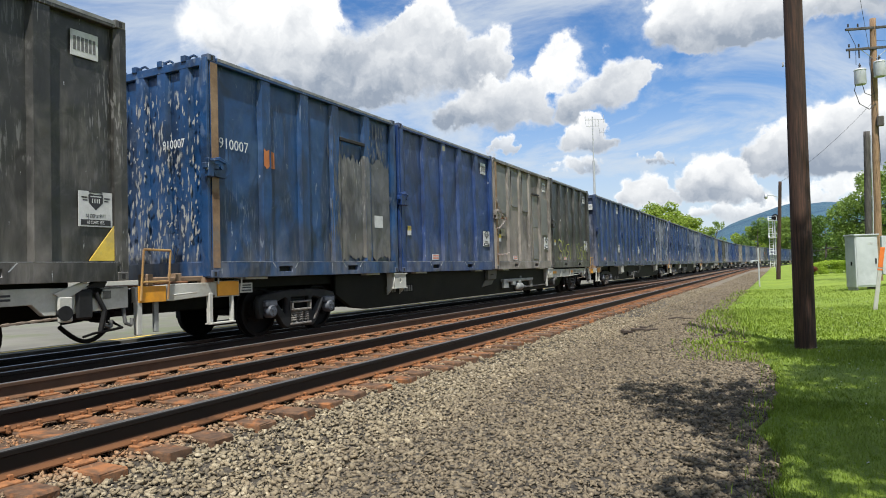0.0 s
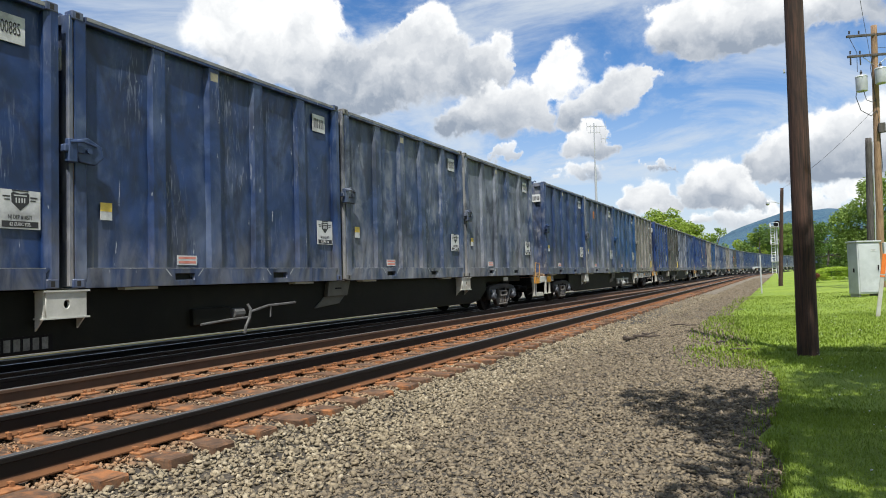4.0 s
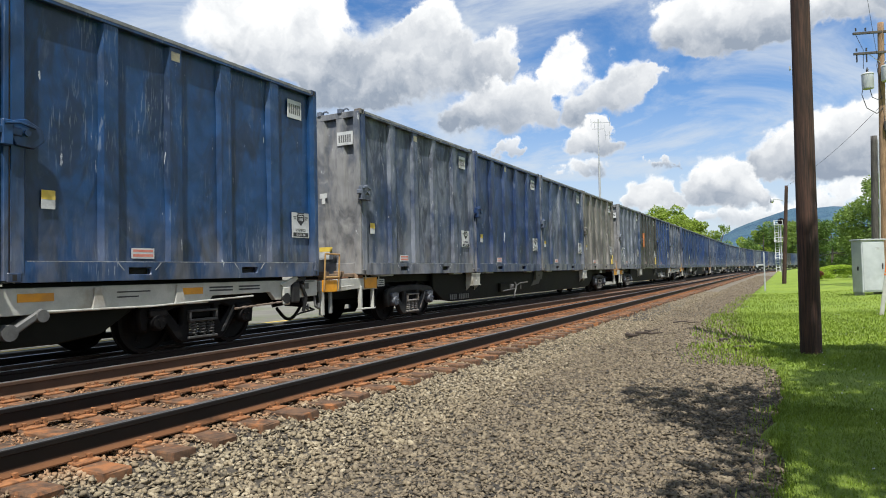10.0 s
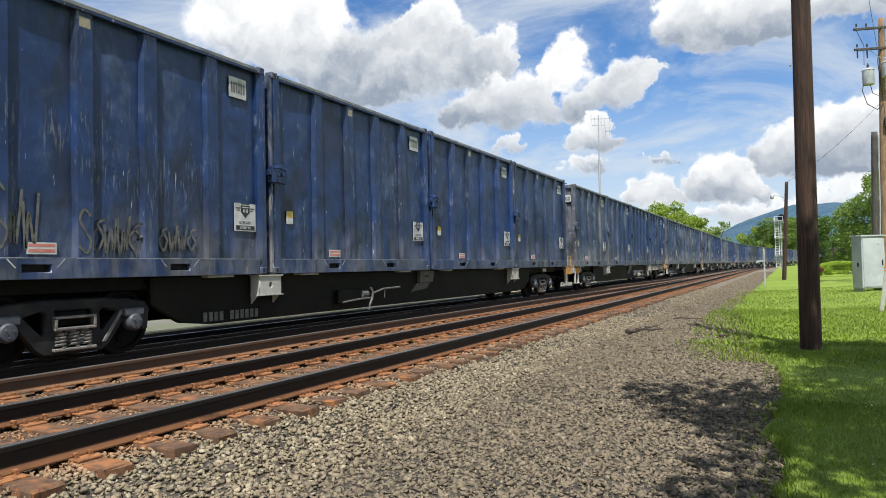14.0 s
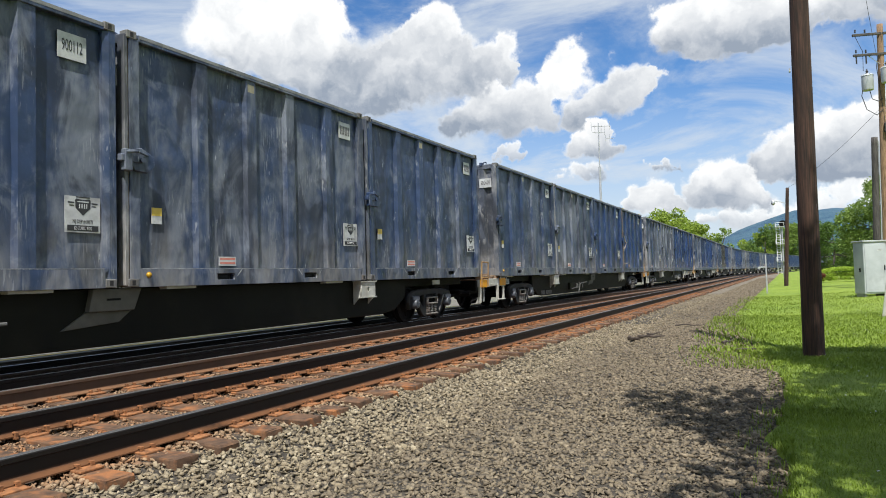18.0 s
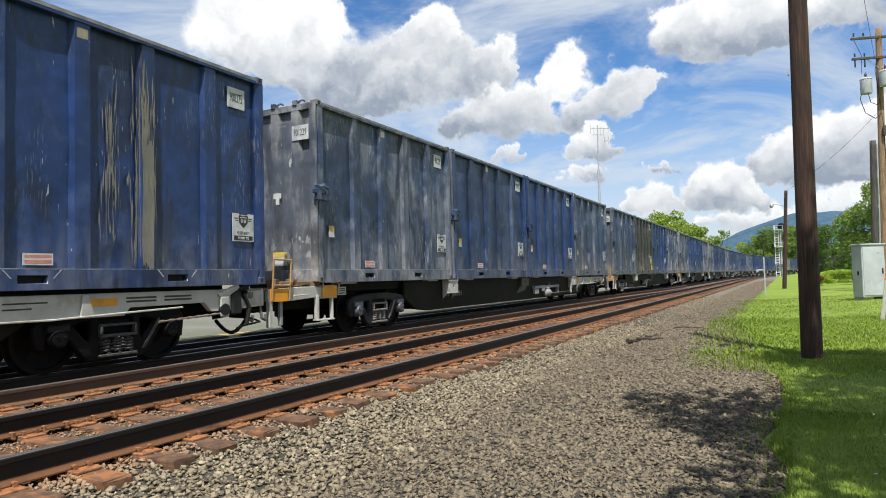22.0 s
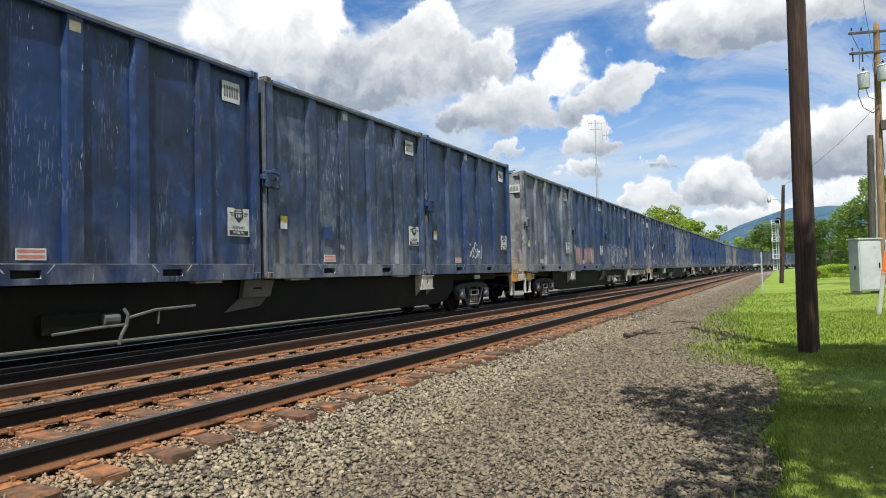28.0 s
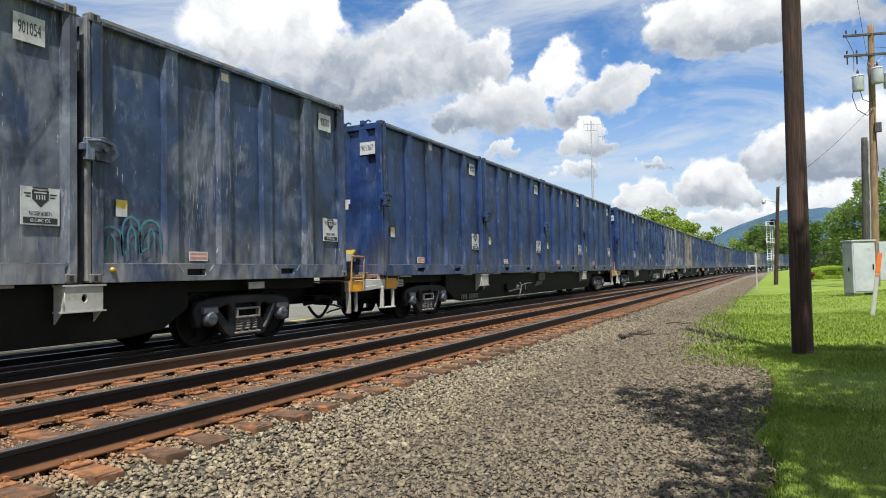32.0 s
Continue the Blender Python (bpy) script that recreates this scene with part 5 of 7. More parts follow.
def smear(box, y, z0, z1, wide, mat, label, seed, count=90):
    """Scraped or run paint: many narrow upright slivers, dense in the middle."""
    rng = random.Random(seed)
    f = Form()
    for _ in range(count):
        c = y + rng.gauss(0, wide * 0.34)
        w = wide * rng.uniform(0.02, 0.10)
        near = max(0.15, 1 - abs(c - y) / wide)
        mid = z0 + (z1 - z0) * min(0.97, max(0.03, rng.betavariate(1.6, 2.0)))
        half = (z1 - z0) * rng.uniform(0.02, 0.20) * near
        lo, hi = max(z0, mid - half), min(z1, mid + half)
        x, lean = side_x(c) + 0.002 * rng.random(), rng.uniform(-0.06, 0.06)
        a, b = f.bm.verts.new((x, c, lo)), f.bm.verts.new((x, c + lean * (hi - lo), hi))
        m = lo + (hi - lo) * rng.uniform(0.3, 0.7)
        p, q = f.bm.verts.new((x, c + w * 0.5, m)), f.bm.verts.new((x, c - w * 0.5, m + rng.uniform(-0.05, 0.05)))
        f.bm.faces.new((a, p, b, q))
    part("paint_streak", f.done("paint_streak", mat), box, label)["kind"] = "stuff"


def stroke(f, pts, width):
    """A sprayed line through (y, z) points, smoothed, laid on the side."""
    fine = []
    for i in range(len(pts) - 1):
        p0, p1, p2, p3 = (Vector(pts[min(len(pts) - 1, max(0, i + k))]) for k in (-1, 0, 1, 2))
        for j in range(6):
            u = j / 6
            fine.append(0.5 * ((2 * p1) + (p2 - p0) * u + (2 * p0 - 5 * p1 + 4 * p2 - p3) * u * u + (3 * p1 - p0 - 3 * p2 + p3) * u ** 3))
    fine.append(Vector(pts[-1]))
    rows = []
    for i, p in enumerate(fine):
        d = fine[min(i + 1, len(fine) - 1)] - fine[max(i - 1, 0)]
        if d.length < 1e-6:
            d = Vector((1, 0))
        s = Vector((-d.y, d.x)).normalized() * width * 0.5
        x = side_x(p.x) + 0.002
        rows.append((f.bm.verts.new((x, p.x - s.x, p.y - s.y)), f.bm.verts.new((x, p.x + s.x, p.y + s.y))))
    for a, b in zip(rows, rows[1:]):
        f.bm.faces.new((a[0], a[1], b[1], b[0]))


def scrawl(box, y0, z0, w, h, mat, seed, letters_n=5, width=0.035):
    """Sprayed tag: quick loops that spell nothing."""
    rng = random.Random(seed)
    f = Form()
    for k in range(letters_n):
        c, q = y0 + w * (k + 0.5) / letters_n, w / letters_n
        kind = rng.randrange(3)
        if kind == 0:      # hooked loop
            pts = [(c + q * 0.4, z0 + h * 0.85), (c - q * 0.1, z0 + h), (c - q * 0.45, z0 + h * 0.72), (c, z0 + h * 0.5), (c + q * 0.4, z0 + h * 0.28), (c, z0), (c - q * 0.5, z0 + h * 0.12)]
        elif kind == 1:    # ring with a tail
            pts = [(c, z0 + h * 0.62), (c - q * 0.45, z0 + h * 0.36), (c, z0 + h * 0.05), (c + q * 0.42, z0 + h * 0.36), (c, z0 + h * 0.66), (c + q * 0.5, z0 + h * 0.8)]
        else:              # upright zigzag
            pts = [(c - q * 0.4, z0 + h * 0.7), (c - q * 0.25, z0), (c, z0 + h * 0.55), (c + q * 0.2, z0 + h * 0.05), (c + q * 0.55, z0 + h * 0.9)]
        stroke(f, [(a + rng.uniform(-0.08, 0.08) * q, b + rng.uniform(-0.05, 0.05) * h) for a, b in pts], width)
    part("spray_tag", f.done("spray_tag", mat), box, "sprayed scrawl")


def bubble_tag(box, y0, z0, w, h, mat, seed, count):
    """Sprayed bubble shapes: tall arches drawn as double outlines, side by side and overlapping."""
    rng = random.Random(seed)
    f = Form()
    q = w / count
    for k in range(count):
        c, t = y0 + q * (k + 0.5) + rng.uniform(-0.1, 0.1) * q, h * rng.uniform(0.62, 1.0)
        a, b = q * rng.uniform(0.45, 0.85), z0 + rng.uniform(-0.05, 0.12)
        stroke(f, [(c - a, b), (c - a * 1.02, b + t * 0.45), (c - a * 0.75, b + t * 0.86), (c, b + t), (c + a * 0.72, b + t * 0.84), (c + a * 0.86, b + t * 0.45), (c + a * 0.95, b + 0.02)], 0.034)
        i = a * rng.uniform(0.25, 0.45)
        if rng.random() < 0.6:
            stroke(f, [(c - i, b + t * 0.15), (c - i, b + t * 0.55), (c, b + t * 0.74), (c + i, b + t * 0.55), (c + i, b + t * 0.12)], 0.028)
        else:
            stroke(f, [(c, b + t * 0.78), (c - i, b + t * 0.62), (c, b + t * 0.46), (c + i, b + t * 0.62), (c, b + t * 0.78)], 0.028)
        stroke(f, [(c - a, b), (c - a * 0.5, b + 0.06), (c - i, b + t * 0.15)], 0.028)
    part("spray_tag", f.done("spray_tag", mat), box, "white sprayed bubble shapes")


def corner_triangle(box):
    part("corner_triangle", Form().prism([(C_L - 0.55, 0.28), (C_L - 0.16, 0.28), (C_L - 0.16, 0.78)], 0, CW - 0.085, CW - 0.071).done("corner_triangle", M_YELLOW), box, "worn yellow corner triangle")


def chain(box, a, b, sag):
    f = Form()
    k = 16
    pts = [Vector(a).lerp(Vector(b), i / k) - Vector((0, 0, sag * 4 * (i / k) * (1 - i / k))) for i in range(k + 1)]
    for i, (p, q) in enumerate(zip(pts, pts[1:])):
        d = (q - p).normalized()
        s = Vector((1, 0, 0)) if i % 2 else d.cross(Vector((1, 0, 0)))
        f.tube([p - d * 0.01 + s * 0.022, q + d * 0.01 + s * 0.022, q + d * 0.01 - s * 0.022, p - d * 0.01 - s * 0.022, p - d * 0.01 + s * 0.022], 0.009, 5)
    part("chain", f.done("chain", M_CHAIN), box, "rusty hanging chain")


def build_markings():
    # the oldest box carries its number in white paint, with no panels
    old = BOXES[-5, 1]
    for o in [o for o in old.children if o.name.startswith(("number_plate_panel", "permit_sign", "sticker"))]:
        for k in (*o.children_recursive, o):
            bpy.data.objects.remove(k)
    part("lettering", placed(letters("910007", 0.26, M_GRAFFITI, narrow=0.9), Matrix.Translation((CW - 0.065, 0.62, 2.26)) @ SIDE), old, "white painted number")
    part("lettering", placed(letters("910007", 0.22, M_GRAFFITI, narrow=0.8), Matrix.Translation((0.45, -0.020, 2.26)) @ ENDWAYS), old, "white painted number")
    for key, box in BOXES.items():
        if key[0] <= 15:
            number_on(box, NUMBERS.get(key, ""))
    for key in ((-6, 4), (-2, 4), (-1, 2), (0, 3), (1, 4), (2, 2), (9, 2)):
        corner_triangle(BOXES[key])
    plate_grey = container_paint("bare_grey_plate_paint", (0.085, 0.085, 0.086), (0.16, 0.155, 0.145), 0.55, rust=0.3)
    patch(old, 1.32, 1.66, 1.98, 2.30, M_PATCH_ORANGE, "orange primer patch", 2)
    patch(old, 3.72, 5.72, 0.30, 2.55, plate_grey, "grey bare area of rubbed-off paint", 3, 0.12)
    smear(old, 3.65, 0.35, 3.0, 0.55, plate_grey, "grey rubbed streaks", 31, 120)
    smear(old, 5.2, 2.2, 3.5, 0.7, plate_grey, "grey rubbed streaks", 32, 88)
    part("hatch_bar", Form().box(CW - 0.08, CW - 0.01, 3.70, 4.62, 2.86, 2.93, 0.008).done("hatch_bar", M_POCKET), old, "dark slot above the welded hatch")
    part("notice", Form().box(CW - 0.09, CW - 0.075, 5.05, 5.40, 1.05, 1.33).done("notice", M_SIGN), old, "white notice")
    f = Form()
    rng = random.Random(34)
    for _ in range(420):
        x, z, w, h = rng.uniform(-0.95, 1.04), 0.3 + 2.9 * rng.random() ** 1.3, rng.uniform(0.006, 0.04), rng.uniform(0.02, 0.22)
        k = -0.0175 - 0.002 * rng.random()
        f.bm.faces.new([f.bm.verts.new(q) for q in ((x, k, z - h * 0.5), (x + w, k, z + rng.uniform(-0.2, 0.2) * h), (x + w * 0.4, k, z + h * 0.5), (x - w * 0.5, k, z))])
    part("paint_flake", f.done("paint_flake", M_PATCH_DUST), old, "pale spots where paint has flaked off")["kind"] = "stuff"
    pale = BOXES[-5, 3]
    for y0, y1, z0, z1 in ((1.75, 2.33, 2.2, 3.45), (2.85, 3.40, 2.1, 3.4), (3.92, 4.52, 0.35, 1.55), (3.92, 4.52, 1.57, 2.75), (4.98, 5.70, 1.3, 2.75), (0.36, 1.18, 1.9, 3.45)):
        part("welded_plate", Form().box(CW - 0.095, CW - 0.072, y0, y1, z0, z1, 0.004).done("welded_plate", M_PLATE_SHEET), pale, "grey welded repair plate")
    part("hatch_bar", Form().box(CW - 0.08, CW - 0.01, 3.86, 4.58, 2.80, 2.86, 0.008).done("hatch_bar", M_POCKET), pale, "dark slot above a repair plate")
    part("notice", Form().box(CW - 0.085, CW - 0.07, 0.62, 1.00, 1.12, 1.36).done("notice", M_OLD_LABEL), pale, "torn pale notice")
    scrawl(BOXES[-5, 4], 0.9, 0.35, 2.0, 0.85, M_GRAFFITI_GREEN, 3, 4)
    scrawl(BOXES[-5, 4], 3.6, 0.35, 1.9, 0.75, M_GRAFFITI_GREEN, 4, 5)
    dark = BOXES[-1, 2]
    for y0, y1, z0, z1 in ((1.72, 2.32, 0.35, 1.65), (2.90, 3.36, 0.35, 1.65), (3.75, 4.25, 0.35, 1.6)):
        part("welded_plate", Form().box(CW - 0.095, CW - 0.072, y0, y1, z0, z1, 0.004).done("welded_plate", PAINTS["k"]), dark, "dark welded repair plate")
    smear(dark, 1.35, 1.0, 1.9, 0.2, M_PATCH_ORANGE, "rust-red smear", 61, 32)
    patch(BOXES[-2, 2], 1.5, 2.0, 2.75, 3.1, M_PATCH_ORANGE, "orange primer patch", 6)
    patch(BOXES[0, 2], 5.30, 5.58, 1.05, 3.0, M_PATCH_ORANGE, "orange primer strip", 7)
    patch(BOXES[2, 2], 1.05, 1.62, 1.4, 2.35, M_PATCH_ORANGE, "orange primer patch", 8)
    scrawl(BOXES[2, 1], 0.42, 0.42, 0.95, 0.80, M_GRAFFITI, 5, 3, 0.05)
    scrawl(BOXES[2, 1], 2.9, 0.42, 1.1, 0.60, M_GRAFFITI, 6, 5)
    patch(BOXES[6, 4], 3.68, 3.96, 2.75, 3.3, M_PATCH_ORANGE, "rust-red patch", 9)
    patch(BOXES[6, 4], 0.55, 0.85, 1.22, 1.48, M_SIGN, "torn white notice", 19)
    patch(BOXES[7, 4], 3.44, 3.62, 0.28, 2.1, M_PATCH_CREAM, "cream bared rib", 27, 0.10)
    smear(BOXES[7, 4], 3.48, 0.27, 3.4, 0.36, M_PATCH_CREAM, "cream scraped streak", 10, 150)
    smear(BOXES[7, 4], 2.95, 0.5, 3.2, 0.26, M_PATCH_CREAM, "cream scraped streak", 11, 64)
    smear(BOXES[2, 3], 0.95, 0.4, 3.3, 0.32, M_PATCH_CREAM, "cream scraped streak", 17, 136)
    smear(BOXES[9, 1], 1.38, 0.4, 3.3, 0.20, M_PATCH_CREAM, "cream scraped streak", 18, 80)
    smear(BOXES[9, 1], 1.95, 0.4, 3.2, 0.40, M_PATCH_DUST, "pale scraped lines", 20, 160)
    smear(BOXES[9, 1], 3.2, 0.4, 3.0, 0.40, M_PATCH_DUST, "pale scraped lines", 24, 144)
    smear(BOXES[12, 3], 1.30, 1.3, 3.4, 0.26, M_PATCH_CREAM, "cream scraped streak", 25, 96)
    scrawl(BOXES[3, 1], 0.9, 0.40, 1.0, 0.75, M_DIM, 21, 5)
    scrawl(BOXES[3, 1], 2.4, 0.35, 1.0, 0.55, M_DIM, 22, 5)
    scrawl(BOXES[3, 1], 3.7, 0.38, 0.7, 0.45, M_DIM, 23, 4)
    bubble_tag(BOXES[12, 3], 0.55, 0.34, 2.5, 1.05, M_GRAFFITI, 12, 6)
    bubble_tag(BOXES[12, 3], 3.15, 0.34, 1.5, 0.95, M_GRAFFITI, 13, 4)
    pink = grainy("faded_pink_spray", (0.20, 0.135, 0.125), (0.33, 0.23, 0.205), 4.0, 0.75, stains=(0.07, 0.075, 0.10, 0.75))
    patch(BOXES[12, 2], 0.55, 1.52, 0.34, 1.04, pink, "faded pink sprayed letter", 12, 0.07)
    patch(BOXES[12, 2], 2.02, 3.75, 0.36, 1.06, pink, "faded pink sprayed letter", 13, 0.07)
    bubble_tag(BOXES[13, 4], 0.25, 0.30, 0.95, 0.62, M_GRAFFITI_TEAL, 31, 3)
    scrawl(BOXES[11, 4], 2.6, 0.45, 0.9, 0.45, M_GRAFFITI, 14, 4)
    patch(BOXES[11, 3], 1.75, 2.05, 0.75, 1.05, M_PATCH_BLUE, "round blue touch-up", 15)
    patch(BOXES[13, 1], 4.15, 4.45, 2.8, 3.1, M_PATCH_ORANGE, "rust-red patch", 16)
    patch(BOXES[12, 4], 3.72, 3.98, 2.7, 3.25, M_PATCH_ORANGE, "rust-red patch", 26)
    # bare rusted leading posts
    for key in ((-5, 1), (-5, 3), (0, 2), (6, 4), (12, 4)):
        part("rusted_post", Form().box(CW - 0.02, CW + 0.004, 0.046, 0.20, 0.16, C_H - 0.12).done("rusted_post", M_BARE_POST), BOXES[key], "bare rusted corner post")
    # amber lamps low on the leading post, yellow cover straps on the roof's edge
    for key in ((5, 3), (9, 1), (12, 3), (12, 4), (2, 3), (13, 4), (13, 3), (6, 1), (10, 1)):
        part("amber_lamp", Form().lathe([(0.042, 0.0), (0.042, 0.02), (0.028, 0.040), (0.008, 0.046)], Matrix.Translation((CW - 0.01, 0.34, 0.17)) @ Matrix.Rotation(math.pi / 2, 4, "Y"), 12).done("amber_lamp", M_AMBER, True), BOXES[key], "small amber corner lamp")
    for key in ((-1, 1), (-1, 2), (6, 4), (12, 2)):
        for y0, y1 in ((0.24, 0.80), (5.2, 5.6)):
            part("cover_strap", Form().box(CW - 0.14, CW - 0.02, y0, y1, C_H - 0.010, C_H + 0.030, 0.006).done("cover_strap", M_YELLOW), BOXES[key], "yellow cover strap")
    for key in ((-5, 3), (0, 2), (6, 4), (13, 1)):
        b = BOXES[key]
        chain(b, (CW + 0.05, -0.02, 2.35), (CW + 0.05, 0.75, 1.70), 0.12)
        chain(b, (CW + 0.05, 0.0, 1.35), (CW + 0.05, 0.75, 1.72), 0.10)
        chain(b, (CW + 0.05, 0.0, 0.50), (CW + 0.05, 1.0, 0.55), 0.04)
        part("tie_bar", Form().box(CW + 0.0, CW + 0.04, -0.02, 0.95, 1.68, 1.76, 0.008).done("tie_bar", M_RUST if key[0] else b.children[0].data.materials[0]), b, "welded steel tie bar")


build_markings()


# Small gains and losses of the train along the way: seconds, metres behind the even run.
DRIFT = [(0, 0.20), (1, 0.33), (2, 0.37), (3, 0.17), (6, 0.0), (7, -0.13), (8, 0.25), (9, 0.27), (10, 0.12), (11, 0.13), (12, 0.18), (13, 0.2), (14, 0.15), (17, 0.17), (18, 0.14), (19, 0.13), (20, 0.18),
         (21, 0.0), (22, 0.1), (23, 0.1), (24, 0.4), (25, 0.4), (28, 0.37), (29, 0.22), (30, 0.2), (31, 0.35), (32, 0.15)]


def run(t):
    """Metres the train has gone since 9 s; it gains speed a little on the way."""
    k = (t - 16.0) / 16.0
    lag = float(np.interp(t, [d[0] for d in DRIFT], [d[1] for d in DRIFT]))
    return SPEED * (t - 9.0) - (0.131 - 0.251 * k - 0.943 * k * k + 0.496 * k ** 3) - lag


def train_pose(back, mid, n, t, z=0.0):
    """Where a piece of the train is at t seconds: its own middle lies on the track, its length along the track's heading."""
    y = HEAD_AT_9 + PITCH * n + back - run(t)
    p, a = on_line(y + mid)
    turn = Matrix.Rotation(-a, 4, "Z")
    return Matrix.Translation((p.x, p.y, z)) @ turn @ Matrix.Translation((0, -mid, 0))


def motions():
    for ob, back, mid, n in TRAIN:
        z = FLOOR_Z if ob.name.startswith("container") and not ob.name.startswith("container_car") else 0.0
        walk(ob, [(float(t), train_pose(back, mid, n, t, z)) for t in range(33)])
        if z:
            continue
        # the wheels turn while the car is close enough to see them
        for bogie in [o for o in ob.children if o.name.startswith("bogie")]:
            ahead = HEAD_AT_9 + PITCH * n + bogie.location.y
            ticks = [k / FPS for k in range(32 * FPS + 1) if -3.0 < ahead - run(k / FPS) < 42.0]
            if not ticks:
                continue
            for w in [o for o in bogie.children if o.name.startswith("wheelset")]:
                at = w.location.copy()
                rows = [(t, Matrix.Translation(at) @ Matrix.Rotation((run(t) - run(ticks[0])) / 0.457, 4, "X")) for t in ticks]
                if ticks[0] > 0:
                    rows.insert(0, (0.0, rows[0][1]))
                if ticks[-1] < 32:
                    rows.append((32.0, rows[-1][1]))
                walk(w, rows)

# ---- loose stone and grass ----
def scatter_mesh(name, protos, centres, sizes, turns, mat, squash=None):
    """Many small solids in one mesh. protos: list of (verts, triangles)."""
    vs, fs, base = [], [], 0
    pick = np.random.RandomState(5).randint(0, len(protos), len(centres))
    for i, (pv, pf) in enumerate(protos):
        idx = np.nonzero(pick == i)[0]
        if not len(idx):
            continue
        a = turns[idx]
        ca, sa = np.cos(a), np.sin(a)
        v = pv[None] * sizes[idx][:, None, None]
        x = v[..., 0] * ca[:, None] - v[..., 1] * sa[:, None]
        y = v[..., 0] * sa[:, None] + v[..., 1] * ca[:, None]
        v = np.stack([x, y, v[..., 2]], -1) + centres[idx][:, None]
        f = pf[None] + (base + np.arange(len(idx)) * len(pv))[:, None, None]
        vs.append(v.reshape(-1, 3)), fs.append(f.reshape(-1, 3))
        base += len(idx) * len(pv)
    v, f = np.concatenate(vs), np.concatenate(fs)
    me = bpy.data.meshes.new(name)
    me.vertices.add(len(v)), me.loops.add(len(f) * 3), me.polygons.add(len(f))
    me.vertices.foreach_set("co", v.astype(np.float32).ravel())
    me.loops.foreach_set("vertex_index", f.astype(np.int32).ravel())
    me.polygons.foreach_set("loop_start", np.arange(0, len(f) * 3, 3, dtype=np.int32))
    me.update(calc_edges=True)
    me.materials.append(mat)
    return me


def rock_protos(count, seed, flat=0.75, lean=0.5):
    out = []
    for i in range(count):
        rng = np.random.RandomState(seed + i)
        bm = bmesh.new()
        if i % 3:
            bmesh.ops.create_cube(bm, size=0.72)
            bmesh.ops.triangulate(bm, faces=bm.faces[:])
        else:
            bmesh.ops.create_icosphere(bm, subdivisions=1, radius=0.5)
        bm.verts.index_update()
        v = np.array([q.co[:] for q in bm.verts])
        f = np.array([[q.index for q in face.verts] for face in bm.faces])
        bm.free()
        v += rng.uniform(-0.13, 0.13, v.shape) if i % 3 else 0.0
        # cut by a few random planes so that it has facets, then stretch
        for _ in range(7):
            d = rng.normal(size=3)
            d /= np.linalg.norm(d)
            over = np.maximum(v @ d - rng.uniform(0.10, 0.32), 0)
            v -= over[:, None] * d
        v *= np.array([rng.uniform(0.95, 1.35), rng.uniform(0.8, 1.15), rng.uniform(0.55, 1.0) * flat])
        tilt = Euler(rng.uniform(-lean, lean, 3)).to_matrix()
        v = v @ np.array(tilt)
        out.append((v, f))
    return out


def stone_look(tones):
    def build(n, bsdf):
        g = n.add("ShaderNodeNewGeometry")
        v, r = g.outputs["Position"], g.outputs["Random Per Island"]
        ramp = n.tree.nodes.new("ShaderNodeValToRGB")
        n.plug(ramp.inputs[0], r)
        for i, (p, c) in enumerate(tones):
            e = ramp.color_ramp.elements[i] if i < 2 else ramp.color_ramp.elements.new(p)
            e.position, e.color = p, (*c, 1)
        fine = n.noise(v, 120.0, 4.0, 0.7)
        col = n.mix(n.ramp(fine, 0.35, 0.75, 0.0, 0.5), ramp.outputs[0], (0.07, 0.066, 0.06))
        x = n.add("ShaderNodeSeparateXYZ", {0: v}).outputs[0]
        rusty = n.math("MULTIPLY", n.ramp(x, -4.15, -4.6), n.ramp(n.noise(v, 3.0, 4.0, 0.6), 0.35, 0.7, 0.35, 0.9))
        col = n.mix(rusty, col, (0.30, 0.135, 0.055))
        n.plug(bsdf.inputs["Base Color"], col)
        bump(n, bsdf, fine, 0.4, 0.004)
    return build


M_BALLAST = material("broken_ballast_stone", stone_look([(0.000, (0.106, 0.085, 0.056)), (1.000, (0.424, 0.357, 0.249)), (0.250, (0.214, 0.169, 0.105)), (0.500, (0.283, 0.231, 0.147)), (0.750, (0.240, 0.188, 0.117)), (0.930, (0.359, 0.299, 0.198))]), 0.9)
M_CHIPS = material("grey_gravel_chips", stone_look([(0.000, (0.090, 0.069, 0.044)), (1.000, (0.291, 0.230, 0.149)), (0.150, (0.142, 0.110, 0.071)), (0.600, (0.184, 0.144, 0.092)), (0.930, (0.214, 0.171, 0.110))]), 0.92)


def coarse_edge(y):
    """Where the coarse ballast thins out into the finer walk."""
    return -3.0 + 0.25 * noise.noise((y * 0.5, 1.7, 2.0)) - 0.25 * min(1.0, max(0.0, (y - 5) / 6))


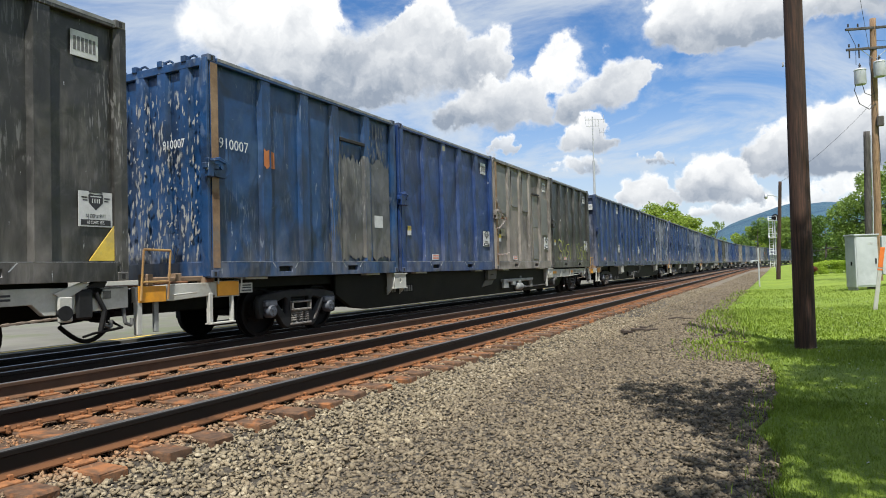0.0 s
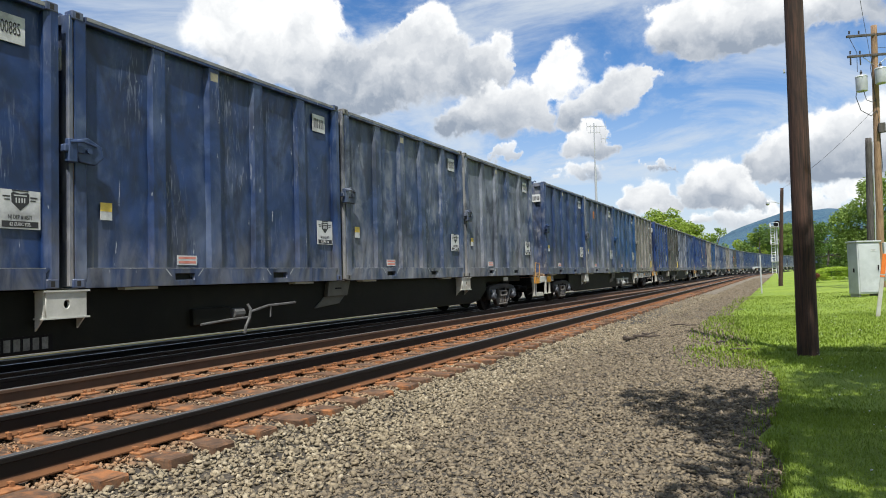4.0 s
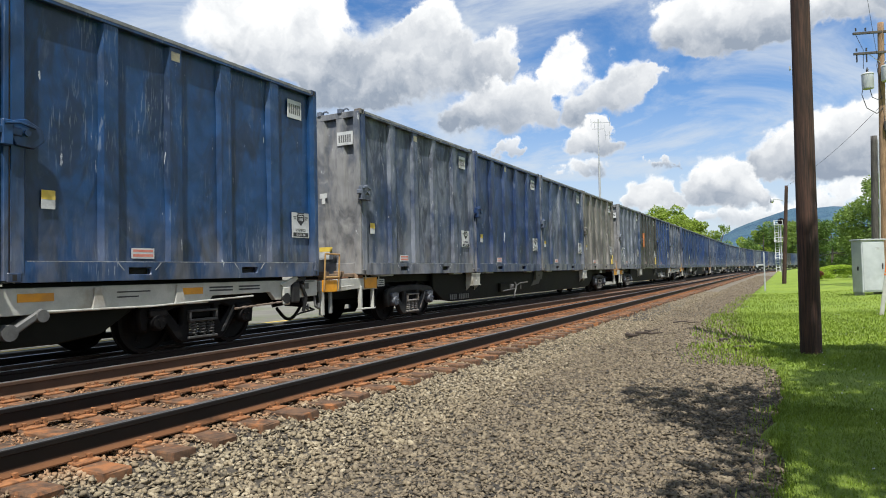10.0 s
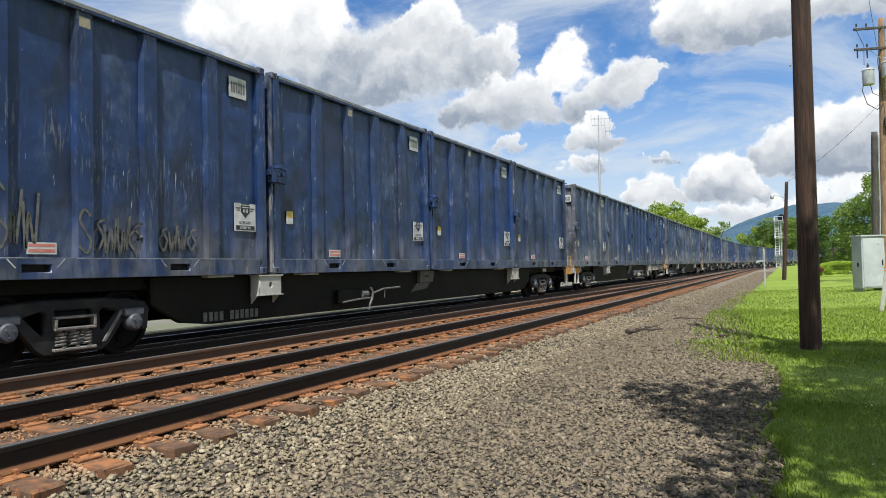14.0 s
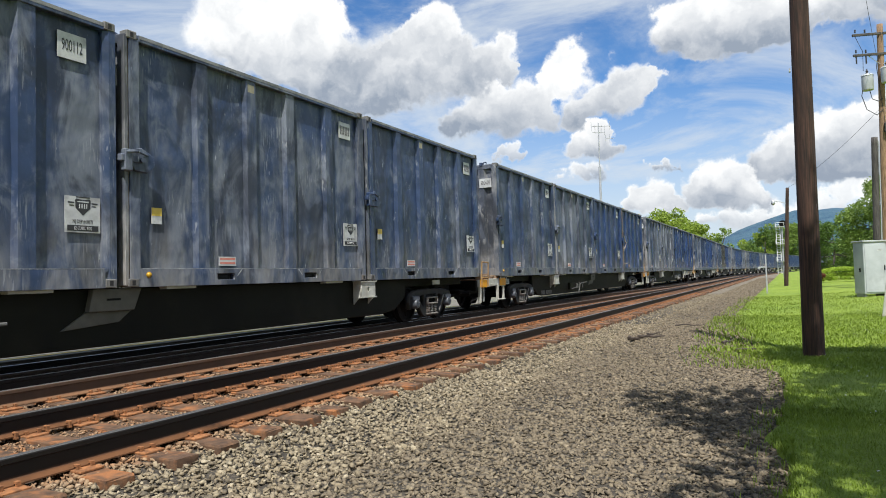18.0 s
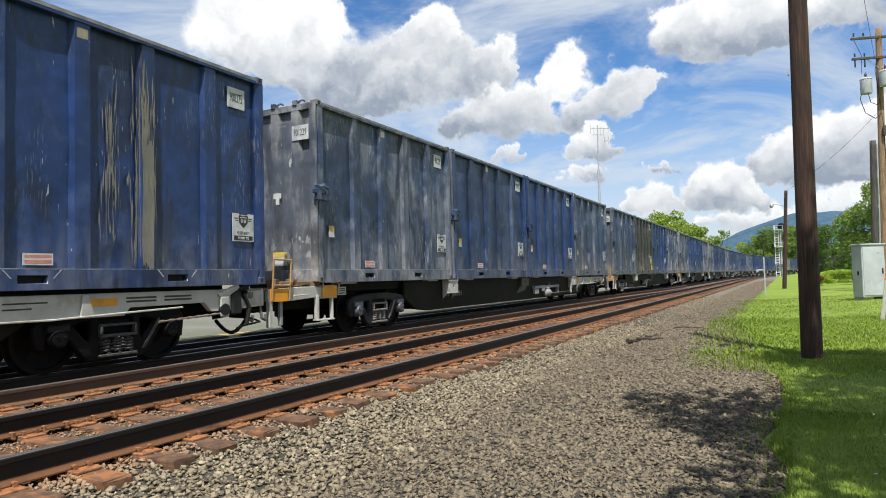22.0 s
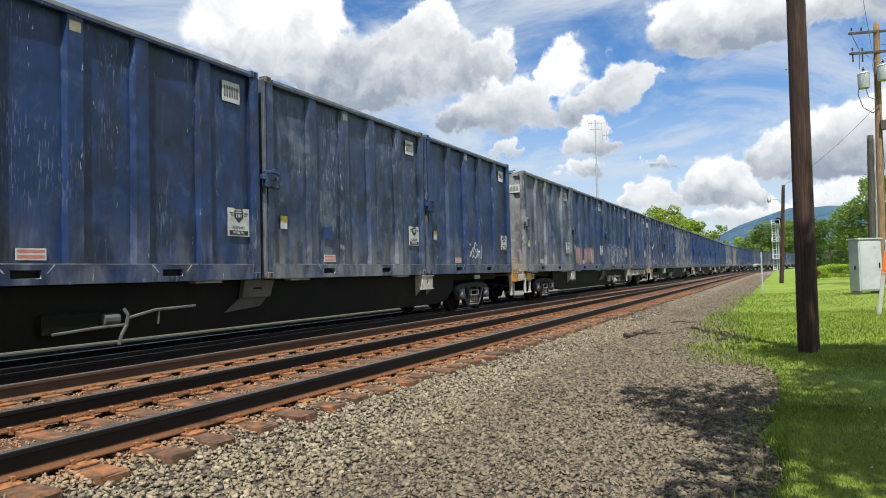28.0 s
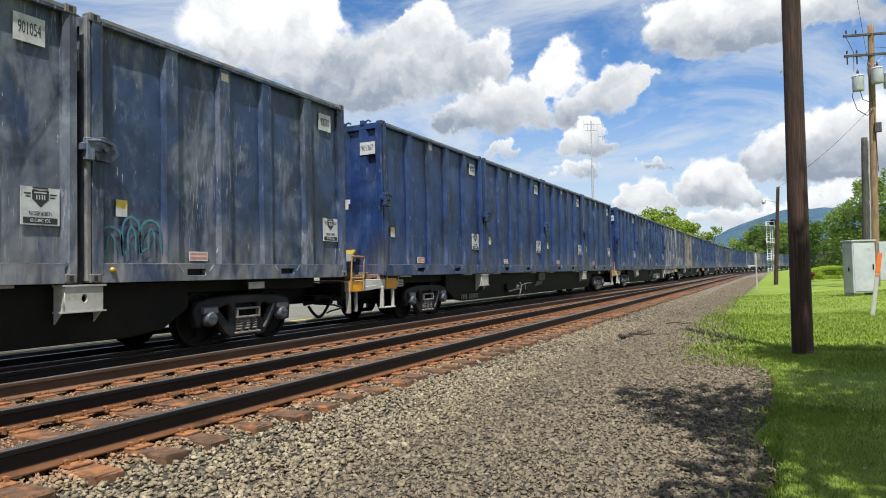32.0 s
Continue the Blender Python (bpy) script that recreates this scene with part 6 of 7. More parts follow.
def build_stones():
    rng = np.random.RandomState(3)
    pts = []
    for x0, x1, y0, y1, per_m2 in ((-4.75, -2.5, 1.6, 9.0, 900), (-4.75, -2.5, 9.0, 18.0, 560), (-4.6, -2.7, 18.0, 40.0, 130), (-7.75, -4.75, 1.6, 12.0, 820), (-7.75, -4.75, 12.0, 26.0, 380), (-4.75, -2.5, -8.0, 1.6, 240)):
        k = int((x1 - x0) * (y1 - y0) * per_m2)
        p = np.stack([rng.uniform(x0, x1, k), rng.uniform(y0, y1, k)], 1)
        if x0 > -5:
            keep = np.array([x < coarse_edge(y) + 0.5 * rng.rand() ** 2 for x, y in p])
            p = p[keep]
        pts.append(p)
    p = np.concatenate(pts)
    z = np.array([bed_height(x) for x in p[:, 0]])
    size = 0.038 + 0.045 * rng.rand(len(p)) ** 1.3
    size[p[:, 0] < -4.75] *= 0.72
    z += rng.uniform(-0.016, 0.026, len(p))
    z[p[:, 0] < -4.75] -= 0.012
    c = np.column_stack([p, z])
    thing("ballast", "loose grey and tan broken ballast stones beside the rails", "ballast", kind="stuff",
          data=scatter_mesh("ballast", rock_protos(10, 40), c, size, rng.uniform(0, 6.28, len(p)), M_BALLAST))
    pts = []
    for x0, x1, y0, y1, per_m2 in ((-3.4, 0.1, 2.6, 6.5, 1700), (-3.4, 0.1, 6.5, 11.0, 1350), (-3.4, -0.2, 11.0, 20.0, 800), (-3.4, -0.8, 20.0, 44.0, 330), (-3.4, -0.9, 44.0, 100.0, 90), (-3.4, 0.1, -8.0, 2.6, 520)):
        k = int((x1 - x0) * (y1 - y0) * per_m2)
        q = np.stack([rng.uniform(x0, x1, k), rng.uniform(y0, y1, k)], 1)
        keep = np.array([coarse_edge(y) - 0.3 * rng.rand() < x < lawn_edge(y) + TRAIN_X + 0.05 for x, y in q])
        pts.append(q[keep])
    p = np.concatenate(pts)
    z = np.array([bed_height(x) for x in p[:, 0]]) + rng.uniform(-0.014, 0.010, len(p))
    size = 0.028 + 0.052 * rng.rand(len(p)) ** 1.6  * np.where(p[:, 1] > 11, 1.25, 1.0) * np.where(p[:, 1] > 44, 1.7, 1.0)
    thing("gravel", "fine grey gravel chips trodden into a walk", "gravel", kind="stuff",
          data=scatter_mesh("gravel", rock_protos(12, 80, 0.80, 0.5), np.column_stack([p, z]), size, rng.uniform(0, 6.28, len(p)), M_CHIPS))


build_stones()


def leaf_look(a, b, back=0.45):
    def build(n, bsdf):
        g = n.add("ShaderNodeNewGeometry")
        col = n.mix(g.outputs["Random Per Island"], a, b)
        big = n.noise(g.outputs["Position"], 0.6, 3.0, 0.6)
        col = n.mix(n.ramp(big, 0.35, 0.7, 0.0, 0.5), col, tuple(c * 1.25 for c in b))
        n.plug(bsdf.inputs["Base Color"], col)
        n.plug(bsdf.inputs["Transmission Weight"], 0.0)
        tr = n.add("ShaderNodeBsdfTranslucent", {"Color": col})
        mixer = n.add("ShaderNodeMixShader", {0: back, 1: bsdf.outputs[0], 2: tr.outputs[0]})
        out = [q for q in n.tree.nodes if q.type == "OUTPUT_MATERIAL"][0]
        n.tree.links.new(mixer.outputs[0], out.inputs[0])
    return build


M_BLADE = material("grass_blades", leaf_look((0.105, 0.165, 0.012), (0.21, 0.29, 0.026), 0.35), 0.6)
M_LEAF = material("spring_leaves", leaf_look((0.11, 0.175, 0.028), (0.21, 0.30, 0.062)), 0.6)
M_LEAF_BRIGHT = material("bright_leaves", leaf_look((0.16, 0.235, 0.025), (0.29, 0.38, 0.055)), 0.6)
M_LEAF_DARK = material("dark_leaves", leaf_look((0.055, 0.105, 0.016), (0.105, 0.18, 0.028)), 0.6)
M_LEAF_RED = material("red_bush_leaves", leaf_look((0.10, 0.03, 0.02), (0.17, 0.06, 0.03)), 0.6)
M_HEDGE = material("clipped_hedge_leaves", leaf_look((0.25, 0.36, 0.03), (0.38, 0.50, 0.06), 0.45), 0.6)
M_CLOVER = grainy("white_clover", (0.55, 0.55, 0.5), (0.7, 0.7, 0.65), 20.0, 0.8)


def build_grass():
    rng = np.random.RandomState(9)
    pts = []
    for y0, y1, x1, per_m2 in ((3.2, 7.0, 2.6, 5200), (7.0, 12.0, 3.6, 2600), (12.0, 20.0, 5.0, 1000), (20.0, 34.0, 7.0, 220)):
        x0 = -1.9
        k = int((x1 - x0) * (y1 - y0) * per_m2)
        q = np.stack([rng.uniform(x0, x1, k), rng.uniform(y0 * 0.92, y1 * 1.04, k)], 1)
        lim = np.array([lawn_edge(y) for y in np.arange(0, 40, 0.05)]) + TRAIN_X
        e = lim[np.clip((q[:, 1] / 0.05).astype(int), 0, len(lim) - 1)]
        d = q[:, 0] - e
        keep = (d > 0.06) | ((d > -0.22) & (rng.rand(k) < np.clip(0.3 + d * 1.4, 0, 1) * 0.25)) | ((d > -1.3) & (q[:, 1] > 10.0) & (rng.rand(k) < 0.34 * np.clip(1.0 + d * 0.75, 0, 1) ** 1.5))
        pts.append(q[keep])
    p = np.concatenate(pts)
    k = len(p)
    z = np.array([lawn_height(x, y) for x, y in p]) - 0.03
    h = rng.uniform(0.032, 0.070, k) * np.where(p[:, 1] > 12, 1.25, 1.0)
    wdt = rng.uniform(0.0022, 0.0042, k) * np.where(p[:, 1] > 7, 1.7, 1.0) * np.where(p[:, 1] > 12, 1.8, 1.0)
    a, lean = rng.uniform(0, 6.28, k), rng.uniform(0.1, 0.9, k) * h
    side = np.stack([-np.sin(a), np.cos(a), np.zeros(k)], 1) * wdt[:, None]
    fwd = np.stack([np.cos(a), np.sin(a), np.zeros(k)], 1) * lean[:, None]
    b = np.column_stack([p, z])
    up = np.zeros((k, 3))
    up[:, 2] = h
    v = np.stack([b - side, b + side, b + fwd * 0.35 + up * 0.6 - side * 0.8, b + fwd * 0.35 + up * 0.6 + side * 0.8, b + fwd + up], 1).reshape(-1, 3)
    f = np.array([[0, 1, 3], [0, 3, 2], [2, 3, 4]])[None] + (np.arange(k) * 5)[:, None, None]
    f = f.reshape(-1, 3)
    me = bpy.data.meshes.new("grass")
    me.vertices.add(len(v)), me.loops.add(len(f) * 3), me.polygons.add(len(f))
    me.vertices.foreach_set("co", v.astype(np.float32).ravel())
    me.loops.foreach_set("vertex_index", f.astype(np.int32).ravel())
    me.polygons.foreach_set("loop_start", np.arange(0, len(f) * 3, 3, dtype=np.int32))
    me.update(calc_edges=True)
    me.materials.append(M_BLADE)
    thing("grass", "short green mown grass with clover along the gravel", "grass", kind="stuff", data=me)
    # clover heads
    k = 420
    q = np.stack([rng.uniform(0.3, 4.0, k), rng.uniform(4.5, 24, k)], 1)
    c = np.column_stack([q, [lawn_height(x, y) + 0.06 for x, y in q]])
    thing("clover", "tiny white clover heads scattered in the lawn", "clover", kind="stuff",
          data=scatter_mesh("clover", rock_protos(3, 130, 1.0), c, rng.uniform(0.012, 0.022, k), rng.uniform(0, 6.28, k), M_CLOVER))


build_grass()

# ---- trees ----
M_BARK = grainy("grey_bark", (0.05, 0.042, 0.035), (0.13, 0.11, 0.09), 4.0, 0.95, bump_d=0.03)


def leaf_cloud(name, blobs, per_blob, leaf, mat, seed):
    """Leaves as small folded blades on and inside uneven clumps."""
    rng = np.random.RandomState(seed)
    vs = []
    for (cx, cy, cz), r in blobs:
        k = max(30, int(per_blob * r * r))
        d = rng.normal(size=(k, 3))
        d /= np.linalg.norm(d, axis=1)[:, None]
        rad = r * (0.55 + 0.5 * rng.rand(k) ** 0.6) * (1 + 0.22 * np.sin(5 * d[:, 0] + seed) * np.cos(4 * d[:, 1] + cz))
        c = np.array([cx, cy, cz]) + d * rad[:, None] * np.array([1, 1, 0.8])
        a = rng.normal(size=(k, 3)) * 0.9 + d * 0.7
        a[:, 2] *= 0.6
        a /= np.linalg.norm(a, axis=1)[:, None]
        b = np.cross(a, rng.normal(size=(k, 3)))
        b /= np.linalg.norm(b, axis=1)[:, None]
        s = leaf * rng.uniform(0.6, 1.35, k)[:, None]
        nrm = np.cross(a, b)
        vs.append(np.stack([c - a * s, c + b * s * 0.5, c + a * s + nrm * s * 0.3, c - b * s * 0.5], 1).reshape(-1, 3))
    v = np.concatenate(vs)
    k = len(v) // 4
    f = (np.array([[0, 1, 2], [0, 2, 3]])[None] + (np.arange(k) * 4)[:, None, None]).reshape(-1, 3)
    me = bpy.data.meshes.new(name)
    me.vertices.add(len(v)), me.loops.add(len(f) * 3), me.polygons.add(len(f))
    me.vertices.foreach_set("co", v.astype(np.float32).ravel())
    me.loops.foreach_set("vertex_index", f.astype(np.int32).ravel())
    me.polygons.foreach_set("loop_start", np.arange(0, len(f) * 3, 3, dtype=np.int32))
    me.update(calc_edges=True)
    me.materials.append(mat)
    return me


def tree(x, y, z, height, spread, seed, label, leaf=0.22, per=130, mat=None, clumps=26, low=0.25, group="trees beyond the tracks"):
    rng = random.Random(seed)
    t = thing("tree", label, "tree", group)
    t.location = (x, y, z)
    f = Form()
    r0 = height * 0.022 + 0.05
    knots = [Vector((0, 0, -0.2))]
    for i in range(1, 5):
        knots.append(Vector((rng.uniform(-0.03, 0.03) * height, rng.uniform(-0.03, 0.03) * height, height * 0.2 * i)))
    for i, (a, b) in enumerate(zip(knots, knots[1:])):
        f.rod(a, b, r0 * (1 - 0.2 * i), 8, r0 * (0.8 - 0.2 * i))
    blobs = []
    for i in range(clumps):
        u = low + (1 - low) * (i + rng.random()) / clumps
        ang = rng.uniform(0, math.tau)
        wide = spread * math.sin(math.pi * min(1.0, 0.12 + 0.83 * (u - low) / (1 - low))) ** 0.7 * rng.uniform(0.45, 1.0)
        r = spread * rng.uniform(0.20, 0.36)
        c = Vector((math.cos(ang) * wide, math.sin(ang) * wide, height * u - r * 0.5))
        blobs.append((tuple(c), r))
        if i % 2 == 0:
            k = knots[min(4, 1 + int(u * 3.2))]
            f.rod(k, k.lerp(c, 0.85), r0 * 0.32, 5, 0.02)
    part("trunk", f.done("trunk", M_BARK), t)
    part("crown", leaf_cloud("crown", blobs, per, leaf, mat or M_LEAF, seed), t)
    return t


def build_trees():
    # behind the cabinet and the lawn
    tree(8.6, 66.0, -0.2, 9.2, 4.4, 1, "broad green maple tree beyond the lawn", 0.115, 520, M_LEAF, 36, 0.10, "trees beyond the lawn")
    tree(12.6, 62.0, -0.2, 11.0, 4.8, 2, "broad green maple tree beyond the lawn", 0.115, 520, M_LEAF, 36, 0.10, "trees beyond the lawn")
    tree(5.2, 92.0, -0.2, 6.6, 3.6, 3, "low green tree at the lawn's far edge", 0.13, 380, M_LEAF_DARK, 26, 0.02, "trees beyond the lawn")
    tree(9.5, 96.0, -0.2, 8.0, 4.4, 4, "green tree at the lawn's far edge", 0.13, 380, M_LEAF, 26, 0.02, "trees beyond the lawn")
    tree(3.9, 104.0, -0.2, 6.2, 2.6, 5, "low dark tree at the lawn's far edge", 0.13, 380, M_LEAF_DARK, 22, 0.02, "trees beyond the lawn")
    # over the train's roofs
    tree(-26.0, 178.0, 0.0, 17.0, 7.5, 6, "light green tree standing behind the train", 0.30, 95, M_LEAF_BRIGHT, 30, 0.2)
    tree(-21.0, 184.0, 0.0, 14.0, 6.0, 7, "light green tree standing behind the train", 0.30, 95, M_LEAF_BRIGHT, 26, 0.2)
    tree(-13.9, 182.0, 0.0, 12.0, 3.6, 8, "slender green tree standing behind the train", 0.26, 80, M_LEAF, 18, 0.2)
    # woods along the bend
    rng = random.Random(21)
    for i in range(15):
        px = 1296 + i * 10.5 + rng.uniform(-4, 4)
        d = rng.uniform(430, 500)
        w = view_way(px, 452)
        h = (20 if px < 1330 else 27) * rng.uniform(0.85, 1.1) * (0.7 if px < 1310 else 1.0)
        tree(w.x * d, w.y * d, 0.0, h, h * 0.42, 40 + i, "green woodland tree beyond the bend", 0.62, 22, rng.choice([M_LEAF, M_LEAF_BRIGHT, M_LEAF, M_LEAF_DARK]), 16, 0.05, "woods beyond the bend")
    # the tree that shades the gravel and lawn
    tree(5.3, 2.9, -0.25, 10.0, 4.6, 71, "leafy tree whose shade falls on the lawn and gravel", 0.13, 330, M_LEAF, 32, 0.56, "trees beside the lawn")
    tree(5.2, 5.8, -0.25, 11.0, 3.9, 73, "leafy tree whose shade falls on the lawn", 0.13, 330, M_LEAF, 30, 0.60, "trees beside the lawn")


build_trees()


def build_hill():
    """The wooded ridge far behind, with distance haze put into its colour."""
    rng = random.Random(2)
    verts, faces = [], []
    nx, ny = 90, 14
    for j in range(ny + 1):
        for i in range(nx + 1):
            x = -900 + 3200 * i / nx
            u = j / ny
            crest = 60 + 170 / (1 + math.exp(-(x + 190) / 80)) + 40 * noise.noise((x * 0.0022, 3, 0)) + 12 * noise.noise((x * 0.011, 5, 0))
            crest *= 1.0 if x > -420 else max(0.0, (x + 900) / 480)
            z = crest * math.sin(u * math.pi / 2) ** 1.2 * (1 + 0.10 * noise.noise((x * 0.006, u * 3, 1)))
            verts.append((x + 40 * noise.noise((x * 0.004, u * 2, 9)), 2100 + 700 * u, z * 0.93 - 4))
    for j in range(ny):
        for i in range(nx):
            a = j * (nx + 1) + i
            faces.append((a, a + 1, a + nx + 2, a + nx + 1))

    def look_(n, bsdf):
        v = n.add("ShaderNodeNewGeometry").outputs["Position"]
        a = n.noise(v, 0.02, 6.0, 0.7)
        # woods' green shifted to blue: the haze of distance is painted in
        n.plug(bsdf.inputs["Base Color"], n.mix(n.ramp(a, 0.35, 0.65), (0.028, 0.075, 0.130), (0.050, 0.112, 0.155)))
        bump(n, bsdf, a, 1.0, 25.0)
    thing("backdrop", "blue-green wooded ridge far behind the tracks", "hill", kind="structure", data=mesh("backdrop", verts, faces, material("hazed_far_woods", look_, 1.0), True))


build_hill()

# ---- poles, signal and boxes along the lawn ----
def wood_pole_look(dark, light):
    def build(n, bsdf):
        v = n.add("ShaderNodeTexCoord").outputs["Object"]
        grain = n.noise(n.stretch(v, (1, 1, 0.035)), 42.0, 5.0, 0.65, 0.2)
        blotch = n.noise(n.stretch(v, (1, 1, 0.3)), 3.0, 5.0, 0.65)
        crack = n.ramp(n.noise(n.stretch(v, (1, 1, 0.02), (3, 1, 0)), 26.0, 3.0, 0.6), 0.62, 0.70)
        col = n.mix(n.ramp(grain, 0.3, 0.7), dark, light)
        col = n.mix(n.ramp(blotch, 0.45, 0.75, 0.0, 0.7), col, tuple(c * 0.5 for c in dark))
        col = n.mix(n.math("MULTIPLY", crack, 0.8), col, (0.012, 0.008, 0.006))
        n.plug(bsdf.inputs["Base Color"], col)
        bump(n, bsdf, n.math("SUBTRACT", grain, crack), 0.7, 0.012)
    return build


M_POLE_BROWN = material("creosoted_pole_wood", wood_pole_look((0.016, 0.009, 0.006), (0.080, 0.038, 0.023)), 0.85)
M_POLE_TAN = material("weathered_tan_pole_wood", wood_pole_look((0.16, 0.095, 0.05), (0.34, 0.22, 0.13)), 0.9)
M_POLE_GREY = material("old_dark_pole_wood", wood_pole_look((0.035, 0.03, 0.028), (0.10, 0.09, 0.08)), 0.9)
M_BOX = grainy("grey_cabinet_paint", (0.36, 0.38, 0.39), (0.46, 0.48, 0.49), 2.0, 0.45, stains=(0.26, 0.27, 0.27, 0.5))
M_GALV = grainy("galvanised_steel", (0.34, 0.35, 0.36), (0.50, 0.51, 0.52), 6.0, 0.5, 0.4)
M_SILVER = grainy("silver_paint", (0.55, 0.56, 0.56), (0.68, 0.69, 0.69), 6.0, 0.5)
M_CABLE = grainy("black_cable", (0.012, 0.012, 0.014), (0.025, 0.025, 0.028), 6.0, 0.6)
M_MARKER_ORANGE = grainy("orange_marker", (0.60, 0.13, 0.02), (0.72, 0.19, 0.03), 6.0, 0.5)


def shaft(base, top, r0, r1, mat, sides=20):
    """A round wooden pole, a little uneven, tapering from base to top."""
    base, top = Vector(base), Vector(top)
    verts, faces, k = [], [], 24
    turn = (top - base).to_track_quat("Z", "Y").to_matrix()
    for j in range(k + 1):
        u = j / k
        for i in range(sides):
            a = math.tau * i / sides
            r = (r0 + (r1 - r0) * u) * (1 + 0.025 * noise.noise((math.cos(a) * 2, math.sin(a) * 2, u * 5)))
            verts.append(turn @ Vector((r * math.cos(a), r * math.sin(a), (top - base).length * u)))
        if j:
            for i in range(sides):
                a, b = (j - 1) * sides + i, (j - 1) * sides + (i + 1) % sides
                faces.append((a, b, b + sides, a + sides))
    faces += [tuple(range(k * sides, (k + 1) * sides))]
    return mesh("shaft", verts, faces, mat, True)


def wire(name, a, b, sag, r=0.012, n=16):
    a, b = Vector(a), Vector(b)
    cu = bpy.data.curves.new(name, "CURVE")
    cu.dimensions, cu.bevel_depth, cu.bevel_resolution = "3D", r, 1
    pts = [a.lerp(b, i / n) - Vector((0, 0, sag * 4 * (i / n) * (1 - i / n))) for i in range(n + 1)]
    sp = cu.splines.new("POLY")
    sp.points.add(n)
    for q, p in zip(sp.points, pts):
        q.co = (*p, 1)
    return from_curve(name, cu, M_CABLE)


def build_poles():
    # the brown pole at the lawn's edge
    p = thing("wooden_pole", "dark brown creosoted wooden pole at the lawn's edge", "utility pole")
    p.location = (0.31, 11.53, -0.30)
    part("shaft", shaft((0, 0, 0), (0.075, -0.40, 10.6), 0.152, 0.108, M_POLE_BROWN), p)
    for z, s in ((4.4, -0.13), (2.3, 0.12)):
        part("staple", Form().box(s - 0.012, s + 0.012, -0.17, -0.10, z, z + 0.05).done("staple", M_GALV), p)
    # street lamp far down the lawn
    p = thing("street_lamp", "brown wooden pole carrying a small lamp on an arm", "street lamp")
    p.location = (-0.08, 54.47, -0.28)
    part("shaft", shaft((0, 0, 0), (0.40, -0.08, 7.2), 0.15, 0.11, M_POLE_BROWN, 14), p)
    part("arm", Form().tube([(0.38, -0.05, 6.0), (-0.1, -0.3, 6.18), (-0.52, -0.5, 6.22)], 0.025).done("arm", M_GALV), p)
    part("lamp_head", Form().lathe([(0.05, 0.22), (0.10, 0.18), (0.14, 0.0), (0.11, -0.10), (0.04, -0.15)], Matrix.Translation((-0.58, -0.52, 6.1)), 12).done("lamp_head", M_GALV, True), p, "grey bell-shaped lamp head")
    # white post
    p = thing("marker_post", "thin pale post with a small bracket beside the gravel", "post")
    p.location = (-0.97, 39.35, -0.33)
    part("shaft", Form().box(-0.036, 0.036, -0.036, 0.036, 0, 2.15, 0.01).done("shaft", M_GALV), p)
    part("bracket", Form().box(-0.35, 0.0, -0.03, 0.03, 1.45, 1.52, 0.01).box(-0.40, -0.28, -0.05, 0.05, 1.38, 1.50, 0.01).done("bracket", M_GALV), p)
    # signal mast with its cage ladder
    p = thing("signal_mast", "silver railway signal mast with ladder and dark signal heads", "railway signal")
    p.location = (-0.55, 95.0, -0.3)
    part("mast", Form().rod((0.25, 0, 0), (0.25, 0, 7.2), 0.09, 10).done("mast", M_GALV), p)
    f = Form()
    for x in (-0.42, 0.02):
        f.rod((x, 0.1, 0.6), (x, 0.1, 7.1), 0.05, 6)
    for i in range(20):
        f.rod((-0.42, 0.1, 0.8 + i * 0.32), (0.02, 0.1, 0.8 + i * 0.32), 0.032, 5)
    part("ladder", f.done("ladder", M_SILVER), p)
    f = Form()
    for z in (2.2, 4.4, 6.6):
        f.box(-0.5, 0.5, -0.35, 0.35, z, z + 0.05)
        for x in (-0.5, 0.5):
            f.rod((x, -0.35, z), (x, -0.35, z + 0.55), 0.025, 5)
        f.rod((-0.5, -0.35, z + 0.55), (0.5, -0.35, z + 0.55), 0.025, 5)
    part("cage", f.done("cage", M_SILVER), p)
    for z in (7.0,):
        part("signal_head", Form().rod((0.35, -0.3, z), (0.35, -0.1, z), 0.42, 16).done("signal_head", M_BLACK), p, "round black signal head")
    # equipment cabinet on the lawn
    p = thing("equipment_cabinet", "tall pale grey steel equipment cabinet on the lawn", "cabinet")
    p.location = (2.55, 29.0, -0.10)
    p.rotation_euler = (0, 0, radians(27))
    part("body", Form().box(0.0, 0.86, 0.0, 0.62, 0.14, 2.06, 0.015).done("body", M_BOX), p)
    part("roof", Form().box(-0.04, 0.90, -0.05, 0.67, 2.06, 2.12, 0.012).done("roof", M_BOX), p)
    part("door", Form().box(0.04, 0.82, -0.025, 0.0, 0.20, 2.0, 0.008).done("door", M_BOX), p)
    part("handle", Form().box(0.72, 0.76, -0.055, -0.025, 1.0, 1.2, 0.006).done("handle", M_BLACK), p)
    part("side_latch", Form().box(-0.03, 0.0, 0.2, 0.26, 0.95, 1.1, 0.006).done("side_latch", M_BLACK), p)
    part("label_plate", Form().box(0.5, 0.68, -0.032, -0.025, 1.72, 1.80).done("label_plate", M_SIGN), p)
    for x in (0.06, 0.78):
        part("leg", Form().box(x - 0.04, x + 0.04, 0.05, 0.57, -0.02, 0.14, 0.008).done("leg", M_GREY_STEEL), p)
    p = thing("meter_box", "grey steel meter box on a post behind the cabinet", "box")
    p.location = (3.9, 32.5, -0.08)
    part("post", Form().box(0.2, 0.3, 0.2, 0.3, -0.1, 1.2, 0.01).done("post", M_GALV), p)
    part("box", Form().box(-0.1, 0.7, 0.0, 0.4, 0.5, 2.1, 0.02).done("box", M_BOX), p)
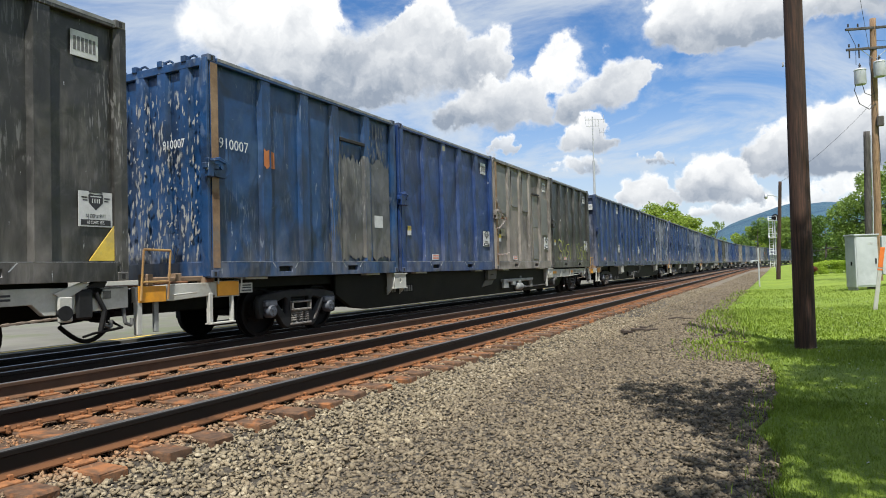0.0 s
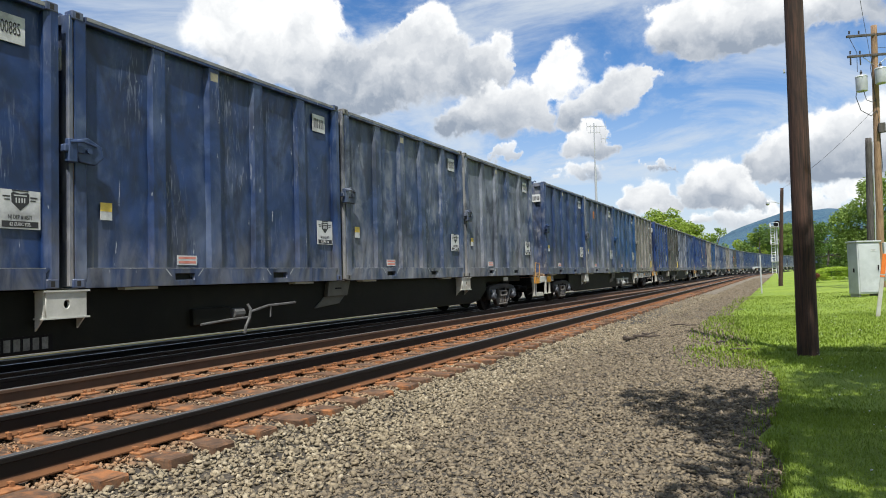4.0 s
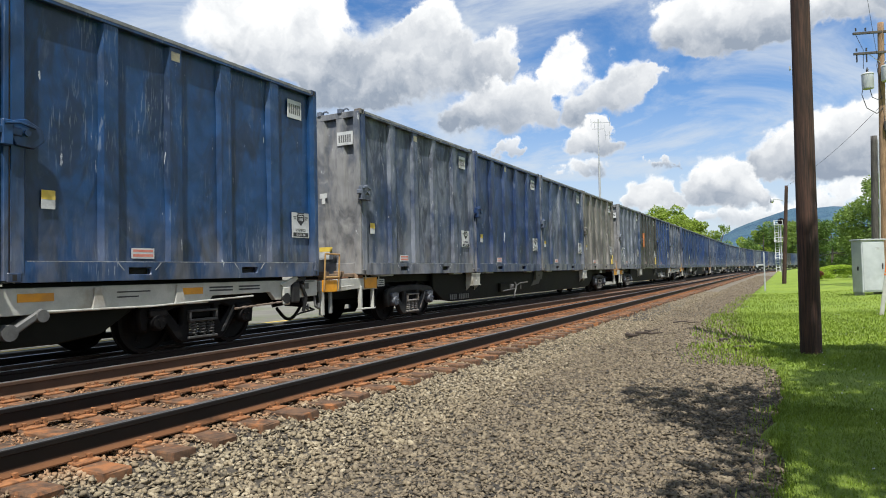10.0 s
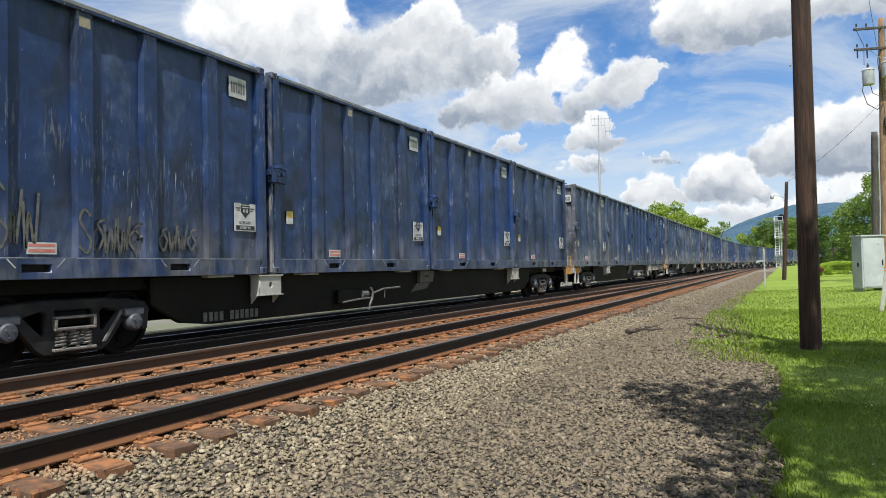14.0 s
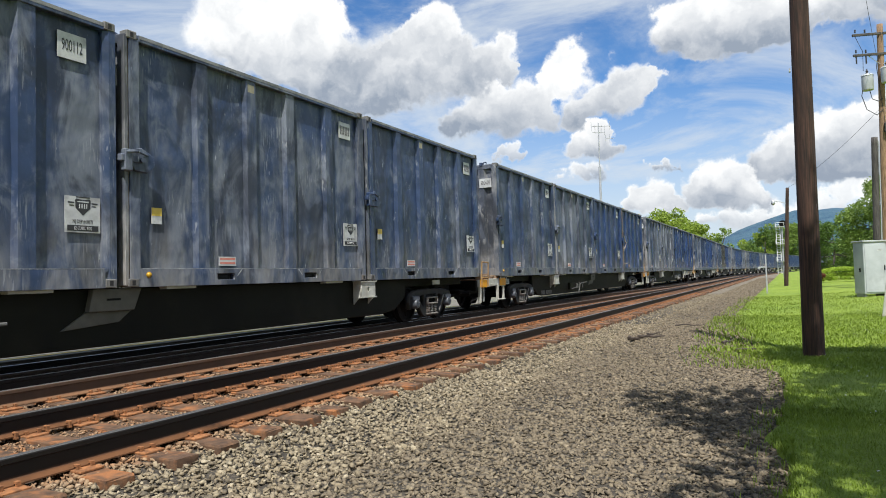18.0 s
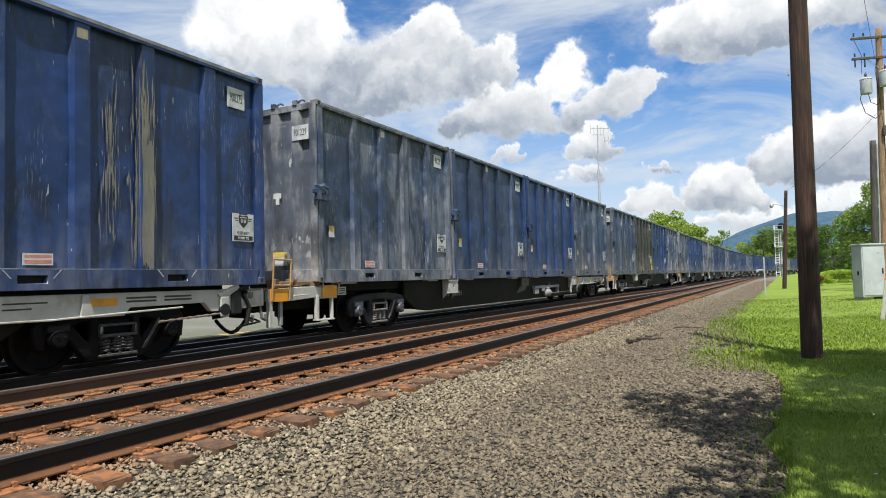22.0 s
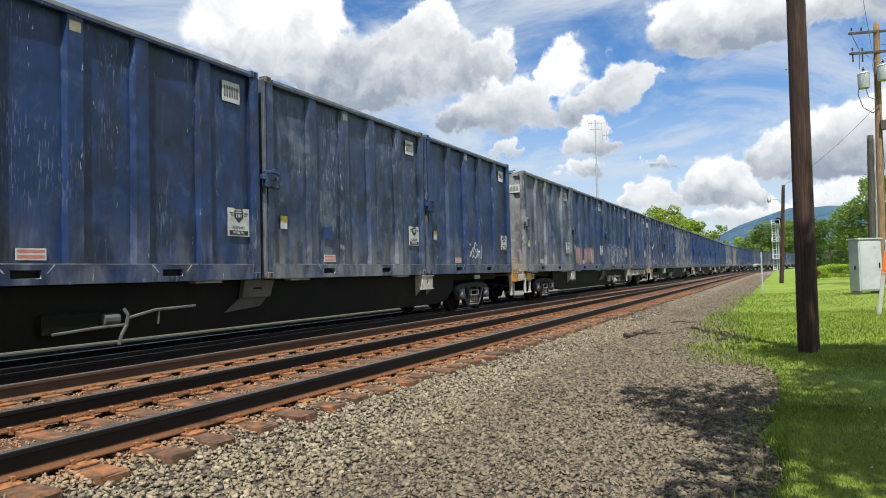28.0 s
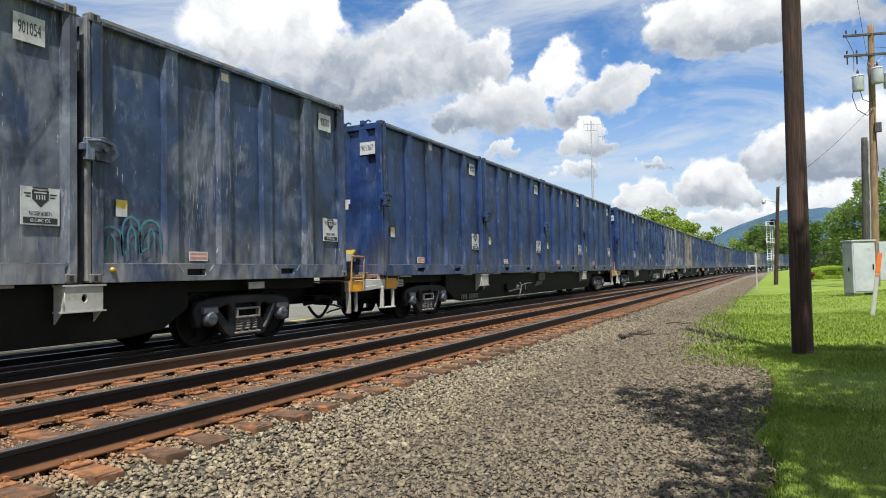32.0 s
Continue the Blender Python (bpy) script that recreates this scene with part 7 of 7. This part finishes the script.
    # marker stake
    p = thing("marker_stake", "slanted white stake with an orange head", "stake")
    p.location = (2.06, 19.31, -0.16)
    lean = pose(0, 0, 0, 0, 8, 0)
    part("stake", placed(Form().box(-0.045, 0.045, -0.02, 0.02, 0.0, 1.05, 0.006).done("stake", M_WHITE_STEEL), lean), p)
    part("head", placed(Form().box(-0.05, 0.05, -0.024, 0.024, 1.05, 1.55, 0.006).done("head", M_MARKER_ORANGE), lean), p, "orange marker head")
    part("band", placed(Form().box(-0.051, 0.051, -0.025, 0.025, 0.98, 1.02).done("band", M_MARKER_ORANGE), lean), p)
    # power pole with crossarms and transformers
    p = thing("power_pole", "tan wooden power pole with two crossarms and grey transformers", "utility pole")
    p.location = (4.57, 40.7, -0.15)
    part("shaft", shaft((0, 0, 0), (0.25, -0.42, 13.6), 0.19, 0.14, M_POLE_TAN, 16), p)
    side = Matrix.Rotation(radians(27), 4, "Z")
    for z, half in ((13.1, 1.45), (12.05, 1.45)):
        part("crossarm", placed(Form().box(-half, half, -0.05, 0.05, -0.06, 0.06, 0.01).done("crossarm", M_POLE_GREY), Matrix.Translation((0.25, -0.5, z)) @ side @ pose(0, 0, 0, 0, -3, 0)), p)
    f = Form()
    for s in (-1, 1):
        f.rod((0.25 + s * 0.05, -0.47, 11.5), (0.25 + s * 0.62, -0.45 + s * 0.3, 12.0), 0.018, 5)
    part("brace", f.done("brace", M_GALV), p)
    for dx, dy, z in ((-0.95, -0.85, 10.55), (0.20, -0.75, 10.85), (1.0, 0.0, 10.7)):
        part("transformer", Form().lathe([(0.10, -0.40), (0.25, -0.38), (0.27, -0.32), (0.27, 0.34), (0.29, 0.36), (0.26, 0.42), (0.12, 0.47)], Matrix.Translation((0.25 + dx * 0.75, dy, z)), 16).done("transformer", M_BOX, True), p, "grey transformer can")
        part("bushing", Form().lathe([(0.05, 0.0), (0.07, 0.05), (0.04, 0.1), (0.07, 0.15), (0.04, 0.2), (0.02, 0.28)], Matrix.Translation((0.25 + dx * 0.75, dy, z + 0.45)), 8).done("bushing", M_CABLE, True), p)
    f = Form()
    for k in (-1.3, -0.8, 0.9, 1.3):
        q = side @ Vector((k, 0, 0))
        for z in (12.05, 13.1):
            f.rod((0.25 + q.x, -0.5 + q.y, z + 0.06), (0.25 + q.x, -0.5 + q.y, z + 0.22), 0.04, 8)
        f.rod((0.25 + q.x, -0.5 + q.y, 11.55), (0.25 + q.x, -0.5 + q.y, 11.95), 0.035, 8)
    part("insulators", f.done("insulators", M_CABLE), p)["kind"] = "stuff"
    f = Form()
    f.tube([(-0.6, -0.95, 10.6), (-0.75, -0.95, 9.9), (-0.55, -0.85, 9.2), (-0.1, -0.6, 8.9), (0.2, -0.45, 9.2)], 0.02, 5)
    f.tube([(-0.4, -0.9, 10.2), (-0.3, -0.9, 9.7), (0.0, -0.6, 9.6), (0.25, -0.4, 9.8)], 0.018, 5)
    f.tube([(-0.9, -0.95, 13.0), (-0.6, -0.9, 12.2), (-0.62, -0.9, 11.2)], 0.014, 5)
    f.tube([(0.1, -0.55, 12.1), (0.0, -0.5, 11.4), (0.25, -0.4, 8.5), (0.3, -0.35, 6.0)], 0.016, 5)
    part("drop_cable", f.done("drop_cable", M_CABLE), p)
    part("meter_stub", Form().box(0.2, 0.5, -0.6, -0.4, 8.0, 8.5, 0.02).done("meter_stub", M_POLE_GREY), p)
    p = thing("wooden_stub_pole", "old dark grey stub pole strapped beside the power pole", "utility pole")
    p.location = (4.0, 39.2, -0.15)
    part("shaft", shaft((0, 0, 0), (0.18, -0.15, 7.6), 0.17, 0.14, M_POLE_GREY, 14), p)
    part("conduit", Form().tube([(0.20, -0.10, 1.0), (0.30, -0.15, 4.0), (0.34, -0.18, 7.4)], 0.03).done("conduit", M_GALV), p)
    # wires
    thing("overhead_wire", "thin black overhead wire slung between the poles", "wire", "overhead wires", data=wire("overhead_wire", (4.8, 40.3, 9.3), (0.33, 54.4, 6.9), 0.35, 0.009))
    thing("overhead_wire", "thin black overhead wire rising from the power pole", "wire", "overhead wires", data=wire("overhead_wire", (4.6, 40.2, 11.8), (3.0, 30.0, 13.6), 0.2, 0.009))
    thing("overhead_wire", "thin black overhead wire leaving the power pole", "wire", "overhead wires", data=wire("overhead_wire", (4.9, 40.3, 12.3), (30.0, 50.0, 12.5), 0.8, 0.009))
    # antenna mast behind the train
    p = thing("antenna_mast", "slim grey antenna mast with yagi aerials behind the train", "antenna")
    p.location = (-35.7, 145.7, 0)
    part("mast", Form().rod((0, 0, 0), (0, 0, 24.5), 0.26, 8).rod((0, 0, 24.5), (0.1, 0, 34.3), 0.13, 8).done("mast", M_GALV), p)
    f = Form()
    across = side @ Vector((1, 0, 0))
    f.rod(tuple(Vector((0.1, 0, 33.6)) - across * 1.6), tuple(Vector((0.1, 0, 33.6)) + across * 2.6), 0.07, 6)
    f.rod(tuple(Vector((0.1, 0, 32.2)) - across * 1.4), tuple(Vector((0.1, 0, 32.2)) + across * 1.3), 0.06, 6)
    f.rod(tuple(Vector((0.1, 0, 30.8)) + across * 1.4), tuple(Vector((0.1, 0, 30.8)) + across * 3.2), 0.06, 6)
    for k, z in ((-1.6, 33.6), (-0.8, 33.0), (0.6, 33.0), (1.3, 32.6), (2.5, 33.8), (1.5, 30.8), (2.4, 30.8)):
        q = across * k
        f.rod((0.1 + q.x, q.y, z - 1.0), (0.1 + q.x, q.y, z + 0.9), 0.05, 5)
    part("aerials", f.done("aerials", M_GALV), p)["kind"] = "stuff"


build_poles()


def build_shrubs():
    h = thing("hedge_bush", "low rounded clipped green hedge bush", "bush")
    h.location = (3.5, 56.0, -0.05)
    blobs = []
    rng = random.Random(5)
    for i in range(170):
        u, w = rng.uniform(-1, 1), rng.uniform(-1, 1)
        top = 0.95 * math.sqrt(max(0.08, 1 - 0.85 * u * u))
        blobs.append(((u * 1.75, w * 0.7, max(0.12, top * rng.choice((1.0, 1.0, 1.0, 0.6, 0.3)))), 0.20))
    part("foliage", leaf_cloud("foliage", blobs, 4200, 0.034, M_HEDGE, 6), h)
    b = thing("red_bush", "small russet-red bush beside the hedge", "bush")
    b.location = (1.95, 55.0, -0.05)
    part("foliage", leaf_cloud("foliage", [((rng.uniform(-0.35, 0.35), rng.uniform(-0.2, 0.2), rng.uniform(0.12, 0.62)), 0.2) for _ in range(16)], 2600, 0.045, M_LEAF_RED, 7), b)
    # sticks and dark lumps lying on the ballast
    M_STICK = grainy("dry_dark_wood", (0.03, 0.022, 0.017), (0.08, 0.06, 0.045), 12.0, 0.9)
    for x, y, a, l, r in ((-2.55, 14.2, 20, 0.55, 0.035), (-2.75, 13.5, -30, 0.30, 0.05), (-2.62, 15.0, 60, 0.45, 0.02), (-2.2, 17.5, 15, 0.7, 0.02), (-1.0, 13.6, 75, 0.8, 0.03), (-0.6, 12.2, 35, 0.5, 0.025), (-1.2, 24.0, 80, 0.9, 0.03)):
        f = Form()
        rng2 = random.Random(int(y * 10))
        pts = [(l * (i / 5 - 0.5), rng2.uniform(-0.03, 0.03), rng2.uniform(0, 0.03)) for i in range(6)]
        for i, (p, q) in enumerate(zip(pts, pts[1:])):
            f.rod(p, q, r * (1 - i * 0.13), 6, r * (0.87 - i * 0.13))
        s = thing("stick", "short dark broken stick lying on the gravel", "stick", "sticks on the gravel", data=f.done("stick", M_STICK))
        s.matrix_basis = pose(x, y, bed_height(x) + r + 0.012, 0, 0, a)


build_shrubs()

motions()
